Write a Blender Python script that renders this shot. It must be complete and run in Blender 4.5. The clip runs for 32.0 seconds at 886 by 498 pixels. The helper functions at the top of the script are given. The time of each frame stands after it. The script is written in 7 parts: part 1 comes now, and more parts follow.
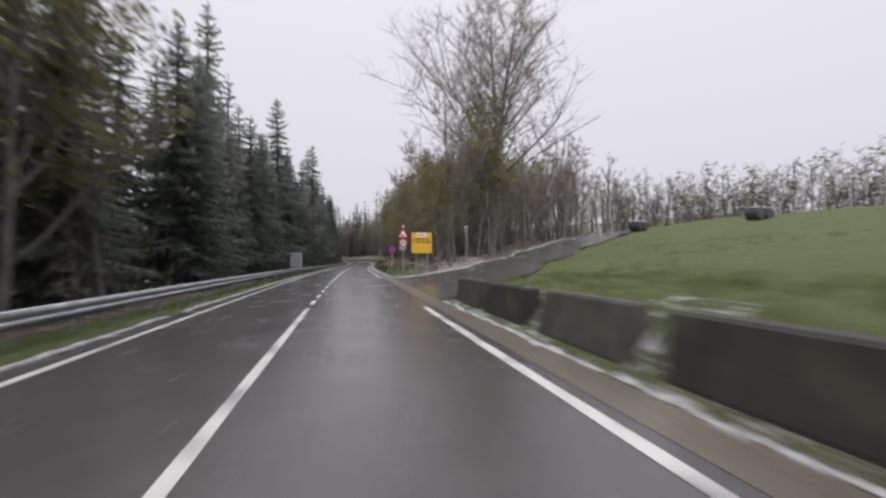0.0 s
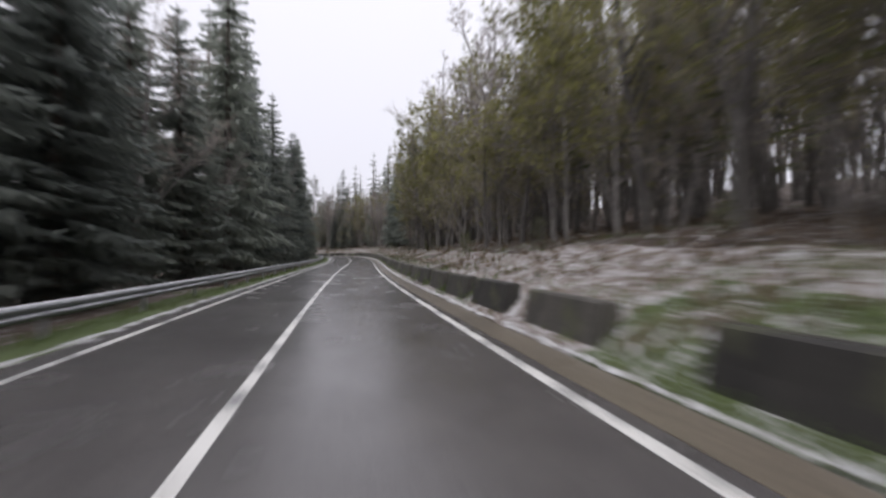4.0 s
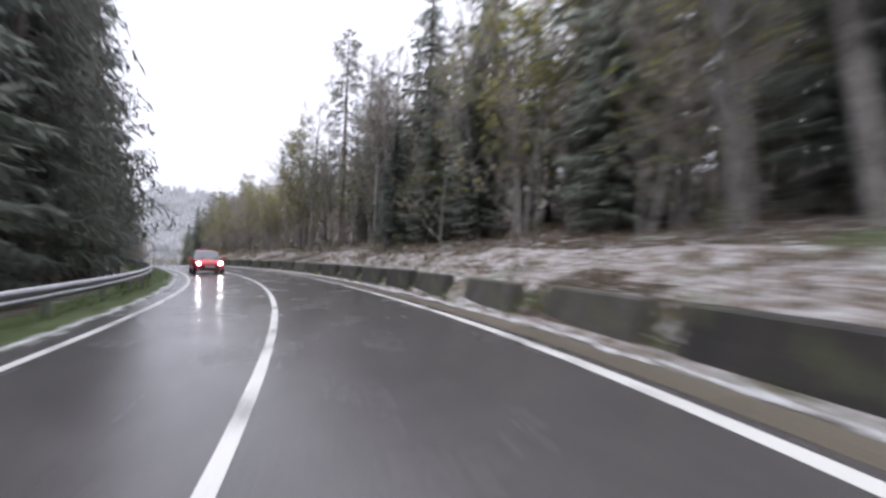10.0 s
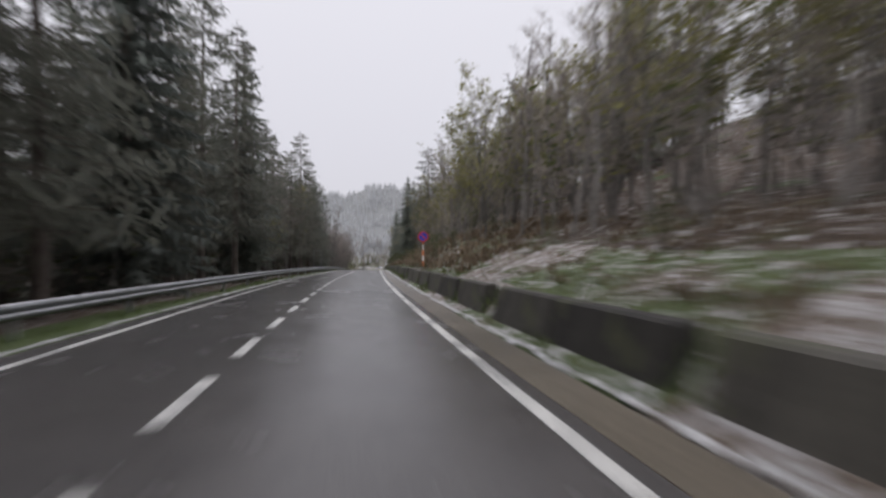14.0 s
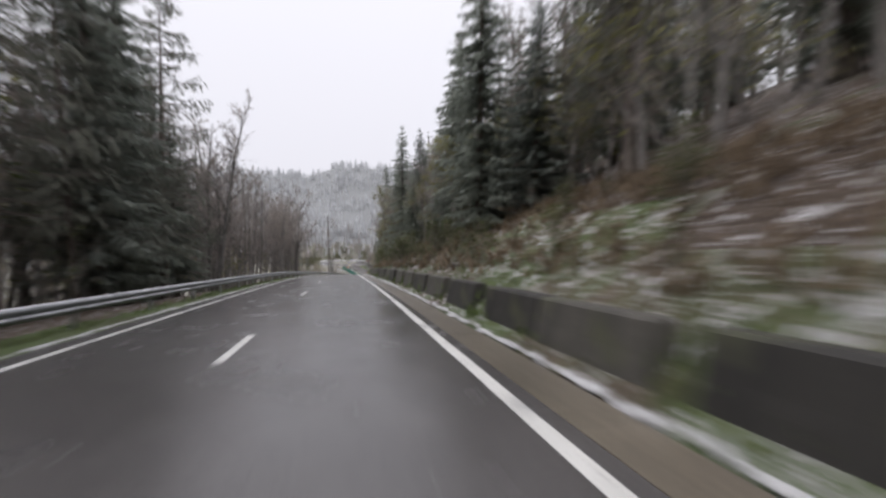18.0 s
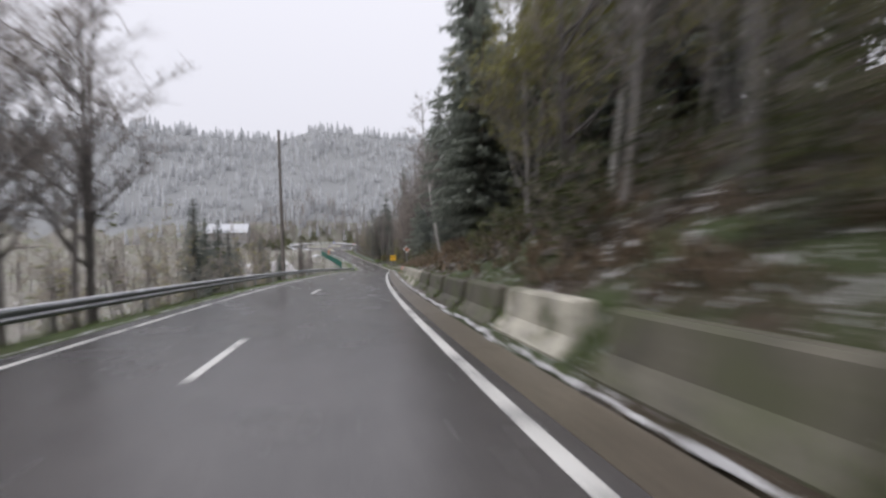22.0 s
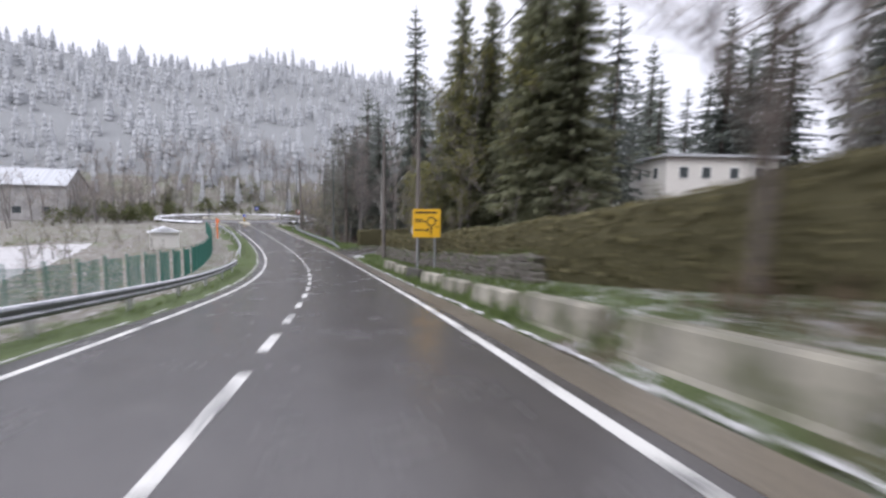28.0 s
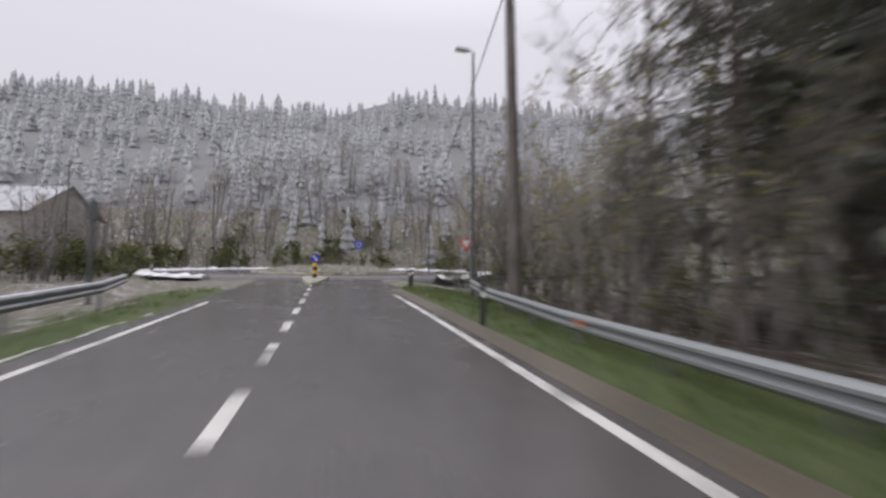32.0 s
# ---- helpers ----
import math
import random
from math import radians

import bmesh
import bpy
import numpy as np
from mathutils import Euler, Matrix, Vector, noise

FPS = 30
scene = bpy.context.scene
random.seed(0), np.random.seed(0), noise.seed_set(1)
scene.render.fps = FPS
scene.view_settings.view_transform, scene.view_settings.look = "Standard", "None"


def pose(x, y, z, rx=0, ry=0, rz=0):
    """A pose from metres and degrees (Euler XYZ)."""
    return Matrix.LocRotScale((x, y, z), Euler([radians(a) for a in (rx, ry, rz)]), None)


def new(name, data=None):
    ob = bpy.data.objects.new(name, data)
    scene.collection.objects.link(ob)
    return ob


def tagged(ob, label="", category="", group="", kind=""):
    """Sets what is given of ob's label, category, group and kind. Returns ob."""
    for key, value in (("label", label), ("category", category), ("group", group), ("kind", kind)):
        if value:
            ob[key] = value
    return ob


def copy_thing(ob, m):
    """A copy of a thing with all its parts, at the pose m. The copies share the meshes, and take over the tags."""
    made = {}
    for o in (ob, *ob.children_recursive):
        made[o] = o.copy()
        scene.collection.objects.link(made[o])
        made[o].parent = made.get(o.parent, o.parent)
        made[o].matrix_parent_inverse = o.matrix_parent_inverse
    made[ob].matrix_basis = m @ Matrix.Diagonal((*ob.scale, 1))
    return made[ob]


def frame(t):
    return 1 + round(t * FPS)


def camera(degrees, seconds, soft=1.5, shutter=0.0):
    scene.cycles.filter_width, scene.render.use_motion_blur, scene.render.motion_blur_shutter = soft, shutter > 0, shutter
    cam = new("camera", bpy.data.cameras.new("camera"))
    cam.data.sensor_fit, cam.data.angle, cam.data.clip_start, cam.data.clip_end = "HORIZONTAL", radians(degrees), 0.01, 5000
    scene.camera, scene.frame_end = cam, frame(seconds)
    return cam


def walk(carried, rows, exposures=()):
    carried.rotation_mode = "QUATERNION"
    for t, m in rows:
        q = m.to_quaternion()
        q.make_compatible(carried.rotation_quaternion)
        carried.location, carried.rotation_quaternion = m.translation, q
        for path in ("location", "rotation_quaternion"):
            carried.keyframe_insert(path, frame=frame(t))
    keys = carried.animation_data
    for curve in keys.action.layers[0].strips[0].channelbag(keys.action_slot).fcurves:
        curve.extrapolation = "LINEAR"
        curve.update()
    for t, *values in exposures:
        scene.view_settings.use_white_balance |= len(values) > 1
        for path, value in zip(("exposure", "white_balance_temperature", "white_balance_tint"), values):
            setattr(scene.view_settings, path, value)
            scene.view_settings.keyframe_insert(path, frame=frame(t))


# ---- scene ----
cam = camera(91.74, 32.0, soft=2.6, shutter=0.8)

# The road's own line: how it bends (1/m, every 15 m from -15 m) and falls (every 25 m from -15 m).
BENDS = [-0.00088, -0.00072, -0.00054, -0.00042, -0.00036, -0.00067, -0.00130, -0.00161, -0.00046, 0.00334, 0.00976, 0.01399, 0.01203, 0.00595, 0.00062, -0.00184, -0.00213, -0.00131, -0.00032, 0.00033, 0.00042, -0.00001, -0.00120, -0.00290, -0.00349, -0.00214, -0.00061, 0.00001, 0.00078, 0.00234, 0.00469, 0.00704, 0.00685, 0.00376, 0.00074, -0.00138, -0.00290, -0.00410, -0.00518]
FALLS = [-0.0061, -0.0067, -0.0119, -0.0153, -0.0062, 0.0009, 0.0156, -0.0151, -0.0202, -0.0332, -0.0409, -0.0496, -0.0623, -0.0756, -0.0923, -0.1002, -0.1133, -0.1160, -0.1040, -0.0151, 0.0407, 0.0346, 0.0312, 0.0304]

# The camera rides in the right-hand lane: seconds, place, tilt, lean, heading.
PATH = [
    (0.0, 1.093, 0.000, 1.379, 90.84, 0.27, -12.65),
    (0.5, 1.112, 7.112, 1.333, 90.81, 0.16, -12.92),
    (1.0, 1.158, 14.208, 1.283, 90.73, 0.05, -13.06),
    (1.5, 1.216, 21.288, 1.224, 90.66, -0.05, -13.25),
    (2.0, 1.293, 28.352, 1.155, 90.57, -0.13, -13.47),
    (2.5, 1.387, 35.426, 1.076, 90.44, -0.26, -13.56),
    (3.0, 1.509, 42.538, 0.987, 90.33, -0.33, -13.76),
    (3.5, 1.662, 49.686, 0.891, 90.23, -0.25, -14.04),
    (4.0, 1.868, 56.870, 0.788, 90.13, -0.11, -14.68),
    (4.5, 2.160, 64.090, 0.681, 90.06, 0.01, -15.33),
    (5.0, 2.539, 71.349, 0.591, 90.13, 0.10, -16.08),
    (5.5, 3.038, 78.643, 0.519, 90.42, 0.11, -17.02),
    (6.0, 3.613, 85.973, 0.467, 90.71, 0.07, -17.31),
    (6.5, 4.229, 93.347, 0.431, 90.82, -0.01, -17.65),
    (7.0, 4.850, 100.782, 0.411, 90.85, -0.11, -17.22),
    (7.5, 5.397, 108.288, 0.406, 90.88, -0.20, -16.47),
    (8.0, 5.826, 115.880, 0.423, 90.93, -0.29, -15.10),
    (8.5, 5.990, 123.554, 0.475, 90.75, -0.38, -12.94),
    (9.0, 5.862, 131.285, 0.561, 90.66, -0.56, -11.10),
    (9.5, 5.366, 139.046, 0.667, 90.61, -1.03, -7.68),
    (10.0, 4.334, 146.797, 0.711, 90.35, -1.45, -3.69),
    (10.5, 2.715, 154.483, 0.682, 90.06, -1.41, 1.21),
    (11.0, 0.393, 162.009, 0.581, 89.92, -1.27, 6.88),
    (11.5, -2.604, 169.310, 0.453, 90.10, -1.29, 11.63),
    (12.0, -6.189, 176.331, 0.313, 90.19, -1.28, 16.45),
    (12.5, -10.281, 183.028, 0.160, 90.06, -1.09, 20.07),
    (13.0, -14.610, 189.520, -0.016, 89.74, -0.85, 21.50),
    (13.5, -18.991, 195.930, -0.223, 89.45, -0.63, 21.77),
    (14.0, -23.340, 202.328, -0.461, 89.18, -0.43, 21.07),
    (14.5, -27.578, 208.779, -0.725, 89.07, -0.26, 20.06),
    (15.0, -31.697, 215.294, -1.008, 88.97, -0.13, 19.02),
    (15.5, -35.695, 221.877, -1.308, 88.85, 0.00, 18.03),
    (16.0, -39.595, 228.516, -1.627, 88.68, 0.08, 17.33),
    (16.5, -43.421, 235.196, -1.967, 88.46, 0.04, 16.84),
    (17.0, -47.209, 241.897, -2.326, 88.24, -0.00, 16.73),
    (17.5, -50.993, 248.601, -2.707, 88.08, 0.09, 16.78),
    (18.0, -54.795, 255.292, -3.116, 87.87, 0.18, 17.11),
    (18.5, -58.642, 261.950, -3.554, 87.56, 0.14, 17.50),
    (19.0, -62.517, 268.579, -4.022, 87.25, 0.10, 17.69),
    (19.5, -66.406, 275.184, -4.520, 87.04, 0.15, 17.85),
    (20.0, -70.286, 281.778, -5.049, 86.85, 0.20, 17.70),
    (20.5, -74.126, 288.374, -5.607, 86.62, 0.26, 17.43),
    (21.0, -77.879, 294.994, -6.198, 86.33, 0.24, 16.50),
    (21.5, -81.456, 301.684, -6.827, 86.09, 0.02, 15.04),
    (22.0, -84.920, 308.402, -7.493, 85.84, -0.24, 14.72),
    (22.5, -88.361, 315.104, -8.193, 85.59, -0.34, 14.21),
    (23.0, -91.675, 321.846, -8.911, 85.40, -0.40, 12.72),
    (23.5, -94.818, 328.657, -9.645, 85.28, -0.44, 11.44),
    (24.0, -97.820, 335.523, -10.395, 85.16, -0.47, 10.22),
    (24.5, -100.690, 342.426, -11.169, 85.02, -0.52, 9.44),
    (25.0, -103.470, 349.339, -11.969, 84.85, -0.62, 8.93),
    (25.5, -106.173, 356.251, -12.794, 84.56, -0.86, 8.53),
    (26.0, -108.849, 363.141, -13.634, 84.42, -1.06, 8.66),
    (26.5, -111.542, 369.992, -14.476, 84.39, -0.97, 8.87),
    (27.0, -114.270, 376.798, -15.320, 84.36, -0.84, 9.36),
    (27.5, -117.066, 383.548, -16.162, 84.42, -0.86, 10.21),
    (28.0, -119.957, 390.228, -16.978, 84.58, -0.90, 11.31),
    (28.5, -122.996, 396.828, -17.766, 84.72, -0.93, 12.74),
    (29.0, -126.194, 403.349, -18.527, 85.05, -0.87, 13.93),
    (29.5, -129.549, 409.786, -19.169, 86.82, -0.56, 15.55),
    (30.0, -133.153, 416.085, -19.626, 88.56, -0.26, 18.17),
    (30.5, -137.078, 422.193, -19.897, 89.86, -0.21, 21.18),
    (31.0, -141.296, 428.114, -19.997, 90.85, -0.26, 23.89),
    (31.5, -145.761, 433.859, -19.976, 92.07, -0.31, 26.32),
    (32.0, -150.438, 439.434, -19.838, 93.43, -0.37, 28.45),
]
EXPOSURES = [(0.0, -0.03, 6350, 12), (3.5, 0.15, 6300, 12.5), (6.0, 0.55, 6050, 13), (9.0, 0.68, 6000, 13), (11.5, 0.5, 6000, 13), (13.0, -0.08, 6300, 11.5), (16.0, 0.05, 6350, 11),
             (18.0, 0.2, 6350, 11), (20.0, 0.18, 6300, 11), (23.0, 0.12, 6250, 11.5), (25.0, 0.36, 6050, 13), (28.5, 0.45, 6050, 13), (30.0, 0.5, 6100, 13), (31.0, 0.32, 6150, 13), (32.0, -0.15, 6350, 13)]
walk(cam, [(row[0], pose(*row[1:])) for row in PATH], exposures=EXPOSURES)

# ---- sky and light: a bright overcast with snow in the air ----
world = bpy.data.worlds.new("overcast_sky")
scene.world = world
world.use_nodes = True
wt = world.node_tree
wt.nodes.clear()
w_out = wt.nodes.new("ShaderNodeOutputWorld")
w_sky = wt.nodes.new("ShaderNodeTexSky")
w_sky.sky_type, w_sky.sun_disc = "NISHITA", False
w_sky.sun_elevation, w_sky.sun_rotation = radians(44), radians(205)
w_sky.dust_density, w_sky.air_density = 6.0, 1.0
w_bg1, w_bg2, w_mix = wt.nodes.new("ShaderNodeBackground"), wt.nodes.new("ShaderNodeBackground"), wt.nodes.new("ShaderNodeMixShader")
w_bg1.inputs["Strength"].default_value = 0.07
w_co, w_sep, w_ramp = wt.nodes.new("ShaderNodeTexCoord"), wt.nodes.new("ShaderNodeSeparateXYZ"), wt.nodes.new("ShaderNodeValToRGB")
w_ramp.color_ramp.elements[0].position, w_ramp.color_ramp.elements[0].color = 0.0, (0.765, 0.75, 0.795, 1)
w_ramp.color_ramp.elements[1].position, w_ramp.color_ramp.elements[1].color = 0.6, (0.965, 0.945, 0.99, 1)
w_zen = wt.nodes.new("ShaderNodeMapRange")  # an overcast sky is brightest overhead
w_zen.inputs["From Min"].default_value, w_zen.inputs["From Max"].default_value = 0.5, 1.0
w_zen.inputs["To Min"].default_value, w_zen.inputs["To Max"].default_value = 1.0, 2.1
wt.links.new(w_sep.outputs["Z"], w_zen.inputs["Value"])
wt.links.new(w_zen.outputs[0], w_bg2.inputs["Strength"])
wt.links.new(w_co.outputs["Generated"], w_sep.inputs[0])
wt.links.new(w_sep.outputs["Z"], w_ramp.inputs[0])
wt.links.new(w_ramp.outputs[0], w_bg2.inputs["Color"])
wt.links.new(w_sky.outputs[0], w_bg1.inputs["Color"])
w_mix.inputs[0].default_value = 0.9
wt.links.new(w_bg1.outputs[0], w_mix.inputs[1])
wt.links.new(w_bg2.outputs[0], w_mix.inputs[2])
wt.links.new(w_mix.outputs[0], w_out.inputs[0])

sun = new("sun", bpy.data.lights.new("sun", "SUN"))
sun.data.energy, sun.data.angle, sun.data.color = 1.3, radians(30), (1.0, 0.98, 0.95)
sun.matrix_world = pose(0, 0, 60, 46, 0, -25)


# ---- materials ----
def node_mat(name, rough=0.8, metal=0.0, spec=0.4):
    m = bpy.data.materials.new(name)
    m.use_nodes = True
    b = m.node_tree.nodes["Principled BSDF"]
    b.inputs["Roughness"].default_value, b.inputs["Metallic"].default_value = rough, metal
    b.inputs["Specular IOR Level"].default_value = spec
    return m, m.node_tree, b


def noise_node(t, scale, detail=4.0, rough=0.6, stretch=None):
    n = t.nodes.new("ShaderNodeTexNoise")
    n.inputs["Scale"].default_value, n.inputs["Detail"].default_value, n.inputs["Roughness"].default_value = scale, detail, rough
    c = t.nodes.new("ShaderNodeTexCoord")
    if stretch:
        g = t.nodes.new("ShaderNodeMapping")
        g.inputs["Scale"].default_value = stretch
        t.links.new(c.outputs["Object"], g.inputs[0])
        t.links.new(g.outputs[0], n.inputs["Vector"])
    else:
        t.links.new(c.outputs["Object"], n.inputs["Vector"])
    return n


def ramp_node(t, source, stops):
    r = t.nodes.new("ShaderNodeValToRGB")
    while len(r.color_ramp.elements) < len(stops):
        r.color_ramp.elements.new(0.5)
    for e, (p, c) in zip(r.color_ramp.elements, stops):
        e.position, e.color = p, (*c, 1)
    t.links.new(source, r.inputs[0])
    return r


def mix_node(t, fac, a, b, mode="MIX"):
    m = t.nodes.new("ShaderNodeMix")
    m.data_type, m.blend_type = "RGBA", mode
    for v, i in ((fac, 0), (a, 6), (b, 7)):
        if isinstance(v, (int, float)):
            m.inputs[i].default_value = v
        elif isinstance(v, tuple):
            m.inputs[i].default_value = (*v, 1)
        else:
            t.links.new(v, m.inputs[i])
    return m.outputs[2]


def bump_on(t, b, source, strength, dist):
    n = t.nodes.new("ShaderNodeBump")
    n.inputs["Strength"].default_value, n.inputs["Distance"].default_value = strength, dist
    t.links.new(source, n.inputs["Height"])
    t.links.new(n.outputs[0], b.inputs["Normal"])


def grain_mat(name, dark, light, scale=8.0, big=0.6, rough=0.85, bump=0.3, dist=0.02, metal=0.0, spec=0.35, vary=0.0, stretch=None):
    """Two-scale noise between two colours, with relief; vary: how far single objects differ."""
    m, t, b = node_mat(name, rough, metal, spec)
    n1, n2 = noise_node(t, scale, 5, 0.65, stretch), noise_node(t, big, 3, 0.5)
    c1 = ramp_node(t, n1.outputs[0], [(0.3, dark), (0.7, light)]).outputs[0]
    shade = ramp_node(t, n2.outputs[0], [(0.3, (0.72, 0.72, 0.72)), (0.7, (1.15, 1.15, 1.15))]).outputs[0]
    col = mix_node(t, 1.0, c1, shade, "MULTIPLY")
    if vary:
        oi = t.nodes.new("ShaderNodeObjectInfo")
        col = mix_node(t, 1.0, col, ramp_node(t, oi.outputs["Random"], [(0.0, (1 - vary,) * 3), (1.0, (1 + vary,) * 3)]).outputs[0], "MULTIPLY")
    t.links.new(col, b.inputs["Base Color"])
    if bump:
        bump_on(t, b, n1.outputs[0], bump, dist)
    return m


def leaf_mat(name, dark, light, vary=0.25, rough=0.7, dust=0.0, thin=0.45):
    """Foliage: varies from clump to clump and tree to tree; dust: wet snow lying on upward sides."""
    m, t, b = node_mat(name, rough, 0.0, 0.25)
    g, oi = t.nodes.new("ShaderNodeNewGeometry"), t.nodes.new("ShaderNodeObjectInfo")
    col = ramp_node(t, g.outputs["Random Per Island"], [(0.0, dark), (1.0, light)]).outputs[0]
    col = mix_node(t, 1.0, col, ramp_node(t, oi.outputs["Random"], [(0.0, (1 - vary, 1 - vary, 1 - vary)), (1.0, (1 + vary, 1 + vary * 0.9, 1 + vary * 0.6))]).outputs[0], "MULTIPLY")
    if dust:
        n = noise_node(t, 1.3, 4, 0.7)
        f = ramp_node(t, n.outputs[0], [(0.62 - dust * 0.4, (0, 0, 0)), (0.85 - dust * 0.25, (dust, dust, dust))]).outputs[0]
        col = mix_node(t, f, col, (0.62, 0.65, 0.68))
    t.links.new(col, b.inputs["Base Color"])
    tr = t.nodes.new("ShaderNodeBsdfTranslucent")
    t.links.new(col, tr.inputs[0])
    mx = t.nodes.new("ShaderNodeMixShader")
    mx.inputs[0].default_value = thin
    t.links.new(b.outputs[0], mx.inputs[1])
    t.links.new(tr.outputs[0], mx.inputs[2])
    t.links.new(mx.outputs[0], t.nodes["Material Output"].inputs[0])
    return m


def plain_mat(name, col, rough=0.5, metal=0.0, spec=0.5, dirt=0.35):
    """Paint or metal with faint grime."""
    m, t, b = node_mat(name, rough, metal, spec)
    n = noise_node(t, 5.0, 6, 0.7)
    c = mix_node(t, ramp_node(t, n.outputs[0], [(0.45, (0, 0, 0)), (0.75, (dirt, dirt, dirt))]).outputs[0], col, tuple(v * 0.45 + 0.03 for v in col))
    t.links.new(c, b.inputs["Base Color"])
    bump_on(t, b, n.outputs[0], 0.08, 0.005)
    return m


def asphalt_mat():
    """Wet asphalt: fine stone grain, darker patched bands along the way, shining film of water."""
    m, t, b = node_mat("wet_asphalt", 0.3, 0.0, 0.5)
    fine, mid, long_, patch = noise_node(t, 90, 3), noise_node(t, 2.2, 5, 0.65), noise_node(t, 0.25, 3), noise_node(t, 0.9, 4, 0.6)
    c = ramp_node(t, fine.outputs[0], [(0.3, (0.045, 0.043, 0.043)), (0.75, (0.13, 0.123, 0.12))]).outputs[0]
    c = mix_node(t, 1.0, c, ramp_node(t, mid.outputs[0], [(0.3, (0.88, 0.88, 0.885)), (0.7, (1.1, 1.09, 1.08))]).outputs[0], "MULTIPLY")
    c = mix_node(t, 1.0, c, ramp_node(t, long_.outputs[0], [(0.35, (0.9, 0.89, 0.89)), (0.65, (1.08, 1.07, 1.06))]).outputs[0], "MULTIPLY")
    t.links.new(c, b.inputs["Base Color"])
    r = ramp_node(t, patch.outputs[0], [(0.35, (0.15, 0.15, 0.15)), (0.7, (0.31, 0.31, 0.31))])
    t.links.new(r.outputs[0], b.inputs["Roughness"])
    bump_on(t, b, fine.outputs[0], 0.22, 0.006)
    return m


def marking_mat():
    """Worn white road paint: the asphalt shows through in specks."""
    m, t, b = node_mat("worn_white_road_paint", 0.45, 0.0, 0.4)
    a, c = noise_node(t, 30, 5, 0.75), noise_node(t, 1.2, 3)
    s = t.nodes.new("ShaderNodeMath")
    s.operation = "ADD"
    t.links.new(a.outputs[0], s.inputs[0])
    t.links.new(c.outputs[0], s.inputs[1])
    col = ramp_node(t, s.outputs[0], [(0.82, (0.10, 0.10, 0.10)), (1.06, (0.60, 0.59, 0.56))]).outputs[0]
    t.links.new(col, b.inputs["Base Color"])
    bump_on(t, b, a.outputs[0], 0.15, 0.004)
    return m


def snowy_ground_mat(name, dark, light, snow, grass=0.0, green=(0.06, 0.10, 0.03)):
    """Leaf litter and soil with patches of wet snow and, where given, grass."""
    m, t, b = node_mat(name, 0.85, 0.0, 0.3)
    n1, n2, n3 = noise_node(t, 7.0, 8, 0.7), noise_node(t, 2.3, 8, 0.78), noise_node(t, 0.33, 5, 0.6)
    n4 = noise_node(t, 28.0, 4, 0.7)
    c = ramp_node(t, n1.outputs[0], [(0.25, dark), (0.5, tuple((p + q) / 2 for p, q in zip(dark, light))), (0.75, light)]).outputs[0]
    if grass:
        gcol = ramp_node(t, n4.outputs[0], [(0.3, tuple(v * 0.55 for v in green)), (0.7, tuple(v * 1.5 for v in green))]).outputs[0]
        c = mix_node(t, ramp_node(t, n3.outputs[0], [(0.62 - grass * 0.35, (0, 0, 0)), (0.72 - grass * 0.3, (1, 1, 1))]).outputs[0], c, gcol)
    c = mix_node(t, 1.0, c, ramp_node(t, noise_node(t, 2.6, 5, 0.7).outputs[0], [(0.3, (0.68, 0.68, 0.66)), (0.7, (1.22, 1.22, 1.2))]).outputs[0], "MULTIPLY")
    if snow:
        s = t.nodes.new("ShaderNodeMath")
        s.operation = "MULTIPLY_ADD"
        s.inputs[1].default_value = 0.8
        t.links.new(n1.outputs[0], s.inputs[0])
        t.links.new(n2.outputs[0], s.inputs[2])
        f = ramp_node(t, s.outputs[0], [(1.01 - snow * 0.37, (0, 0, 0)), (1.19 - snow * 0.37, (0.85, 0.85, 0.85))]).outputs[0]
        c = mix_node(t, f, c, (0.47, 0.46, 0.465))
    t.links.new(c, b.inputs["Base Color"])
    bump_on(t, b, n1.outputs[0], 0.8, 0.08)
    return m


def concrete_mat(name, dark, light, moss):
    """Weathered cast concrete: streaks running down, moss and damp on the lower part by noise; single blocks differ."""
    m, t, b = node_mat(name, 0.75, 0.0, 0.35)
    n1, n2, n3 = noise_node(t, 14, 6, 0.7), noise_node(t, 2.5, 5, 0.65, (1.5, 1.5, 0.35)), noise_node(t, 1.6, 4, 0.6)
    oi = t.nodes.new("ShaderNodeObjectInfo")
    c = mix_node(t, oi.outputs["Random"], dark, light)
    c = mix_node(t, 1.0, c, ramp_node(t, n2.outputs[0], [(0.3, (0.5, 0.5, 0.5)), (0.65, (1.12, 1.1, 1.06))]).outputs[0], "MULTIPLY")
    c = mix_node(t, 1.0, c, ramp_node(t, n1.outputs[0], [(0.3, (0.8, 0.8, 0.8)), (0.7, (1.12, 1.12, 1.12))]).outputs[0], "MULTIPLY")
    c = mix_node(t, ramp_node(t, n3.outputs[0], [(0.58 - moss * 0.2, (0, 0, 0)), (0.72 - moss * 0.15, (0.8, 0.8, 0.8))]).outputs[0], c, (0.082, 0.086, 0.048))
    t.links.new(c, b.inputs["Base Color"])
    bump_on(t, b, n1.outputs[0], 0.35, 0.015)
    return m


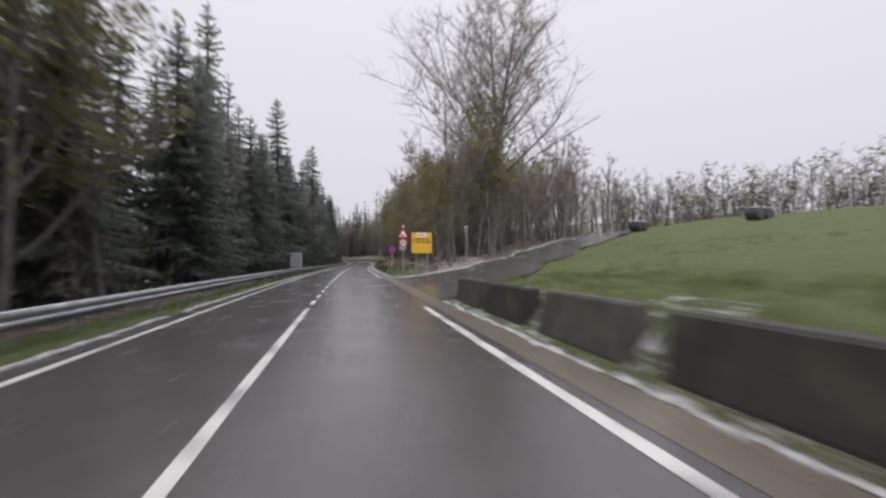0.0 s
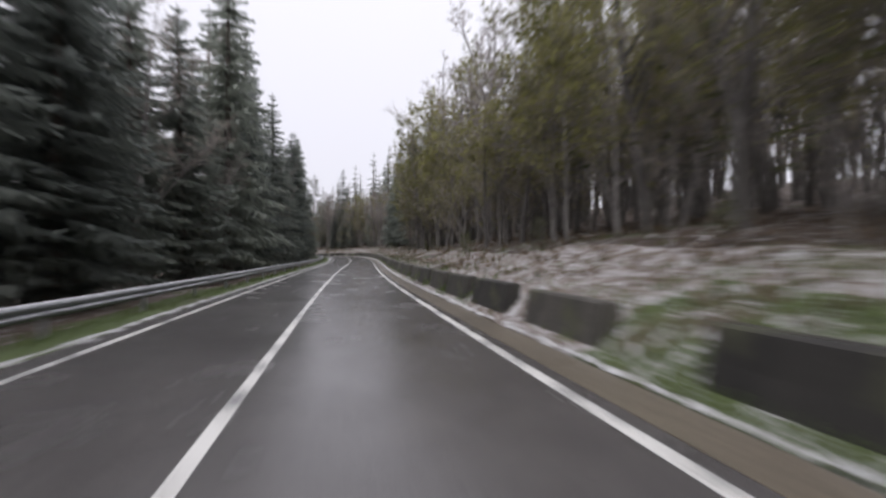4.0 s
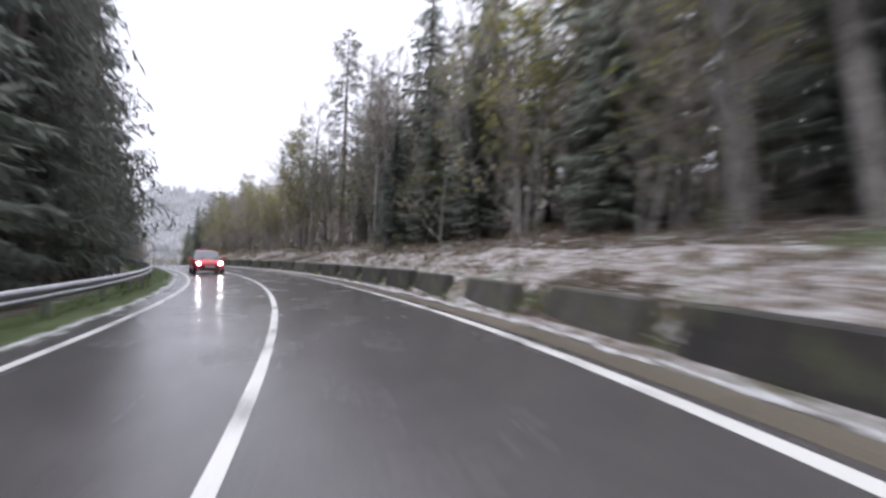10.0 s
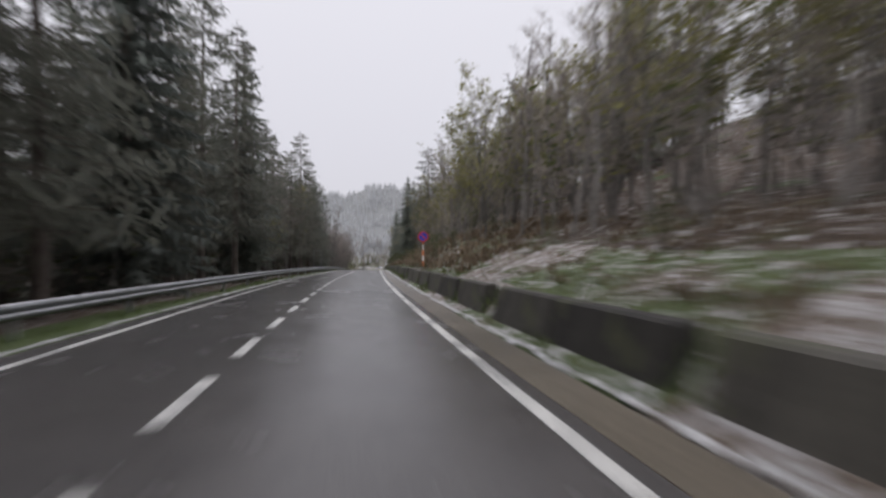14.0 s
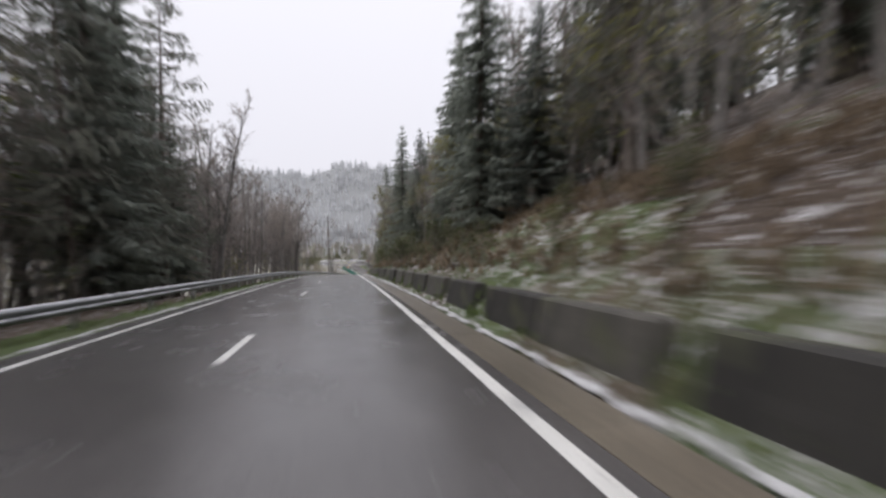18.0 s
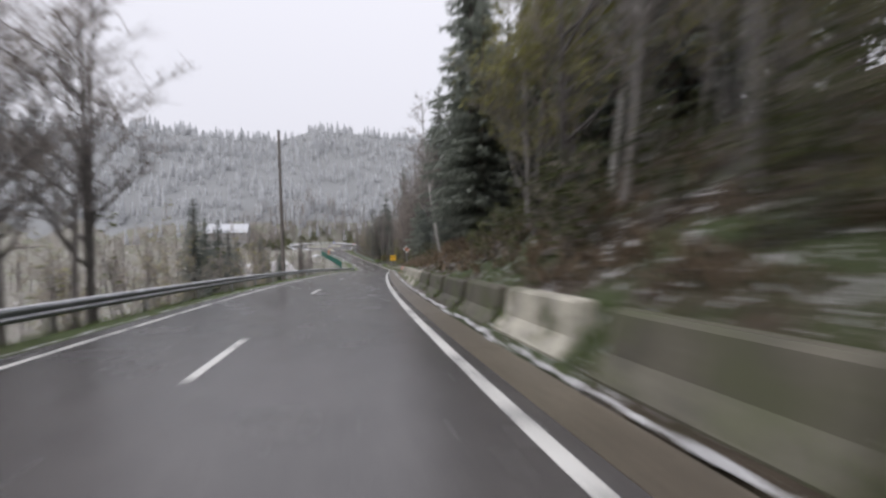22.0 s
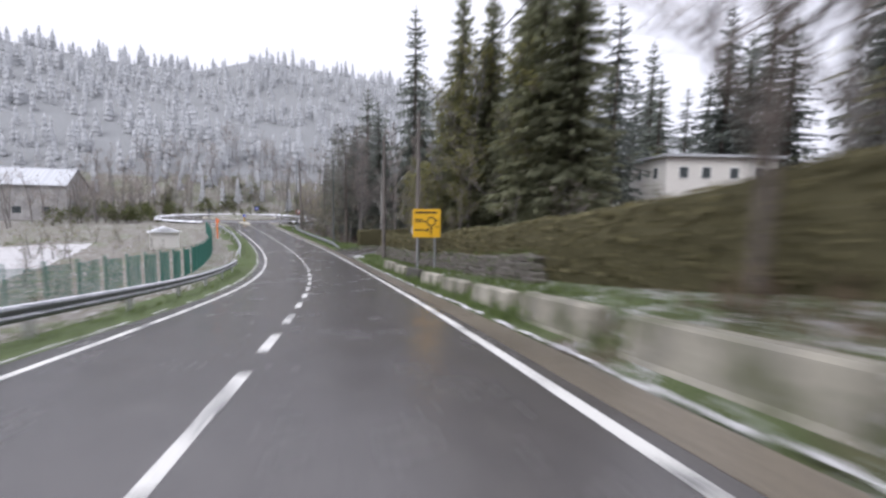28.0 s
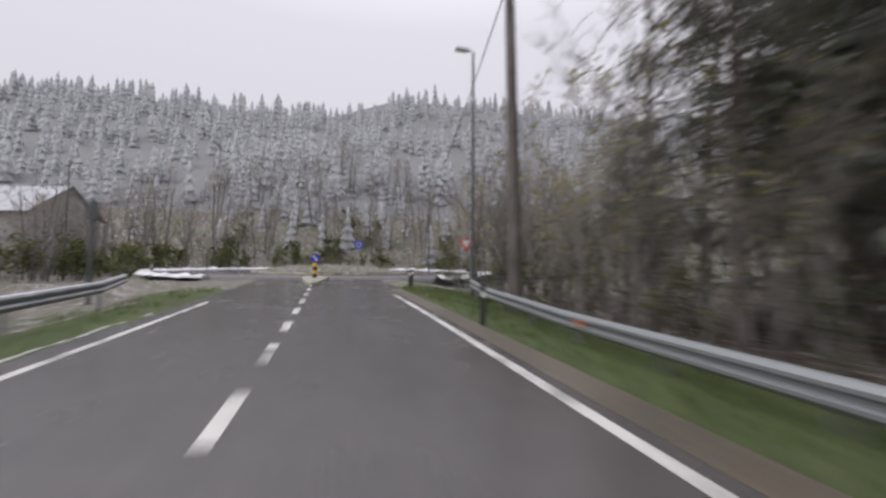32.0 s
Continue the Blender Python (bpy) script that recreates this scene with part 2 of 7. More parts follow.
def rail_mat():
    """Galvanised steel, dulled, with wet snow lying on upward faces."""
    m, t, b = node_mat("galvanised_steel_with_snow", 0.5, 0.3, 0.4)
    n, g = noise_node(t, 9, 5, 0.7), t.nodes.new("ShaderNodeNewGeometry")
    sp = t.nodes.new("ShaderNodeSeparateXYZ")
    t.links.new(g.outputs["Normal"], sp.inputs[0])
    a = t.nodes.new("ShaderNodeMath")
    a.operation = "MULTIPLY"
    t.links.new(sp.outputs["Z"], a.inputs[0])
    t.links.new(ramp_node(t, n.outputs[0], [(0.3, (0.55, 0.55, 0.55)), (0.6, (1, 1, 1))]).outputs[0], a.inputs[1])
    f = ramp_node(t, a.outputs[0], [(0.55, (0, 0, 0)), (0.72, (1, 1, 1))]).outputs[0]
    base = ramp_node(t, n.outputs[0], [(0.3, (0.10, 0.105, 0.11)), (0.7, (0.22, 0.23, 0.235))]).outputs[0]
    t.links.new(mix_node(t, f, base, (0.68, 0.69, 0.72)), b.inputs["Base Color"])
    iv = t.nodes.new("ShaderNodeMath")
    iv.operation = "MULTIPLY_ADD"
    iv.inputs[1].default_value, iv.inputs[2].default_value = -0.3, 0.3
    t.links.new(f, iv.inputs[0])
    t.links.new(iv.outputs[0], b.inputs["Metallic"])
    return m


def glow_mat(name, col, strength):
    m, t, b = node_mat(name, 0.2)
    b.inputs["Base Color"].default_value = (0.8, 0.8, 0.8, 1)
    b.inputs["Emission Color"].default_value, b.inputs["Emission Strength"].default_value = (*col, 1), strength
    return m


M = dict(
    asphalt=asphalt_mat(),
    marking=marking_mat(),
    gutter=grain_mat("wet_gutter_concrete", (0.075, 0.062, 0.047), (0.175, 0.15, 0.115), 12, 0.5, 0.35, 0.3, 0.02, spec=0.5),
    snow=grain_mat("wet_snow", (0.52, 0.53, 0.56), (0.78, 0.79, 0.81), 9, 1.2, 0.6, 0.6, 0.05),
    old_snow=grain_mat("old_trodden_snow", (0.25, 0.245, 0.24), (0.47, 0.47, 0.475), 5, 1.4, 0.7, 0.8, 0.06),
    gate_board=plain_mat("dull_grey_gate_paint", (0.23, 0.225, 0.21), 0.6, dirt=0.35),
    wet_rail=plain_mat("wet_galvanised_steel", (0.27, 0.285, 0.29), 0.5, 0.55, dirt=0.25),
    slush=grain_mat("dirty_roadside_snow", (0.20, 0.19, 0.18), (0.70, 0.70, 0.71), 7, 1.6, 0.65, 0.9, 0.05),
    bank=snowy_ground_mat("leaf_litter_with_snow", (0.055, 0.040, 0.030), (0.21, 0.16, 0.122), 0.46, 0.2, (0.07, 0.085, 0.035)),
    bank_brown=snowy_ground_mat("brown_bracken_bank", (0.024, 0.018, 0.014), (0.10, 0.072, 0.052), 0.10, 0.2, (0.06, 0.075, 0.032)),
    mossy=snowy_ground_mat("mossy_bank_with_snow", (0.045, 0.036, 0.026), (0.15, 0.12, 0.085), 0.2, 0.7, (0.072, 0.094, 0.036)),
    dark_bank=snowy_ground_mat("dark_bracken_and_moss_bank", (0.022, 0.018, 0.013), (0.085, 0.064, 0.044), 0.05, 0.55, (0.05, 0.064, 0.026)),
    forest_floor=snowy_ground_mat("forest_floor", (0.035, 0.026, 0.02), (0.14, 0.10, 0.075), 0.12, 0.1),
    verge=snowy_ground_mat("verge_grass", (0.04, 0.045, 0.02), (0.10, 0.11, 0.05), 0.0, 0.8, (0.08, 0.105, 0.041)),
    meadow=snowy_ground_mat("meadow_grass", (0.05, 0.062, 0.026), (0.11, 0.12, 0.052), 0.0, 1.15, (0.088, 0.107, 0.036)),
    valley=snowy_ground_mat("valley_ground_with_snow", (0.085, 0.075, 0.06), (0.17, 0.155, 0.125), 0.2, 0.4, (0.10, 0.108, 0.06)),
    yard=snowy_ground_mat("slushy_gravel_yard", (0.22, 0.21, 0.20), (0.42, 0.41, 0.40), 0.75),
    # flat grey ground, toned to merge with the haze-coloured crowns above it
    slope=snowy_ground_mat("wooded_slope_ground", (0.19, 0.195, 0.202), (0.22, 0.225, 0.232), 0.0),
    concrete=concrete_mat("weathered_concrete", (0.034, 0.032, 0.030), (0.10, 0.094, 0.083), 0.15),
    concrete_mossy=concrete_mat("mossy_concrete", (0.055, 0.051, 0.041), (0.125, 0.117, 0.093), 0.65),
    concrete_pale=concrete_mat("pale_weathered_concrete", (0.24, 0.228, 0.19), (0.45, 0.43, 0.37), 0.42),
    red_paint=plain_mat("red_painted_concrete", (0.50, 0.07, 0.05), 0.6),
    rail=rail_mat(),
    steel=plain_mat("galvanised_steel", (0.36, 0.37, 0.38), 0.45, 0.7),
    bark=grain_mat("spruce_bark", (0.07, 0.057, 0.05), (0.20, 0.17, 0.15), 10, 1.0, 0.9, 0.6, 0.03, vary=0.25, stretch=(1, 1, 0.3)),
    grey_bark=grain_mat("grey_bark", (0.085, 0.078, 0.073), (0.235, 0.218, 0.205), 9, 1.0, 0.9, 0.5, 0.02, vary=0.3, stretch=(1, 1, 0.3)),
    twig=leaf_mat("bare_twigs", (0.23, 0.203, 0.188), (0.32, 0.285, 0.265), 0.2),
    birch=grain_mat("birch_bark", (0.10, 0.095, 0.09), (0.62, 0.60, 0.57), 6, 1.2, 0.75, 0.3, 0.01, stretch=(1, 1, 2.5)),
    # base colour lifted pale and even to suggest haze; only the flecks are snow
    needle=leaf_mat("haze_lifted_needles_flecked_with_snow", (0.178, 0.198, 0.18), (0.245, 0.268, 0.242), 0.22, dust=0.14, thin=0.62),
    # far crowns: distance haze painted in as one pale, even grey
    needle_hazed=leaf_mat("haze_grey_spruce_needles", (0.53, 0.54, 0.555), (0.57, 0.58, 0.595), 0.02, thin=0.5),
    cypress=leaf_mat("olive_conifer_sprays", (0.155, 0.165, 0.105), (0.25, 0.258, 0.17), 0.2, thin=0.55),
    larch=leaf_mat("larch_twigs", (0.14, 0.148, 0.128), (0.21, 0.215, 0.185), 0.22, thin=0.55),
    young_leaf=leaf_mat("young_spring_leaves", (0.18, 0.18, 0.074), (0.265, 0.257, 0.108), 0.25, thin=0.55),
    dull_leaf=leaf_mat("dull_green_shrub_leaves", (0.045, 0.06, 0.022), (0.13, 0.14, 0.06), 0.3),
    dry_leaf=leaf_mat("dry_brown_bracken", (0.10, 0.076, 0.053), (0.225, 0.172, 0.122), 0.25),
    grass=leaf_mat("fresh_grass_blades", (0.06, 0.09, 0.03), (0.15, 0.195, 0.065), 0.1),
    hedge=leaf_mat("hedge_leaves", (0.075, 0.07, 0.038), (0.20, 0.182, 0.10), 0.15),
    pole=grain_mat("weathered_pole_wood", (0.075, 0.065, 0.06), (0.20, 0.18, 0.165), 14, 1.0, 0.9, 0.5, 0.01, stretch=(1, 1, 0.12)),
    dark_metal=plain_mat("dark_grey_metal", (0.09, 0.10, 0.10), 0.5, 0.3),
    yellow=plain_mat("yellow_sign_sheet", (0.72, 0.41, 0.018), 0.4, dirt=0.2),
    lamp_cover=plain_mat("pale_yellow_lamp_cover", (0.74, 0.68, 0.36), 0.35, dirt=0.1),
    white=plain_mat("white_sign_sheet", (0.78, 0.78, 0.76), 0.4, dirt=0.15),
    red=plain_mat("red_sign_sheet", (0.62, 0.05, 0.05), 0.4, dirt=0.15),
    blue=plain_mat("blue_sign_sheet", (0.03, 0.06, 0.45), 0.4, dirt=0.1),
    black=plain_mat("black_sign_print", (0.02, 0.02, 0.022), 0.5, dirt=0.0),
    orange=plain_mat("orange_paint", (0.75, 0.20, 0.06), 0.5, dirt=0.25),
    sign_back=plain_mat("grey_aluminium_sign_back", (0.42, 0.43, 0.44), 0.5, 0.3),
    green_mesh=plain_mat("green_coated_wire", (0.03, 0.13, 0.10), 0.5),
    roof=plain_mat("corrugated_roof_sheet", (0.42, 0.43, 0.45), 0.5, 0.1),
    plaster=plain_mat("pale_plaster", (0.62, 0.60, 0.56), 0.8),
    # barn boards coloured paler than wood, haze mixed into the grey
    hazed_wood=grain_mat("haze_grey_boarding", (0.26, 0.25, 0.245), (0.42, 0.41, 0.40), 9, 0.8, 0.85, 0.3, 0.01, stretch=(3, 3, 0.3)),
    stone=grain_mat("grey_rock", (0.06, 0.054, 0.047), (0.20, 0.182, 0.158), 5, 0.8, 0.85, 0.8, 0.06),
    car_red=plain_mat("red_car_paint", (0.50, 0.03, 0.035), 0.2, 0.2, 0.6, 0.15),
    car_black=plain_mat("black_plastic", (0.03, 0.03, 0.033), 0.5),
    car_glass=plain_mat("dark_car_glass", (0.05, 0.06, 0.065), 0.06, 0.0, 0.8, 0.0),
    tyre=plain_mat("tyre_rubber", (0.025, 0.025, 0.026), 0.85),
    rim=plain_mat("alloy_rim", (0.45, 0.46, 0.47), 0.3, 0.9),
    lamp_on=glow_mat("lit_headlamp", (1.0, 0.98, 0.95), 60.0),
    lens_dark=plain_mat("grey_lamp_lens", (0.30, 0.31, 0.32), 0.2),
    bale=plain_mat("black_bale_wrap", (0.05, 0.05, 0.055), 0.3),
)


# ---- the road's own axes: s metres along, d metres to the right of the middle line, h above the surface ----
SS = np.arange(-90.0, 561.0, 1.0)


def _cum(a):
    c = np.concatenate([[0.0], np.cumsum((a[1:] + a[:-1]) / 2)])
    return c - np.interp(0.0, SS, c)


R_PSI = _cum(np.interp(SS, -15 + 15.0 * np.arange(len(BENDS)), BENDS))
R_X, R_Y = _cum(-np.sin(R_PSI)), _cum(np.cos(R_PSI))
R_Z = _cum(np.interp(SS, -15 + 25.0 * np.arange(len(FALLS)), FALLS))


def psi(s):
    return float(np.interp(s, SS, R_PSI))


def P(s, d=0.0, h=0.0):
    if d > 2.5:  # the outer lane widens in the bend
        d += 0.75 * math.exp(-((s - 149) / 9) ** 2) * min((d - 2.5) / 0.7, 1)
    a = psi(s)
    return (float(np.interp(s, SS, R_X)) + d * math.cos(a), float(np.interp(s, SS, R_Y)) + d * math.sin(a), float(np.interp(s, SS, R_Z)) + h)


D_RIGHT = [3.9, 4.6, 5.3, 7, 9, 13, 20, 45]
RIGHT = [(-90, [0, 0.0, .75, .9, 1.0, 1.3, 2.1, 4.6]), (11, [0, 0.0, .7, .9, 1.0, 1.3, 2.2, 5.0]), (15, [0, .04, .08, .27, .55, 1.1, 2.1, 5.3]),
         (32, [0, .04, .1, .32, .66, 1.3, 2.4, 5.7]), (42, [0, .05, .25, .7, 1.2, 1.8, 2.8, 6.0]), (58, [0, .05, .4, .9, 1.5, 2.1, 3.0, 6.0]),
         (66, [0, .08, .72, 1.2, 1.9, 2.6, 3.4, 6.0]), (100, [0, .08, .72, 1.2, 1.9, 2.8, 4.2, 9]), (215, [0, .08, .72, 1.2, 1.9, 2.8, 4.4, 12]), (240, [0, .08, .72, 1.6, 2.8, 4.6, 7.5, 18]),
         (330, [0, .08, .72, 1.8, 3.2, 5.2, 8.5, 19]), (372, [0, .08, .7, 1.6, 2.9, 4.6, 6.8, 13]), (392, [0, .08, .65, 1.5, 2.8, 4.3, 5.4, 9]),
         (412, [0, .06, .6, 1.1, 1.7, 2.6, 3.8, 7]), (432, [0, .05, .45, .7, 1.0, 1.6, 2.6, 6]), (455, [0, .04, .3, .5, .8, 1.3, 2.2, 6.4]),
         (460, [0, .02, .05, .10, .15, .25, .5, 3]), (468, [0, .02, .05, .10, .12, .15, .3, 3]), (475, [0, 0, -.02, -.2, -.5, -.6, -.5, 1]), (560, [0, 0, -.05, -.5, -1.0, -1.0, -.8, 0])]
D_LEFT = [3.1, 3.7, 4.3, 6, 9, 15, 25, 45]
LEFT = [(-90, [0, -.03, -.12, -.3, -.6, -1.2, -2.0, -4]), (290, [0, -.03, -.12, -.3, -.6, -1.4, -2.6, -5]), (335, [0, -.03, -.12, -.7, -1.8, -3.6, -6, -8.5]),
        (400, [0, -.03, -.12, -.8, -1.8, -3.2, -4.8, -6]), (435, [0, -.03, -.1, -.3, -.6, -1.0, -1.6, -2.5]), (480, [0, -.02, -.08, -.15, -.3, -.6, -1, -1.5]), (560, [0, -.02, -.05, -.1, -.2, -.4, -.6, -1])]


def prof(s, d):
    """Height of the ground over the road's surface line, at s along and d across."""
    ds, table = (D_RIGHT, RIGHT) if d > 0 else (D_LEFT, LEFT)
    a = abs(d)
    if a < ds[0] + 0.01:
        return -0.10
    s = min(max(s, table[0][0]), table[-1][0])
    for (s0, v0), (s1, v1) in zip(table, table[1:]):
        if s <= s1:
            u = (s - s0) / (s1 - s0)
            u = u * u * (3 - 2 * u)
            y = np.interp(a, ds, [p + (q - p) * u for p, q in zip(v0, v1)])
            break
    if a > 45:
        y += (a - 45) * (-0.01 if d < 0 else 0.0 if s < 75 else 0.09 * min((s - 75) / 60, 1))
    w = min(max((a - 4.8) / 4, 0), 1)
    return float(y) + w * (0.26 * noise.noise((s * 0.22, d * 0.3, 1.0)) + 0.16 * noise.noise((s * 0.7, d * 0.9, 4.0)))


SIDE_NEAR = [(13.9, 3.9), (14.2, 5.4), (16.0, 7.2), (19.4, 9.4), (22.8, 12.4), (30.4, 19.2), (38.5, 27.5), (56.0, 44.0)]
SIDE_FAR = [(30.4, 3.9), (29.9, 5.0), (29.9, 6.6), (31.2, 10.2), (33.4, 13.2), (37.5, 17.6), (46.0, 26.0), (63.0, 41.0)]


def side_dip(s, d):
    """The ground lies lower under the side road and the driveway."""
    if 458.0 + min((d - 3.9) * 0.55, 3.0) < s < 466.9 and 4.3 < d < 13.6:
        return 0.2
    if not 4.3 < d < 45:
        return 0.0
    s0 = np.interp(d, [q[1] for q in SIDE_NEAR], [q[0] for q in SIDE_NEAR])
    s1 = np.interp(d, [q[1] for q in SIDE_FAR], [q[0] for q in SIDE_FAR])
    return 0.35 if s0 + 1.1 < s < s1 - 0.4 else 0.0


def hill(x, y):
    """The wooded valley side beyond the end of the road."""
    a = radians(HILL_TURN)
    u = -math.sin(a) * (x - HILL_X) + math.cos(a) * (y - HILL_Y)
    v = math.cos(a) * (x - HILL_X) + math.sin(a) * (y - HILL_Y)
    k = min(max(u / 120.0, 0), 1)
    # lifted towards the tree tops: shallow gaps keep contrast low, as haze would
    canopy = 5.5 * min(max((u - 4) / 22.0, 0), 1)
    return canopy + 60.0 * (k ** 1.12) * (1 + 0.1 * noise.noise((v * 0.012, 0.5, 0))) + (max(u - 120, 0)) * 0.05


HILL_TURN = 40.0
HILL_X, HILL_Y = P(478)[0] - math.sin(radians(40)) * 59, P(478)[1] + math.cos(radians(40)) * 59
END_Z = P(500)[2]


def nearest(x, y):
    q = (R_X - x) ** 2 + (R_Y - y) ** 2
    i = int(q.argmin())
    s = float(SS[i])
    a = psi(s)
    d = math.cos(a) * (x - R_X[i]) + math.sin(a) * (y - R_Y[i])
    along = -math.sin(a) * (x - R_X[i]) + math.cos(a) * (y - R_Y[i])
    return s, math.copysign(math.hypot(d, along), d if abs(d) > 0.01 else 1), i


def terrain(x, y):
    s, d, i = nearest(x, y)
    return float(R_Z[i]) + prof(s, max(min(d, 140), -200)) + hill(x, y)


def on_ground(s, d, sink=0.0):
    x, y, z = P(s, d)
    return (x, y, z + prof(s, d) + hill(x, y) - sink)


def place(s, d, sink=0.0, turn=0.0, scale=1.0):
    """The pose of a thing standing upright on the ground beside the road, facing back along it."""
    x, y, z = on_ground(s, d, sink)
    return Matrix.LocRotScale((x, y, z), Euler((0, 0, psi(s) + radians(turn))), Vector((scale, scale, scale)) if isinstance(scale, (int, float)) else Vector(scale))


# ---- mesh building ----
class Shape:
    def __init__(self):
        self.v, self.f, self.m = [], [], []

    def quad(self, *pts, mat=0):
        n = len(self.v)
        self.v += [tuple(p) for p in pts]
        self.f.append(tuple(range(n, n + len(pts))))
        self.m.append(mat)

    def tube(self, pts, radii, n=6, mat=0, cap=True):
        pts = [Vector(p) for p in pts]
        base = len(self.v)
        for i, (p, r) in enumerate(zip(pts, radii)):
            way = (pts[min(i + 1, len(pts) - 1)] - pts[max(i - 1, 0)]).normalized()
            a = way.orthogonal().normalized() if abs(way.z) < 0.95 else Vector((1, 0, 0))
            a = (a - way * a.dot(way)).normalized()
            b = way.cross(a)
            for k in range(n):
                c = 2 * math.pi * k / n
                self.v.append(tuple(p + (a * math.cos(c) + b * math.sin(c)) * r))
        for i in range(len(pts) - 1):
            for k in range(n):
                j = (k + 1) % n
                self.f.append((base + i * n + k, base + i * n + j, base + (i + 1) * n + j, base + (i + 1) * n + k))
                self.m.append(mat)
        if cap:
            for i in (0, len(pts) - 1):
                ring = [base + i * n + k for k in range(n)]
                self.f.append(tuple(ring if i else ring[::-1]))
                self.m.append(mat)

    def box(self, x0, x1, y0, y1, z0, z1, bevel=0.0, mat=0):
        bm = bmesh.new()
        bmesh.ops.create_cube(bm, size=1.0)
        for v in bm.verts:
            v.co = Vector(((x0 + x1) / 2 + v.co.x * (x1 - x0), (y0 + y1) / 2 + v.co.y * (y1 - y0), (z0 + z1) / 2 + v.co.z * (z1 - z0)))
        if bevel:
            bmesh.ops.bevel(bm, geom=bm.edges[:], offset=bevel, segments=1, affect="EDGES")
        self.take(bm, mat)

    def take(self, bm, mat=0):
        bm.verts.index_update()
        n = len(self.v)
        self.v += [tuple(v.co) for v in bm.verts]
        for f in bm.faces:
            self.f.append(tuple(n + v.index for v in f.verts))
            self.m.append(mat)
        bm.free()

    def prism(self, outline, y0, y1, mat=0):
        """An outline in x and z, carried from y0 to y1."""
        n, k = len(self.v), len(outline)
        self.v += [(x, y0, z) for x, z in outline] + [(x, y1, z) for x, z in outline]
        for i in range(k):
            j = (i + 1) % k
            self.f.append((n + i, n + j, n + k + j, n + k + i))
        self.f += [tuple(range(n, n + k))[::-1], tuple(range(n + k, n + 2 * k))]
        self.m += [mat] * (k + 2)

    def mesh(self, name, mats, smooth=False):
        me = bpy.data.meshes.new(name)
        me.from_pydata(self.v, [], self.f)
        for m in mats:
            me.materials.append(m)
        if len(mats) > 1:
            me.polygons.foreach_set("material_index", self.m)
        if smooth:
            me.polygons.foreach_set("use_smooth", [True] * len(self.f))
        me.update()
        return me


def part(name, shape, material, parent=None, label="", smooth=False):
    """One mesh object, under a thing or a part where given."""
    mats = material if isinstance(material, (list, tuple)) else [material]
    ob = new(name, shape.mesh(name, mats, smooth))
    if parent is not None:
        ob.parent = parent
    if label:
        tagged(ob, label)
    return ob


def thing(name, label, category, m=None, group="", kind=""):
    ob = new(name)
    ob.empty_display_size = 0.2
    if m is not None:
        ob.matrix_basis = m
    return tagged(ob, label, category, group, kind)


def circle(r, n, cx=0.0, cz=0.0, a0=0.0):
    return [(cx + r * math.cos(a0 + 2 * math.pi * i / n), cz + r * math.sin(a0 + 2 * math.pi * i / n)) for i in range(n)]


def strip(name, s0, s1, d0, d1, h, mat, step=1.0, parent=None, wobble=0.0, seed=0.0, thick=0.0):
    """A band that follows the road."""
    sh = Shape()
    n = max(1, int(round((s1 - s0) / step)))
    for i in range(n + 1):
        s = s0 + (s1 - s0) * i / n
        w0, w1 = (wobble * noise.noise((s * 0.8, seed, 0)), wobble * noise.noise((s * 0.8, seed + 7, 0))) if wobble else (0, 0)
        sh.v += [P(s, d0 + w0, h), P(s, d1 + w1, h)]
    for i in range(n):
        sh.f.append((2 * i, 2 * i + 1, 2 * i + 3, 2 * i + 2))
        sh.m.append(0)
    if thick:
        k = len(sh.v)
        sh.v += [(x, y, z - thick) for x, y, z in sh.v]
        for i in range(n):
            sh.f += [(2 * i, 2 * i + 2, k + 2 * i + 2, k + 2 * i), (2 * i + 1, k + 2 * i + 1, k + 2 * i + 3, 2 * i + 3)]
            sh.m += [0, 0]
    return part(name, sh, mat, parent)


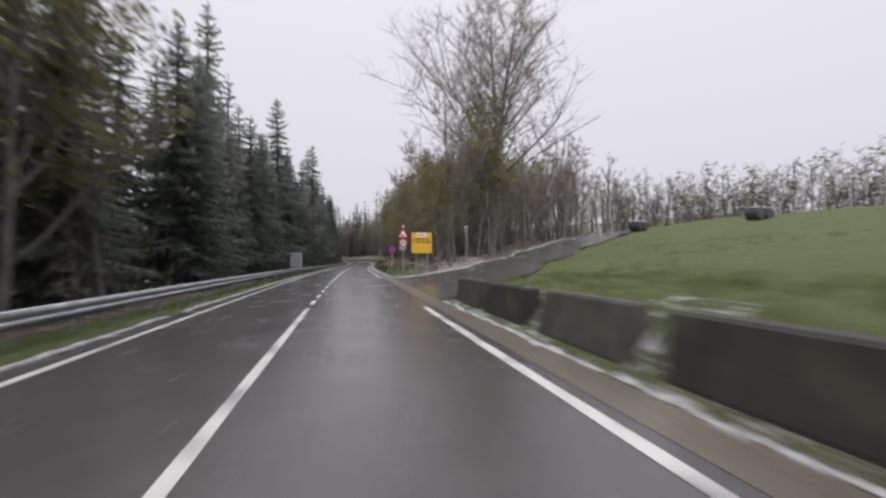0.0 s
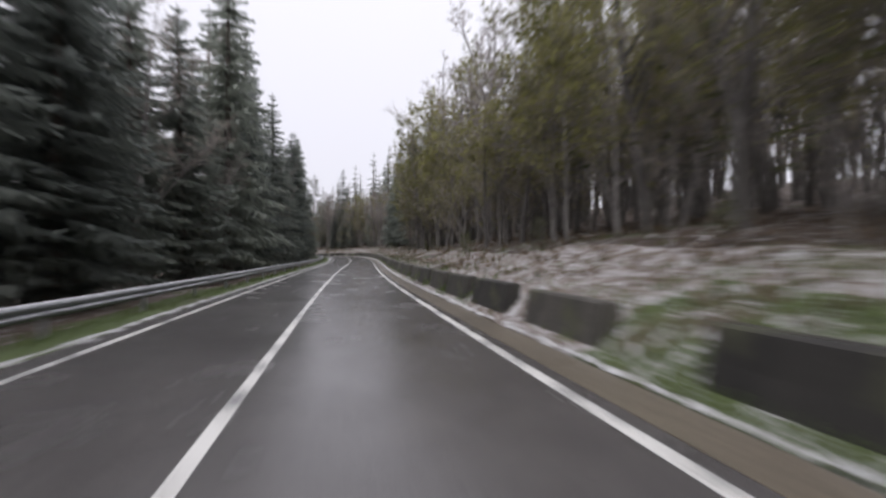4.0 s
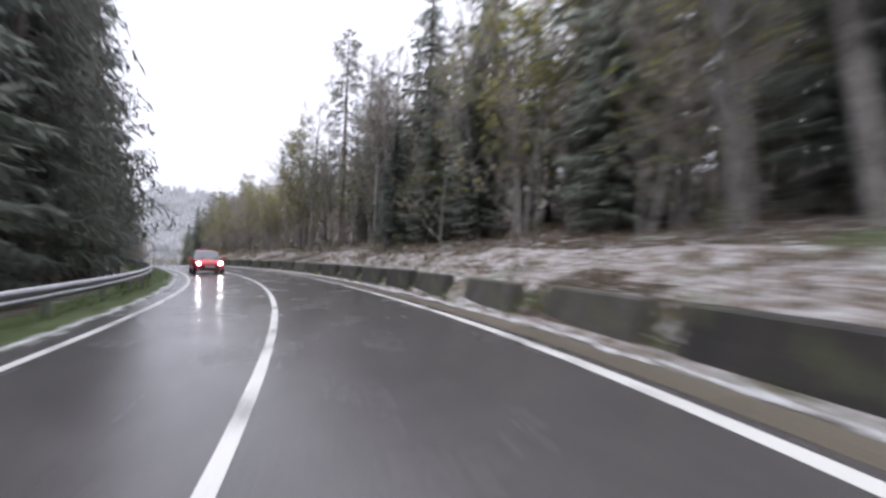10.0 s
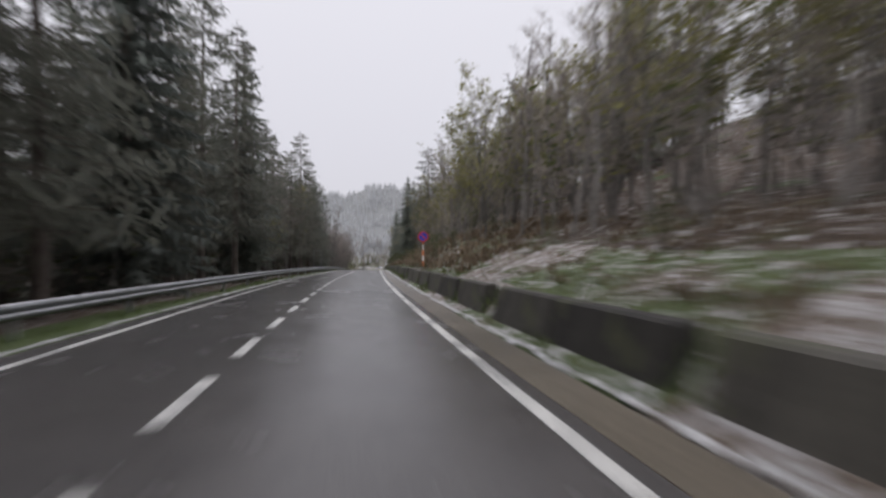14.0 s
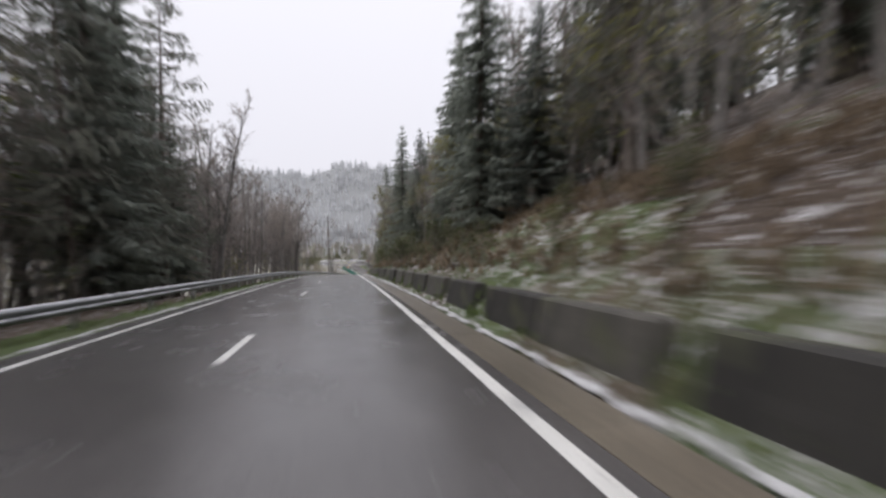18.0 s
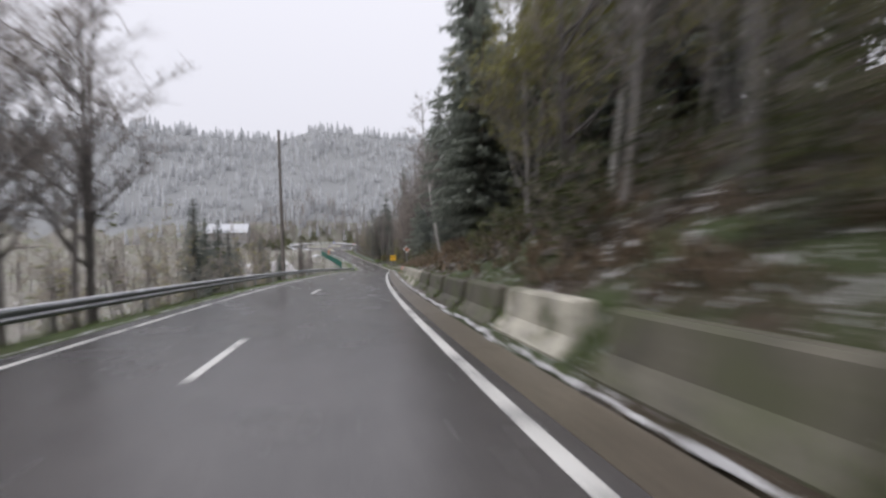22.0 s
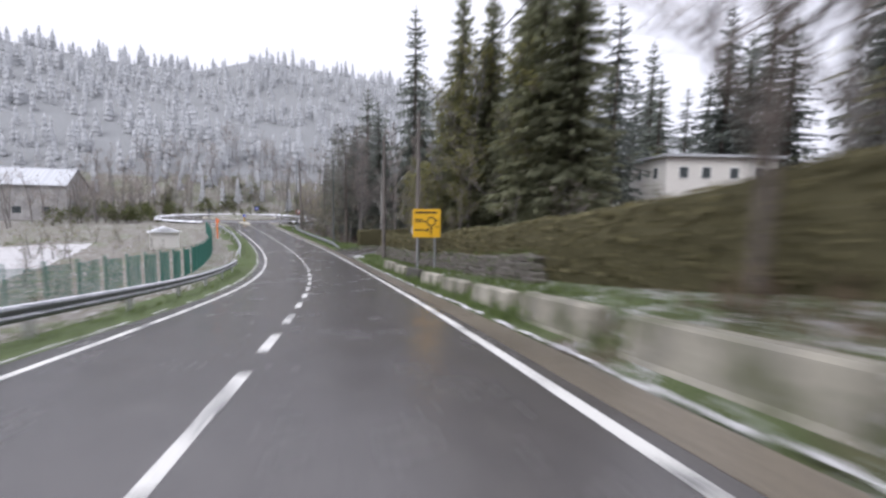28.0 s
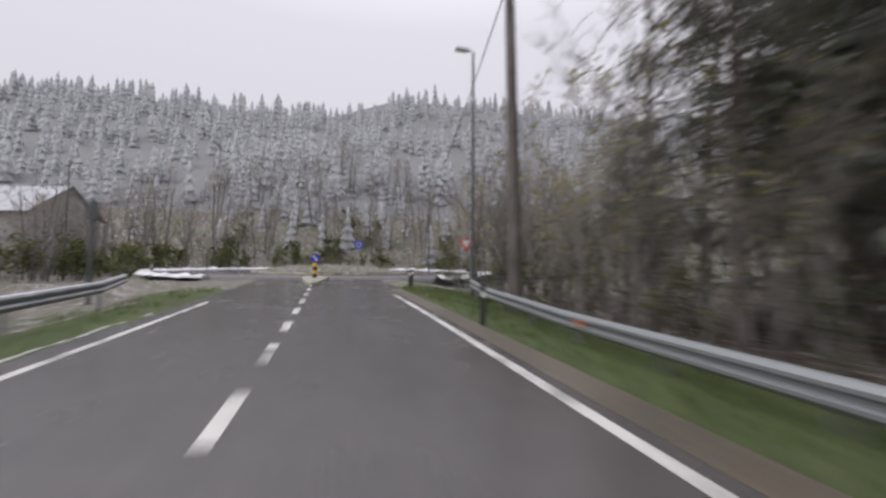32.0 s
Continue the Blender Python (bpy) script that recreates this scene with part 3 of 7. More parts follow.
# ---- ground: a close sheet along the road, and a coarse one out to the horizon ----
def build_ground():
    left = [-75, -62, -52, -45, -36, -29, -23, -19, -15, -12, -10, -8.2, -6.8, -5.6, -4.8, -4.3, -3.7, -3.1]
    right = [3.9, 4.6, 5.3, 5.9, 6.6, 7.4, 8.2, 9.2, 10.4, 12, 14, 16.5, 20, 25, 32, 38, 45]
    ds = left + right
    sh = Shape()
    ss = [-80 + 1.5 * i for i in range(int(640 / 1.5))]
    for s in ss:
        x0, y0, z0 = P(s)
        for d in ds:
            x, y, z = P(s, d)
            sh.v.append((x, y, z + prof(s, d) + hill(x, y) - side_dip(s, d) - (2.6 if d < -70 else 0)))
    mats = [M["verge"], M["bank"], M["bank_brown"], M["forest_floor"], M["meadow"], M["valley"], M["yard"], M["slope"], M["mossy"], M["dark_bank"]]
    k = len(ds)
    for i, s in enumerate(ss[:-1]):
        for j in range(k - 1):
            d = (ds[j] + ds[j + 1]) / 2 + 0.7 * noise.noise((s * 0.15, ds[j] * 0.2, 9))
            if d < -5.2:
                m = 6 if 455 < s < 487 and -37 < d < -19 else 5 if s > 340 else 3
            elif 29 < s < 62 and 3.9 <= ds[j] and d < 6.5:
                m = 8
            elif 296 < s < 347 and 3.9 <= ds[j] and d < 12.5:
                m = 9
            elif 366 < s < 426 and 3.9 <= ds[j] and d < 14:
                m = 8 if s > 376 or noise.noise((s * 0.13, d * 0.25, 8)) > 0.05 else 1
            elif 212 < s < 306 and 3.9 <= ds[j] and d < 8.6 and noise.noise((s * 0.11, d * 0.3, 6)) > -0.25:
                m = 8
            elif ds[j] >= 3.9 and 60 < s < 426 and d < 8:
                m = 1 if s < 225 and noise.noise((s * 0.2, d * 0.4, 2)) > -0.2 else 8 if s > 371 else 2
            elif 426 < s < 458 and 4.0 < d < 6.6:
                m = 8 if d > 5.5 else 0
            elif s < 14 and 3.9 <= ds[j] and d < 5.2:
                m = 8
            elif d < 4:
                m = 0 if s < 498 else 5
            elif s < 14 and d > 4.9:
                m = 4
            elif s < 29 + max(d - 8, 0) * 1.0:
                m = 4
            elif s > 500:
                m = 5
            elif s > 446:
                m = 0 if d < 8 else 3
            elif d < 12.5:
                m = 2 if (372 > s > 225 and noise.noise((s * 0.05, d * 0.2, 3)) > -0.15) or (d > 8.3 and 60 < s < 372) else 1
            else:
                m = 3
            if s > 505 and hill(*sh.v[i * k + j][:2]) > 0.3:
                m = 7 if hill(*sh.v[i * k + j][:2]) > 9 else 5
            sh.f.append((i * k + j, i * k + j + 1, (i + 1) * k + j + 1, (i + 1) * k + j))
            sh.m.append(m)
    tagged(part("ground", sh, mats, smooth=True), "roadside ground with grass verge, leaf litter and patches of wet snow", "ground", kind="structure")
    far = Shape()
    xs = [-3000, -1500, -900, -620] + [-480 + 16 * i for i in range(48)] + [330, 500, 900, 2000, 3000]
    ys = [-3000, -1200, -500, -250] + [-120 + 16 * i for i in range(56)] + [830, 1000, 1400, 3000]
    for y in ys:
        for x in xs:
            s, d, i = nearest(x, y)
            low = 0.8 if -95 < d < 60 else 0.15
            if min(max(x, -400), 250) != x or min(max(y, -100), 700) != y:
                z = terrain(min(max(x, -480), 272), min(max(y, -120), 760)) - 0.2
            else:
                z = terrain(x, y) - low
            if -70 < d < 46 and -80 < s < 555:
                z = min(z, float(R_Z[i]) - 1.5 + min(prof(s, d), 0) + hill(x, y) * 0.8)
            far.v.append((x, y, z))
    n = len(xs)
    for j in range(len(ys) - 1):
        for i in range(n - 1):
            far.f.append((j * n + i, j * n + i + 1, (j + 1) * n + i + 1, (j + 1) * n + i))
            x, y = (xs[i] + xs[i + 1]) / 2, (ys[j] + ys[j + 1]) / 2
            s, d, _ = nearest(x, y)
            far.m.append(1 if hill(x, y) > 9 else 2 if d > 40 and s < 90 else 0)
    tagged(part("valley_ground", far, [M["valley"], M["slope"], M["meadow"]], smooth=True), "wide snowy valley ground and wooded slopes", "ground", kind="structure")


build_ground()

# ---- road, gutter, markings, snow along the edges ----
road = tagged(strip("road", -80, 507, -3.12, 3.95, 0.0, M["asphalt"], 1.0, thick=0.3), "two-lane road of dark wet asphalt", "road", kind="structure")
gutter = thing("gutter", "shallow concrete gutter, brown with wet silt", "gutter", kind="structure")
for a in range(-22, 14, 4):
    strip("gutter_slab", a + 0.01, a + 3.985, 3.46, 4.02, 0.006, M["gutter"], 1.0, gutter, thick=0.2)
for a in range(14, 466, 4):
    strip("gutter_slab", a + 0.01, a + 3.985, 3.46, 4.02, 0.006, M["gutter"], 1.0, gutter, thick=0.2)
for a in range(466, 498, 4):
    strip("gutter_slab", a + 0.01, a + 3.985, 3.46, 3.95, 0.006, M["gutter"], 1.0, gutter, thick=0.2)

markings = thing("road_markings", "worn white painted lines on the wet road", "road marking", kind="structure")
MH = 0.005


def line(s0, s1, d, w=0.13):
    strip("line", s0, s1, d - w / 2, d + w / 2, MH, M["marking"], 1.0, markings, wobble=0.012, seed=d + s0)


line(-60, 12.5, 0)
for i in range(5):
    line(13.4 + 2.5 * i, 14.7 + 2.5 * i, 0)
for a in range(26, 204, 20):
    line(a, min(a + 20, 204), 0)
for i in range(24):
    line(205.5 + 2.5 * i, 206.9 + 2.5 * i, 0, 0.16)
line(277.0, 279.2, 0), line(288.2, 290.7, 0)
for i in range(11):
    line(300.2 + 12.35 * i, 302.7 + 12.35 * i, 0)
for i in range(31):
    line(425.0 + 2.5 * i, 426.3 + 2.5 * i, 0, 0.16)
line(-60, 12, 3.2, 0.16)
for a in range(32, 456, 20):
    line(a, min(a + 20, 456), 3.2, 0.16)
line(466, 495, 3.2, 0.16)
line(456, 466, 3.2, 0.16)
for a in range(-60, 440, 20):
    line(a, a + 20, -2.65, 0.14)
line(440, 493, -2.65, 0.14)


def snow_ridge(name, s0, s1, d, width, height, thin, seed):
    """Slush thrown to the road's edge: a broken row of low dirty lumps."""
    sh = Shape()
    s = s0
    while s < s1:
        run = 0.2 + 1.7 * abs(noise.noise((s * 0.37, seed, 2)))
        if noise.noise((s * 0.13, seed, 5)) + 0.5 * noise.noise((s * 0.9, seed, 7)) > thin:
            n = max(4, int(run / 0.13))
            base = len(sh.v)
            c0 = d + 0.10 * noise.noise((s * 0.9, seed, 1))
            for i in range(n + 1):
                t = i / n
                q = s + run * t
                e = math.sin(math.pi * t) ** 0.4
                w = [width * e * max(0.12, 0.42 + 1.3 * noise.noise((q * 3.1, seed + k, 8)) + 0.5 * noise.noise((q * 9.0, seed + k, 2))) + 0.008 for k in (0, 30)]
                c = c0 + 0.05 * noise.noise((q * 1.3, seed, 3))
                hh = height * e * max(0.2, 0.7 + 1.1 * noise.noise((q * 4.3, seed, 6)) + 0.5 * noise.noise((q * 11, seed, 6)))
                g = lambda v: max(prof(q, v), 0.01 if -3.2 < v < 4.05 else -9) + 0.004
                sh.v += [P(q, c - w[0], g(c - w[0])), P(q, c - w[0] * 0.4, g(c - w[0] * 0.4) + hh), P(q, c + w[1] * 0.3, g(c + w[1] * 0.3) + hh * 0.8), P(q, c + w[1], g(c + w[1]))]
            for i in range(n):
                for k in range(3):
                    a = base + 4 * i + k
                    sh.f.append((a, a + 1, a + 5, a + 4))
                    sh.m.append(0)
        s += run * 0.97 + 0.12
    return tagged(part(name, sh, M["slush"], smooth=True), "broken ridge of dirty wet snow along the road edge", "snow", kind="stuff")


snow_ridge("roadside_snow", -10, 13, 4.08, 0.16, 0.05, -0.2, 1)
snow_ridge("roadside_snow", 33, 300, 4.12, 0.14, 0.05, -0.45, 2)
snow_ridge("roadside_snow", 300, 458, 4.12, 0.11, 0.045, -0.2, 3)
snow_ridge("roadside_snow", -10, 180, -3.2, 0.27, 0.03, -0.6, 4)
snow_ridge("roadside_snow", 180, 300, -3.25, 0.22, 0.03, -0.5, 6)
snow_ridge("roadside_snow", 300, 490, -3.22, 0.12, 0.02, -0.15, 5)


# ---- side road and its edges ----
def build_side_road():
    sh = Shape()
    rows = []
    # near edge and far edge of the mouth, then both run off uphill to the right
    near, far = SIDE_NEAR, SIDE_FAR
    n = 8
    fine = lambda q: [tuple(np.array(q[i]) * (1 - t / 4) + np.array(q[i + 1]) * t / 4) for i in range(len(q) - 1) for t in range(4)] + [q[-1]]
    for (s0, d0), (s1, d1) in zip(fine(near), fine(far)):
        row = []
        for k in range(n + 1):
            t = k / n
            s, d = s0 + (s1 - s0) * t, d0 + (d1 - d0) * t
            x, y, z = P(s, d)
            row.append((x, y, z + max(prof(s, d), 0) + 0.05 if d > 4.3 else z + 0.004))
        rows.append(row)
    for r in rows:
        sh.v += r
    for i in range(len(rows) - 1):
        for k in range(n):
            a = i * (n + 1) + k
            sh.f.append((a, a + 1, a + n + 2, a + n + 1))
            sh.m.append(0)
    tagged(part("side_road", sh, M["asphalt"], smooth=True), "side road of wet asphalt climbing past the meadow", "road", kind="structure")
    for name, pts, seed in (("roadside_snow", far, 1),):
        sn = Shape()
        fine = []
        for (s0, d0), (s1, d1) in zip(pts, pts[1:]):
            fine += [(s0 + (s1 - s0) * t / 14, d0 + (d1 - d0) * t / 14) for t in range(14)]
        for i, (s, d) in enumerate(fine):
            w = max(0.03, 0.13 + 0.17 * noise.noise((i * 0.37, seed, 0)) + 0.12 * noise.noise((i * 1.7, seed, 4)))
            for k, hh in ((-1, 0.07), (-0.4, 0.13), (0.4, 0.13), (1, 0.06)):
                x, y, z = P(s + (k * w if d < 6 else k * w * 0.7), d + (0 if d < 6 else -k * w * 0.7))
                sn.v.append((x, y, z + max(prof(s, d), 0) + (hh if abs(k) == 1 else 0.07 + min(w, 0.3) * (0.25 + 0.3 * noise.noise((i * 0.9, seed + k, 3))))))
        for i in range(len(fine) - 1):
            for k in range(3):
                a = 4 * i + k
                sn.f.append((a, a + 1, a + 5, a + 4))
                sn.m.append(0)
        tagged(part(name, sn, M["slush"], smooth=True), "line of wet snow on the side road's kerb", "snow", kind="stuff")


build_side_road()

# driveway past the hedge, its edges turned down into the verge
dr = Shape()
for i in range(9):
    d = 3.9 + 9.5 * i / 8
    lo, hi = 457.5 + min((d - 3.9) * 0.55, 3.0), 465.2 + 1.7 * min(i / 3, 1)
    for t, drop in ((-0.02, 0.4), (0, 0), (0.25, 0), (0.5, 0), (0.75, 0), (1, 0), (1.02, 0.4)):
        s = lo + (hi - lo) * t
        x, y, z = P(s, d)
        dr.v.append((x, y, (z + max(prof(s, d), 0) + 0.05 if i else z + 0.003) - drop))
for i in range(8):
    for j in range(6):
        a = i * 7 + j
        dr.f.append((a, a + 1, a + 8, a + 7))
        dr.m.append(0)
tagged(part("driveway", dr, M["asphalt"], smooth=True), "short wet asphalt driveway off the road", "driveway", kind="structure")


# ---- retaining blocks along the right verge ----
FOOTED = [(-0.36, -0.25), (-0.36, 0.07), (-0.10, 0.30), (-0.02, 0.74), (0.03, 0.79), (0.22, 0.79), (0.26, 0.75), (0.26, -0.25)]
UPRIGHT = [(-0.20, -0.25), (-0.18, 0.05), (-0.10, 0.40), (-0.04, 0.75), (0.0, 0.79), (0.22, 0.79), (0.26, 0.75), (0.26, -0.25)]


def block_mesh(name, length, mat, prof_=FOOTED):
    """A cast element with chamfered top and blunt ends, on a sloping foot or upright."""
    sh = Shape()
    k = len(prof_)
    for y, c in ((0, 0.025), (0.03, 0), (length / 2, 0), (length - 0.03, 0), (length, 0.025)):
        sh.v += [(x * (1 - c) + 0.1 * c, y, z - (c if z > 0 else 0)) for x, z in prof_]
    for i in range(4):
        for j in range(k):
            a, b = i * k + j, i * k + (j + 1) % k
            sh.f.append((a, b, b + k, a + k))
            sh.m.append(0)
    sh.f += [tuple(range(k))[::-1], tuple(range(4 * k, 5 * k))]
    sh.m += [0, 0]
    return sh.mesh(name, [mat])


WALL_D = 4.70
wall = thing("retaining_wall", "row of weathered concrete retaining blocks beside the gutter", "wall", kind="structure")
b_mossy = block_mesh("block", 2.6, M["concrete_mossy"])
b_dark, b_pale, b_red = block_mesh("block", 2.6, M["concrete"], UPRIGHT), block_mesh("block", 2.6, M["concrete_pale"]), block_mesh("block", 2.5, M["red_paint"])


def put_block(s, me, d=WALL_D, sink=0.0, tilt=0.0, wide=1.0):
    ob = new("block", me)
    ob.parent = wall
    x, y, z = P(s, d)
    x1, y1, z1 = P(s + 2.6, d)
    ob.matrix_basis = Matrix.LocRotScale((x, y, z - sink), Euler((math.atan2(z1 - z, 2.6), radians(tilt), (psi(s) + psi(s + 2.6)) / 2)), Vector((wide, 1, 1)))
    return ob


rng = random.Random(4)
for s in (-18.2, -14.9, -11.6, -8.3, -5.0, -1.7, 1.6, 4.9, 8.2, 11.2):
    put_block(s, b_dark, sink=rng.uniform(0, 0.05), tilt=rng.uniform(-2, 2))
put_block(48.2, b_dark, 4.62)
for s in (58.0, 62.5):
    put_block(s, b_dark, sink=0.08, tilt=2)
GAPS = []
s = 66.2
while s < 448:
    me = b_dark if s < 344 or (s > 424 and rng.random() < 0.45) else b_pale
    if 326 < s < 352 and not 334.5 < s < 338:
        me = b_mossy
    elif 334.5 < s < 338:
        me = b_pale
    if 373.5 < s < 376.6:
        me = b_red
    low = 0.0 if s < 405 else min((s - 405) / 26 * 0.24, 0.24)
    put_block(s, me, WALL_D + rng.uniform(-0.03, 0.03), low + rng.uniform(0, 0.06), rng.uniform(-2.5, 2.5))
    gap = rng.choice((0.05, 0.5, 0.75, 0.9)) if s < 330 else rng.choice((0.45, 0.6, 0.75))
    GAPS.append((s + 2.6, gap))
    s += 2.6 + gap


# ---- guardrails ----
def beam(name, stations, parent, label="", mat=M["rail"]):
    """A W-shaped rail through the stations (s, d, height of its top)."""
    pr = [(0.0, 0.0), (0.035, -0.015), (0.075, -0.06), (0.075, -0.10), (0.02, -0.14), (0.02, -0.17), (0.075, -0.21), (0.075, -0.25), (0.035, -0.295), (0.0, -0.31)]
    back = [(x - 0.012, z) for x, z in pr[::-1]]
    ring = pr + back
    sh = Shape()
    k = len(ring)
    for s, d, h in stations:
        sgn = -1 if d > 0 else 1
        sh.v += [P(s, d + sgn * x, h + z) for x, z in ring]
    for i in range(len(stations) - 1):
        for j in range(k):
            a, b = i * k + j, i * k + (j + 1) % k
            sh.f.append((a, b, b + k, a + k))
            sh.m.append(0)
    sh.f += [tuple(range(k))[::-1], tuple(range((len(stations) - 1) * k, len(stations) * k))]
    sh.m += [0, 0]
    return part(name, sh, mat, parent, label)


post_sh = Shape()
post_sh.prism([(-0.05, -0.5), (0.05, -0.5), (0.05, 0.60), (-0.05, 0.60)], -0.028, 0.028)
post_sh.box(0.05, 0.11, -0.05, 0.05, 0.36, 0.56, 0.006)
post_me = post_sh.mesh("post", [M["steel"]])


def guardrail(label, knots, s_from, s_to, step=4.0, mat=M["rail"]):
    g = thing("guardrail", label, "guardrail", kind="structure")
    fs = [k[0] for k in knots]
    at = lambda s: (s, float(np.interp(s, fs, [k[1] for k in knots])), float(np.interp(s, fs, [k[2] for k in knots])))
    s = s_from
    while s < s_to - 0.1:
        e = min(s + step, s_to)
        beam("rail", [at(s + (e - s + 0.02) * i / 4) for i in range(5)], g, mat=mat)
        _, d, h = at(s + 0.3)
        po = new("post", post_me)
        po.parent = g
        x, y, z = P(s + 0.3, d + (0.09 if d > 0 else -0.09))
        po.matrix_basis = pose(x, y, z + h - 0.62, 0, 0, math.degrees(psi(s)) + (180 if d > 0 else 0))
        s = e
    return g


guardrail("long dull steel guardrail with wet snow on its top edge", [(-40, -4.35, 0.55), (455, -4.35, 0.55), (457, -4.4, 0.5), (460, -4.6, -0.1)], -38, 452)
guardrail("dull steel guardrail curving away at the road's end", [(464, -5.0, -0.2), (468, -4.5, 0.5), (484, -4.4, 0.6), (492, -4.9, 0.66), (497, -6.2, 0.7)], 464, 496)
guardrail("wet grey steel guardrail beside the lower road", [(465.4, 4.9, -0.02), (469.5, 4.9, 0.46), (486, 4.95, 0.5), (491, 5.3, 0.56), (494.5, 6.0, 0.64), (497, 7.4, 0.7), (498, 9.5, 0.7), (498.5, 14, 0.7), (499, 30, 0.7)], 465.4, 498.4, 2.0, M["wet_rail"])
rf_ = Shape()
rf_.box(-0.09, 0.09, -0.012, 0.012, -0.05, 0.05, 0.004)
refl = tagged(part("reflector", rf_, M["orange"]), "small orange reflector fixed to the steel guardrail", "reflector")
x, y, z = P(485.4, 4.855, 0.36)
refl.matrix_basis = pose(x, y, z, 0, 0, math.degrees(psi(485)) + 75)


# ---- trees ----
def rnd_dir(r, up=0.0):
    a = r.uniform(0, 2 * math.pi)
    return Vector((math.cos(a), math.sin(a), up)).normalized()


def tier_spruce(seed):
    """A far spruce: ragged skirts of boughs one over another."""
    r = random.Random(seed)
    t, c = Shape(), Shape()
    t.tube([(0, 0, -.5), (0, 0, 9), (0, 0, 18)], [.22, .15, .03], 5)
    n, tiers = 7, 7
    for k in range(tiers):
        u = k / tiers
        z0, z1 = 3.0 + 15.5 * u, 3.0 + 15.5 * u + 3.6 - 1.2 * u
        rad = 2.9 * (1 - u) ** .8 + .25
        base = len(c.v)
        for i in range(n):
            a = 2 * math.pi * (i + .5 * k + r.uniform(-.2, .2)) / n
            q = rad * (r.uniform(1.0, 1.25) if i % 2 else r.uniform(.65, .85))
            c.v.append((q * math.cos(a), q * math.sin(a), z0 + r.uniform(-.5, .5)))
        c.v.append((0, 0, z1))
        for i in range(n):
            c.f.append((base + i, base + (i + 1) % n, base + n))
            c.m.append(0)
    return arrays([(t, 0), (c, 1)])


def spruce_shapes(seed, H, R, whorls, nb, K=4, bare=0.06):
    """A spruce: straight tapered trunk and drooping whorls of twigged boughs."""
    r = random.Random(seed)
    t = Shape()
    lean = Vector((r.uniform(-.02, .02), r.uniform(-.02, .02), 1))
    t.tube([lean * (H * k / 6) - Vector((0, 0, 0.5 if k == 0 else 0)) for k in range(7)], [0.017 * H * (1 - k / 6.3) + 0.01 for k in range(7)], 7)
    c = Shape()
    for w in range(whorls):
        u = (w + r.uniform(-.3, .3)) / whorls
        z = H * (bare + (1 - bare) * max(u, 0) ** 0.92)
        rad0 = R * (1 - z / H) ** 0.72 * (0.55 + 0.45 * min(1, u * 6 + 0.3)) + 0.12
        for b in range(nb):
            if r.random() < 0.1:
                continue
            a = 2 * math.pi * (b + r.uniform(-.4, .4)) / nb + w * 1.7
            rad = rad0 * r.uniform(0.62, 1.15)
            out = Vector((math.cos(a), math.sin(a), 0))
            side = Vector((-math.sin(a), math.cos(a), 0))
            z_ = z + r.uniform(-.15, .15)
            droop = r.uniform(0.15, 0.42) if u < 0.8 else r.uniform(-.35, 0.1)
            prev = None
            for k in range(K + 1):
                q = k / K
                p = lean * z_ + out * rad * q + Vector((0, 0, -droop * rad * q ** 1.3 + 0.16 * rad * max(0, q - .6)))
                if k:
                    l = rad * (0.36 if K < 4 else 0.30) * (1.1 - 0.75 * q) * min(1, 0.45 + 2.2 * q) + 0.10
                    for sg in (-1, 1):
                        tip = p + out * l * r.uniform(.25, .75) + side * sg * l * r.uniform(.6, 1.2) - Vector((0, 0, l * r.uniform(.15, .75)))
                        if K < 4:
                            c.quad(prev, p, tip)
                        else:
                            c.quad(prev.lerp(p, r.uniform(0, .35)), p, tip)
                    c.quad(prev + side * r.uniform(-.06, .06) * rad, p, p + out * l * .1 + side * r.uniform(-.3, .3) * l - Vector((0, 0, l * r.uniform(.5, 1.15))))
                prev = p
            c.quad(prev + side * .05 * rad, prev - side * .05 * rad, prev + out * .2 * rad * r.uniform(.5, 1) - Vector((0, 0, r.uniform(-.06, .1) * rad)))
    return t, c


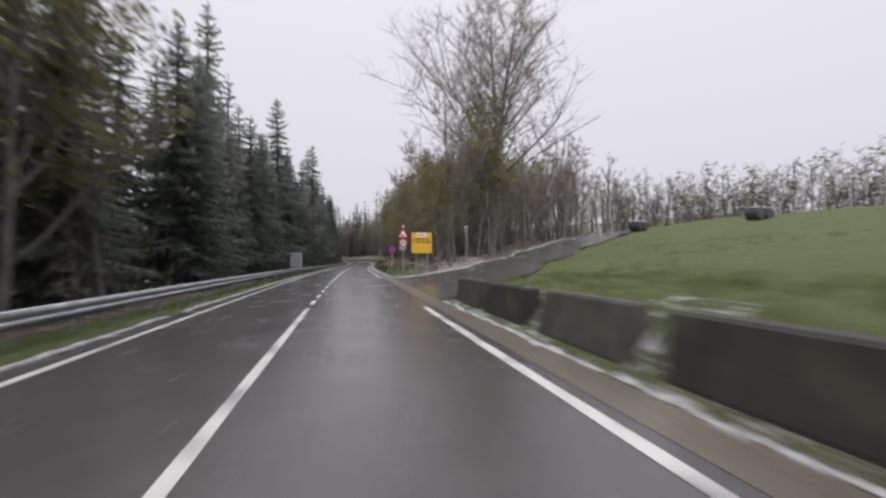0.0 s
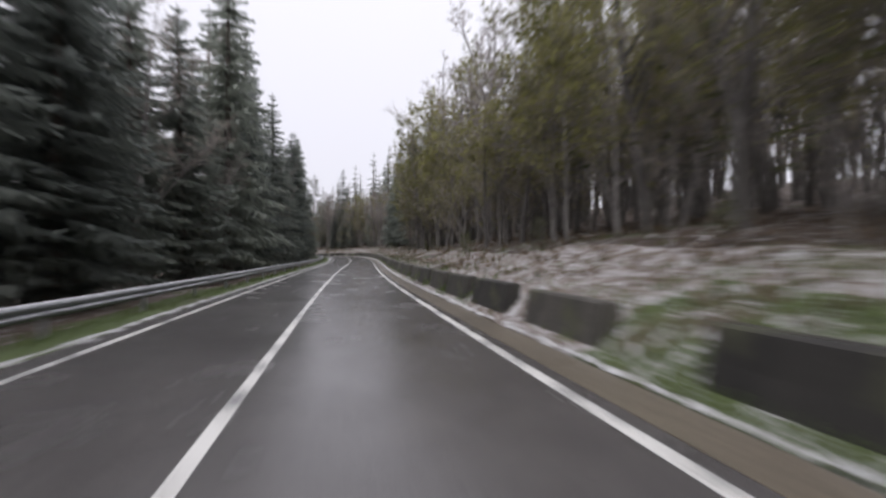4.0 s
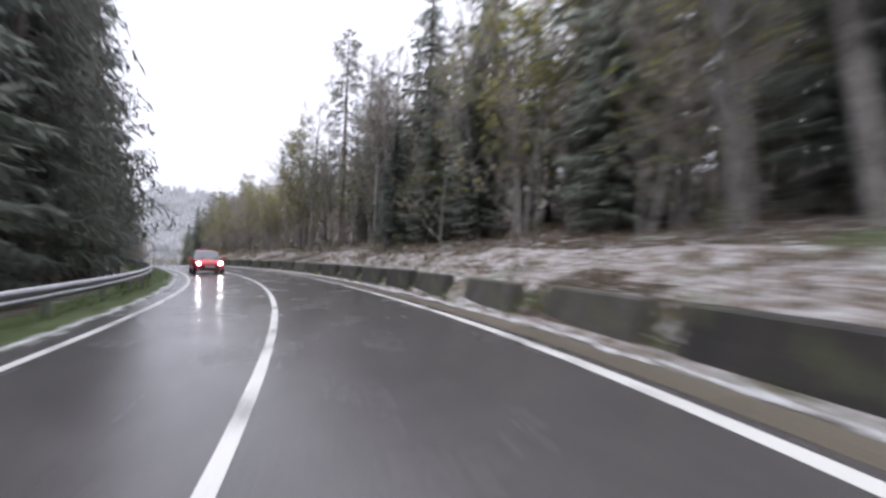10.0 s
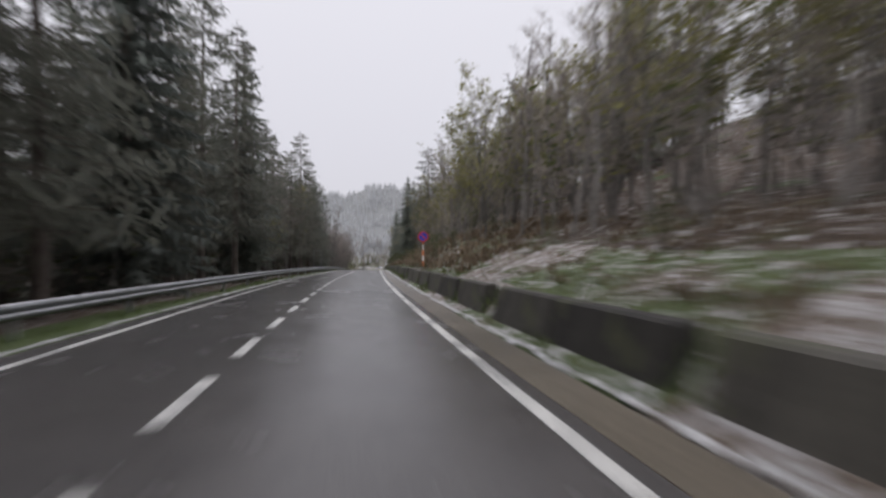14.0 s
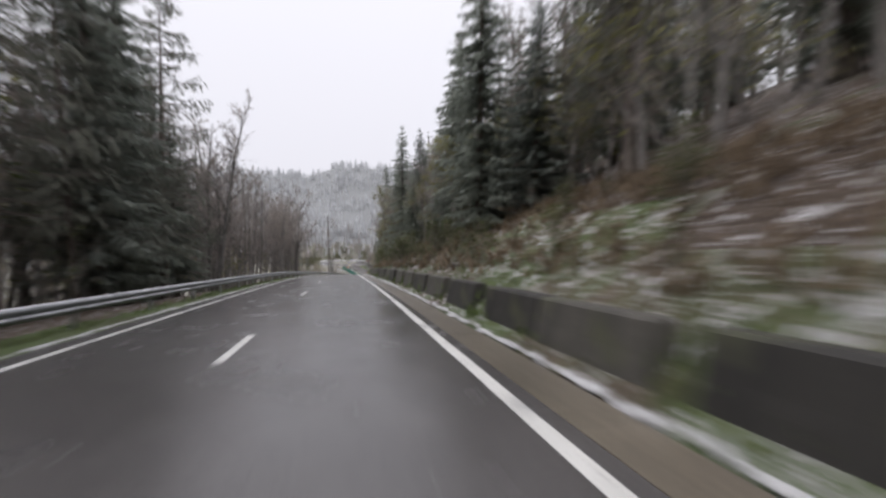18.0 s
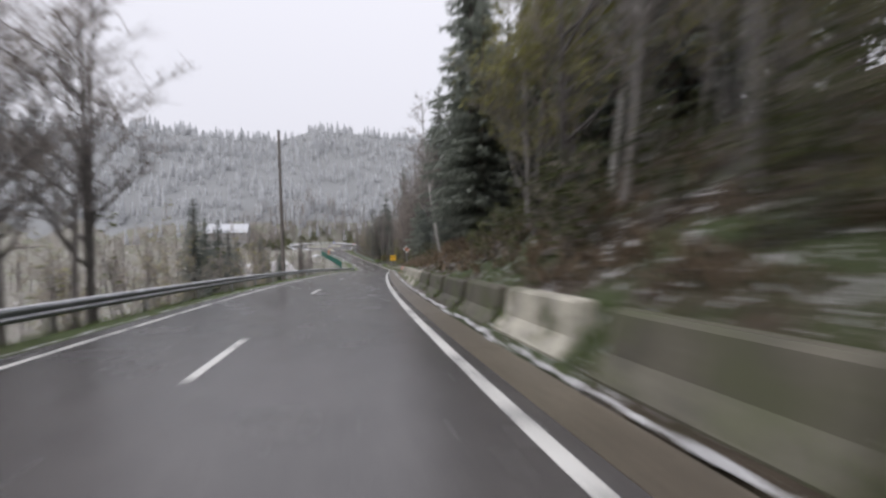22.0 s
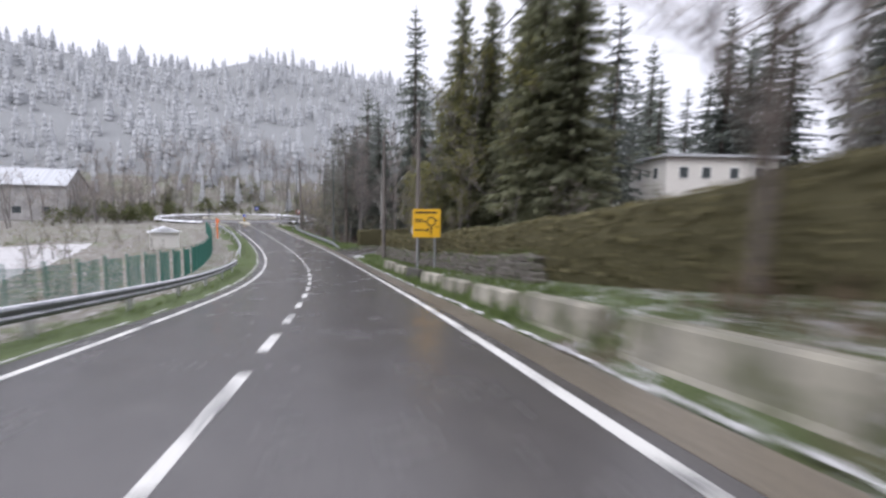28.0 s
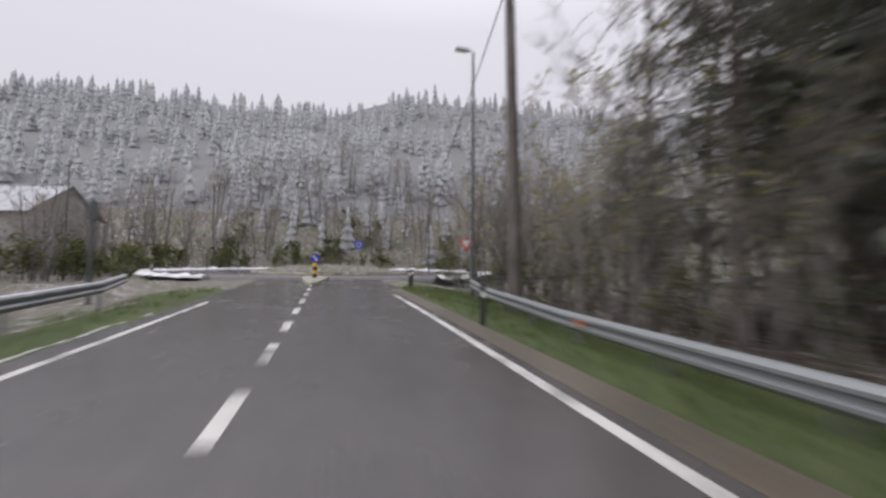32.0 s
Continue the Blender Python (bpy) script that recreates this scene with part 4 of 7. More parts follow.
def bare_shapes(seed, H, spread=0.33, limbs=10, leaves=0, low=0.25, twigs=7, leaf=0.13, wide=1.0, light=False, stout=1.0):
    """A leafless broad-leaved tree; leaves: how many young leaf clumps it bears."""
    r = random.Random(seed)
    t, c, lf = Shape(), Shape(), Shape()
    pts, p = [], Vector((0, 0, -0.4))
    way = Vector((r.uniform(-.06, .06), r.uniform(-.06, .06), 1))
    for k in range(8):
        pts.append(p.copy())
        way = (way + Vector((r.uniform(-.07, .07), r.uniform(-.07, .07), 0))).normalized()
        p = p + way * (H * 0.93 / 7)
    rad = [0.0135 * H * stout * (1 - k / 7.6) ** 0.9 + 0.006 for k in range(8)]
    t.tube(pts, rad, 7)

    def trunk_at(u):
        f = u * 7
        i = min(int(f), 6)
        return pts[i].lerp(pts[i + 1], f - i), rad[i] + (rad[i + 1] - rad[i]) * (f - i)

    def ribbon(a, b, w):
        sd = (b - a).cross(Vector((r.uniform(-1, 1), r.uniform(-1, 1), r.uniform(-1, 1)))).normalized() * w
        c.quad(a - sd, a + sd, b)

    tips = []
    for i in range(limbs):
        u = low + (0.97 - low) * (i + r.random()) / limbs
        a0, r0 = trunk_at(u)
        L = H * spread * (1.15 - 0.75 * (u - low) / (1 - low)) * r.uniform(.7, 1.2)
        d = rnd_dir(r, r.uniform(.5, 1.3))
        q, seg = a0, [a0.copy()]
        for k in range(4):
            d = (d + Vector((r.uniform(-.25, .25), r.uniform(-.25, .25), r.uniform(-.02, .28)))).normalized()
            q = q + d * L / 4
            seg.append(q.copy())
        rr = min(r0 * .55, .012 * H)
        t.tube(seg if not light else seg[::2], [rr * (1 - k / 4.6) for k in range(0, 5, 2 if light else 1)], 3 if light else 4, cap=False)
        for j in range(5 if light else 7):
            v = r.uniform(.25, 1)
            i2 = min(int(v * 4), 3)
            b0 = seg[i2].lerp(seg[i2 + 1], v * 4 - i2)
            d2 = (d * .5 + rnd_dir(r, r.uniform(-.1, .9))).normalized()
            l2 = L * r.uniform(.22, .5)
            b1 = b0 + d2 * l2 * .5 + Vector((0, 0, .05 * l2))
            b2 = b1 + (d2 + rnd_dir(r, .4) * .5).normalized() * l2 * .5
            w2 = rr * .28
            if light:
                ribbon(b0, b2, w2 * 1.5)
            else:
                t.tube([b0, b2], [w2, w2 * .4], 3, cap=False)
            for k in range(twigs):
                g0 = b0.lerp(b1, r.random()) if r.random() < .45 else b1.lerp(b2, r.random())
                g1 = g0 + (d2 * .6 + rnd_dir(r, r.uniform(-.2, .9))).normalized() * l2 * r.uniform(.25, .6)
                ribbon(g0, g1, (0.012 + 0.0006 * H) * wide)
                g2 = g0.lerp(g1, .5)
                ribbon(g2, g2 + ((g1 - g0) * .4 + rnd_dir(r, .2) * l2 * .16), (0.010 + 0.0004 * H) * wide)
                tips.append(g1)
    for k in range(leaves):
        p = r.choice(tips) + Vector((r.uniform(-.3, .3), r.uniform(-.3, .3), r.uniform(-.3, .3)))
        a, b = rnd_dir(r, r.uniform(-.6, .6)) * leaf * r.uniform(.6, 1.5), rnd_dir(r, r.uniform(-.6, .6)) * leaf * r.uniform(.6, 1.5)
        lf.quad(p - a, p - b * .6, p + a, p + b * .6)
    return t, c, lf


def larch_shapes(seed, H, wide=1.0):
    """A thin larch: level whorls of fine, half-bare branches."""
    r = random.Random(seed)
    t, c = Shape(), Shape()
    lean = Vector((r.uniform(-.03, .03), r.uniform(-.03, .03), 1))
    t.tube([lean * (H * k / 6) - Vector((0, 0, 0.5 if k == 0 else 0)) for k in range(7)], [0.0125 * H * (1 - k / 6.2) + 0.008 for k in range(7)], 6)
    z = H * 0.18
    while z < H * 0.98:
        rad0 = H * 0.215 * (1 - z / H) ** 0.65 + 0.2
        for b in range(r.randint(4, 6)):
            a = r.uniform(0, 2 * math.pi)
            out, side = Vector((math.cos(a), math.sin(a), 0)), Vector((-math.sin(a), math.cos(a), 0))
            rad = rad0 * r.uniform(.5, 1.2)
            b0 = lean * z
            b1 = b0 + out * rad * .55 - Vector((0, 0, .08 * rad))
            b2 = b0 + out * rad + Vector((0, 0, r.uniform(-.05, .15) * rad))
            if wide == 1:
                t.tube([b0, b1, b2], [.03, .02, .006], 3, cap=False)
            else:
                c.quad(b0 - side * .05, b0 + side * .05, b2)
            for k in range(14 if wide == 1 else 6):
                q = r.uniform(.2, 1)
                g0 = b0.lerp(b1, q / .55) if q < .55 else b1.lerp(b2, (q - .55) / .45)
                g1 = g0 + side * r.uniform(-.3, .3) * rad + out * r.uniform(0, .2) * rad - Vector((0, 0, r.uniform(.05, .28) * rad))
                c.quad(g0 - out * .04 * wide, g0 + out * .04 * wide, g1)
                c.quad(g0.lerp(g1, .4), g0.lerp(g1, .6) + out * .07, g1 + out * r.uniform(-.25, .25) * rad * .5 - Vector((0, 0, .05)))
        z += r.uniform(.28, .5)
    return t, c


def make_tree(kind_, seed):
    """A tree thing with its trunk and crown, at the origin."""
    if kind_ == "spruce":
        t, c = spruce_shapes(seed, 19, 3.8, 36, 8, 9)
        ob = thing("spruce_tree", "tall dark spruce with drooping boughs on the forest edge", "tree", group="spruces along the road")
        part("trunk", t, M["bark"], ob), part("crown", c, M["needle"], ob)
    elif kind_ == "back_spruce":
        t, c = spruce_shapes(seed, 19, 3.6, 30, 7, 4)
        ob = thing("spruce_tree", "tall dark spruce standing behind the forest edge", "tree", group="spruces along the road")
        part("trunk", t, M["bark"], ob), part("crown", c, M["needle"], ob)
    elif kind_ == "cypress":
        t, c = spruce_shapes(seed, 17, 3.1, 50, 10, 9, 0.03)
        ob = thing("garden_conifer", "dense olive-green garden conifer towering over the hedge", "tree", group="garden conifers behind the hedge")
        part("trunk", t, M["bark"], ob), part("crown", c, M["cypress"], ob)
    elif kind_ == "larch":
        t, c = larch_shapes(seed, 18)
        ob = thing("larch_tree", "slender larch with fine half-bare level branches", "tree", group="larches behind the guardrail")
        part("trunk", t, M["bark"], ob), part("crown", c, M["larch"], ob)
    elif kind_ == "bare":
        t, c, _ = bare_shapes(seed, 15, .30, 14, twigs=10, wide=.75, stout=.8)
        ob = thing("bare_tree", "leafless grey broad-leaved tree with fine twigs", "tree", group="leafless trees along the road")
        part("trunk", t, M["grey_bark"], ob), part("crown", c, M["twig"], ob)
    elif kind_ == "oak":
        t, c, _ = bare_shapes(seed + 3, 19, .40, 30, low=.28, twigs=12, wide=.75)
        ob = thing("oak_tree", "great leafless oak standing above the woodland edge", "tree", group="oaks at the side road")
        part("trunk", t, M["grey_bark"], ob), part("crown", c, M["twig"], ob)
    elif kind_ == "spreading":
        t, c, _ = bare_shapes(seed, 18.5, .30, 26, low=.14, twigs=11, wide=.75, stout=.6)
        ob = thing("spreading_tree", "tall leafless tree spreading its twigs over the road", "tree", group="tall trees on the wall bank")
        part("trunk", t, M["bark"], ob), part("crown", c, M["twig"], ob)
    elif kind_ == "pole_tree":
        t, c, _ = bare_shapes(seed, 16, .17, 18, low=.22, twigs=9, wide=.8, stout=.75)
        ob = thing("slender_tree", "thin straight leafless tree of the grove", "tree", group="slender trees of the groves")
        part("trunk", t, M["grey_bark"], ob), part("crown", c, M["twig"], ob)
    elif kind_ == "birch":
        t, c, _ = bare_shapes(seed, 14, .2, 12, low=.35, twigs=9, wide=.8, stout=.8)
        ob = thing("birch_tree", "slender birch with whitish bark and bare twigs", "tree", group="birches by the road")
        part("trunk", t, M["birch"], ob), part("crown", c, M["twig"], ob)
    elif kind_ == "budding":
        t, c, l = bare_shapes(seed, 12, .34, 13, leaves=1900, low=.12, twigs=8, leaf=.125, wide=.85, stout=.7)
        ob = thing("budding_tree", "young tree with first yellow-green spring leaves", "tree", group="budding trees along the road")
        part("trunk", t, M["grey_bark"], ob), part("crown", c, M["twig"], ob), part("foliage", l, M["young_leaf"], ob)
    else:
        t, c, l = bare_shapes(seed, 3.2, .5, 9, leaves=300, low=.05, leaf=.12, twigs=6, light=True)
        ob = thing("shrub", "tangled roadside shrub with dull green leaves", "shrub", group="shrubs on the banks")
        part("stem", t, M["grey_bark"], ob), part("crown", c, M["twig"], ob), part("foliage", l, M["dull_leaf"], ob)
    return ob


TREES = {}


def on_side_road(s, d):
    return d > 4 and s < 32.5 + max(d - 10, 0) * 0.86


def plant(kind_, s, d, scale=1.0, turn=None, r=rng, tall=1.0):
    stock = TREES.setdefault(kind_, [])
    m = place(s, d, 0.1, r.uniform(0, 360) if turn is None else turn, (scale, scale, scale * tall))
    limit = 1 if kind_ == "oak" else 4
    if len(stock) < limit:
        ob = make_tree(kind_, 100 + len(stock) * 7 + len(kind_))
        ob.matrix_basis = m
        stock.append(ob)
        return ob
    return copy_thing(r.choice(stock), m)


def zone(seed, s0, s1, gap, dmin, dmax, mix, smin=.8, smax=1.15):
    """Trees in a belt along the road; mix: kinds with their shares."""
    r = random.Random(seed)
    s = s0
    kinds, shares = zip(*mix)
    while s < s1:
        k, q, d = r.choices(kinds, shares)[0], s + r.uniform(-gap / 3, gap / 3), r.uniform(dmin, dmax)
        if not on_side_road(q, d):
            plant(k, q, d, r.uniform(smin, smax), r=r, tall=r.uniform(.9, 1.12))
        s += gap * r.uniform(.7, 1.3)


# forest edge on the left
zone(11, -14, 30, 4.2, -11, -9.2, [("spruce", 4), ("budding", 5), ("bare", 2)])
zone(12, 30, 168, 3.3, -10.2, -8.0, [("spruce", 9), ("bare", 1)], .85, 1.15)
zone(13, -10, 168, 5.5, -14, -11, [("back_spruce", 8), ("bare", 1)], .9, 1.25)
zone(14, 168, 232, 3.2, -10.5, -7.2, [("larch", 6), ("spruce", 4), ("bare", 1)], .95, 1.2)
zone(114, 232, 252, 3.4, -10.5, -7.2, [("larch", 6), ("spruce", 3), ("bare", 1)], .75, 1.05)
zone(140, 252, 300, 3.2, -10.5, -7.2, [("larch", 7), ("bare", 3), ("budding", 1)], .7, .95)
zone(15, 170, 286, 6, -15, -11.5, [("larch", 6), ("back_spruce", 2)], .85, 1.1)
for s, d, k in ((338, -8.2, .95), (341.5, -9.6, 1.0), (344, -7.6, .9), (346.5, -9.0, 1.0), (349, -8.1, .95), (352, -9.4, .9)):
    plant("bare", s, d, k)
zone(16, 300, 352, 1.05, -11.5, -6.8, [("pole_tree", 6), ("bare", 4)], .8, 1.1)
zone(17, 284, 350, 1.6, -18, -11.5, [("pole_tree", 5), ("bare", 3)], .8, 1.1)
zone(18, 342, 440, 6.5, -26, -12, [("spruce", 2), ("bare", 3), ("pole_tree", 2)], .28, .5)
# woodland on the right
zone(21, 34, 76, 2.2, 9.5, 14, [("budding", 7), ("bare", 6)], .9, 1.2)
zone(22, 40, 76, 3.2, 14, 19, [("bare", 6), ("budding", 6)], .95, 1.2)
zone(122, 76, 110, 4.0, 13, 18, [("bare", 4), ("budding", 5), ("pole_tree", 4)], 1.1, 1.4)
zone(223, 98, 126, 2.4, 8.2, 10.5, [("budding", 1)], .9, 1.3)
zone(23, 76, 112, 2.8, 9.2, 12, [("budding", 7), ("bare", 4), ("pole_tree", 3)], .95, 1.35)
zone(123, 36, 112, 3.4, 8.4, 10.5, [("budding", 1)], .6, 1.0)
zone(24, 116, 150, 3.2, 9.2, 12, [("spruce", 7), ("bare", 3)], .75, 1.05)
zone(224, 150, 181, 2.3, 9.0, 13, [("bare", 6), ("budding", 3)], .8, 1.1)
zone(324, 152, 181, 3.4, 9.2, 13, [("spruce", 1)], .5, .75)
zone(25, 112, 196, 5.0, 13, 18, [("back_spruce", 5), ("bare", 4), ("budding", 2)], .85, 1.1)
zone(26, 178, 200, 2.2, 9.0, 13, [("budding", 5), ("bare", 5), ("spruce", 2), ("larch", 1)], .8, 1.1)
zone(126, 200, 236, 2.3, 9.0, 12.5, [("budding", 6), ("bare", 5), ("spruce", 1)], .55, .85)
zone(27, 236, 300, 2.2, 10.0, 15, [("bare", 6), ("budding", 7), ("larch", 1)], .6, 1.0)
zone(28, 236, 345, 3.6, 15, 22, [("back_spruce", 2), ("bare", 5), ("budding", 5)], .65, .9)
zone(29, 288, 346, 1.6, 7.2, 12, [("spruce", 3), ("bare", 5), ("budding", 7)], .46, .74)
zone(430, 338, 355, 1.7, 7.4, 11, [("bare", 5), ("budding", 3), ("birch", 2)], .7, 1.05)
zone(30, 354, 367.5, 1.6, 7.8, 12, [("spruce", 8), ("budding", 1), ("bare", 1)], .6, .95)
zone(230, 368, 381, 1.5, 7.8, 12.5, [("spruce", 6), ("bare", 4), ("budding", 2)], .55, .8)
zone(130, 350, 378, 2.2, 12, 18, [("back_spruce", 1)], .7, 1.0)
zone(31, 393, 408, 1.9, 7.6, 12, [("bare", 7), ("budding", 2), ("pole_tree", 2)], .85, 1.15)
zone(131, 408, 428, 2.3, 8.4, 12.5, [("spruce", 2), ("bare", 7), ("pole_tree", 3)], .85, 1.1)
zone(32, 374, 400, 2.6, 15, 26, [("pole_tree", 8), ("bare", 2)], .6, .85)
zone(33, 441, 452, 1.5, 10.2, 14, [("cypress", 7), ("spruce", 1), ("budding", 1)], .9, 1.15)
zone(133, 447, 457, 1.6, 8.4, 9.6, [("budding", 1)], .45, .6)
zone(36, 458, 478, 2.6, 20, 34, [("back_spruce", 6), ("bare", 2), ("pole_tree", 3)], .8, 1.1)
zone(236, 457, 470, 1.6, 15.5, 20, [("pole_tree", 6), ("bare", 3), ("spruce", 1)], .7, .95)
zone(136, 436, 480, 1.8, 52, 64, [("back_spruce", 6), ("bare", 1)], .95, 1.25)
zone(34, 471, 489, 1.1, 8.8, 13.5, [("spruce", 2), ("larch", 2), ("birch", 2), ("pole_tree", 6), ("bare", 4)], .75, 1.05)
zone(35, 470, 492, 1.7, 13.5, 22, [("back_spruce", 5), ("pole_tree", 6)], .9, 1.2)
zone(37, 488, 506, 1.2, 8.0, 15, [("bare", 5), ("budding", 1), ("shrub", 2)], .4, .68)
plant("oak", 41.5, 14.5, 1.38), plant("oak", 45, 17.0, 1.2)
for s, d, k in ((395.5, 8.6, .85), (398, 7.4, .8), (401.3, 8.3, .85), (404.5, 7.2, .9), (407.5, 7.4, .95), (411, 6.9, .95), (415, 6.4, 1.0), (419, 6.7, .95), (422.5, 6.5, .9), (426, 6.8, .85), (384, 9.5, .9)):
    plant("spreading", s, d, k)
for s, d, k in ((389.0, 8.2, .92), (390.5, 10.4, 1.0), (394, 9.6, 1.0), (397, 8.8, .9), (400.5, 9.4, 1.0), (403.5, 10.4, 1.0), (406, 9.2, .8), (417, 10.2, .85), (292, -8.6, .8), (296, -9.4, .85), (299.5, -11, .9), (302.5, -9.2, .75)):
    plant("spruce", s, d, k)
for s, d, k in ((2, -7.8, 1.2), (6, -8.4, 1.3), (10, -7.6, 1.2), (14, -8.2, 1.3), (18, -7.7, 1.05)):
    plant("budding", s, d, k)
for s, d, k in ((194, -9.4, 1.2), (198.5, -8.6, 1.15), (203, -9.6, 1.2), (208, -8.8, 1.05)):
    plant("larch", s, d, k)
for s, d, k in ((372, 7.6, .7), (376, 8.4, .75)):
    plant("bare", s, d, k)
birch = plant("birch", 364.0, 7.2, .9)
birch.matrix_basis = place(364.0, 7.2, .1, 0, .9) @ Matrix.Rotation(radians(-18), 4, "Y")
for s, d, k in ((386, -17, .66), (389, -21, .72), (392.5, -18, .62), (395, -24, .7), (398, -19, .58), (403, -25, .62), (408, -22, .5), (418, -20, .42), (430, -24, .45), (433, -16, .36), (447, -22, .4)):
    plant("spruce", s, d, k)
# shrubs on the banks
zone(41, 34, 62, 5, 6.8, 9, [("shrub", 1)], .35, .7)
zone(42, 66, 300, 7, 7.6, 9.4, [("shrub", 1)], .4, .8)
zone(43, 236, 424, 1.5, 5.9, 9.2, [("shrub", 1)], .3, .8)
zone(46, 292, 350, .8, 5.8, 8.8, [("shrub", 1)], .5, 1.2)
zone(44, 342, 440, 4, -9, -5.6, [("shrub", 1)], .3, .6)
zone(45, 474, 500, 3, 6.4, 8.4, [("shrub", 1)], .6, 1.1)


# ---- joined growth: back rows, far slope, grass, bracken ----
def arrays(shapes):
    vs, fs, ms, n = [], [], [], 0
    for sh, mat in shapes:
        vs.append(np.array(sh.v))
        for f in sh.f:
            fs.append(tuple(i + n for i in f))
            ms.append(mat)
        n += len(sh.v)
    return np.concatenate(vs), fs, ms


def scatter(name, protos, spots, mats, label, category, smooth=False, every=1):
    """Many copies joined into one mesh of kind stuff; spots: x, y, z, turn, scale, height factor."""
    vs, fs, ms, n = [], [], [], 0
    r = random.Random(len(spots))
    for x, y, z, a, k, t in spots[::every]:
        v, f, m = r.choice(protos)
        c, q = math.cos(a) * k, math.sin(a) * k
        w = np.empty_like(v)
        w[:, 0], w[:, 1], w[:, 2] = v[:, 0] * c - v[:, 1] * q + x, v[:, 0] * q + v[:, 1] * c + y, v[:, 2] * k * t + z
        vs.append(w)
        fs += [tuple(i + n for i in g) for g in f]
        ms += m
        n += len(v)
    me = bpy.data.meshes.new(name)
    me.from_pydata(np.concatenate(vs).tolist(), [], fs)
    for m in mats:
        me.materials.append(m)
    me.polygons.foreach_set("material_index", ms)
    me.polygons.foreach_set("use_smooth", [smooth] * len(fs))
    me.update()
    return tagged(new(name, me), label, category, kind="stuff")


def low_spruce(seed):
    t, c = spruce_shapes(seed, 19, 2.9, 15, 6, 2, 0.12)
    return arrays([(t, 0), (c, 1)])


def low_bare(seed):
    t, c, _ = bare_shapes(seed, 14, .30, 9, twigs=3, wide=2.6, light=True)
    return arrays([(t, 0), (c, 1)])


def low_budding(seed):
    t, c, l = bare_shapes(seed, 12, .34, 7, leaves=260, low=.12, twigs=3, leaf=.24, wide=2.0, light=True)
    return arrays([(t, 0), (c, 1), (l, 2)])


def thicket(seed):
    t, c, l = bare_shapes(seed, 4.5, .5, 5, leaves=44, low=.05, twigs=3, leaf=.14, wide=1.6, light=True)
    return arrays([(t, 0), (c, 1), (l, 2)])


def tall_brush(seed):
    """A clump of thin stems with a mist of twigs from the ground up."""
    t, c, l = bare_shapes(seed, 9, .36, 11, leaves=100, low=.05, twigs=5, leaf=.135, wide=1.1, light=True, stout=.6)
    return arrays([(t, 0), (c, 1), (l, 2)])


def low_larch(seed):
    t, c = larch_shapes(seed, 18, 2.2)
    return arrays([(t, 0), (c, 1)])


def belt(seed, s0, s1, n, d0, d1, k0=.85, k1=1.2):
    r = random.Random(seed)
    out = []
    for _ in range(int(n * .8)):
        s, d = r.uniform(s0, s1), r.uniform(d0, d1)
        if on_side_road(s, d):
            continue
        x, y, z = on_ground(s, d, .2)
        out.append((x, y, z, r.uniform(0, 6.28), r.uniform(k0, k1), r.uniform(.9, 1.15)))
    return out


lows, lowb, lowg = [low_spruce(i) for i in (1, 2, 3)], [low_bare(i) for i in (4, 5, 6)], [low_budding(i) for i in (10, 11, 12)]
lowl = [low_larch(i) for i in (21, 22, 23)]
tiny, brush = [tier_spruce(i) for i in (7, 8, 9)], [thicket(i) for i in (13, 14, 15)]
scatter("spruce_forest", lows, belt(51, -40, 172, 170, -42, -11) + belt(151, 172, 290, 190, -48, -12, .7, 1.05) + belt(52, 112, 170, 60, 11, 34) + belt(53, 290, 342, 85, 12, 38, .5, .78) + belt(194, 342, 372, 45, 11, 38, .75, 1.1) + belt(153, 214, 300, 60, 20, 42, .5, .85) + belt(191, 158, 192, 45, 13, 32, .6, .95) + belt(54, 472, 495, 18, 18, 40) + belt(58, 400, 428, 22, 14, 40, .7, 1),
        [M["bark"], M["needle"]], "dense dark spruce forest behind the roadside trees", "forest")
scatter("leafless_woodland", lowb + lowb + lowg, belt(55, 36, 80, 110, 13, 40, .85, 1.15) + belt(155, 76, 112, 85, 12, 40, 1.0, 1.4) + belt(177, 46, 84, 70, 16, 46, .55, .9) + belt(178, 84, 132, 100, 14, 48, .9, 1.3) + belt(56, 160, 200, 70, 12, 40, .8, 1.15) + belt(256, 200, 300, 150, 11, 34, .5, .85) + belt(156, 300, 400, 60, 13, 40) + belt(57, 285, 352, 150, -34, -10, .7, 1.05) + belt(59, 374, 420, 40, 18, 42, .6, .9) + belt(60, 465, 500, 24, 13, 36),
        [M["grey_bark"], M["twig"], M["young_leaf"]], "leafless woodland behind the roadside trees", "forest")


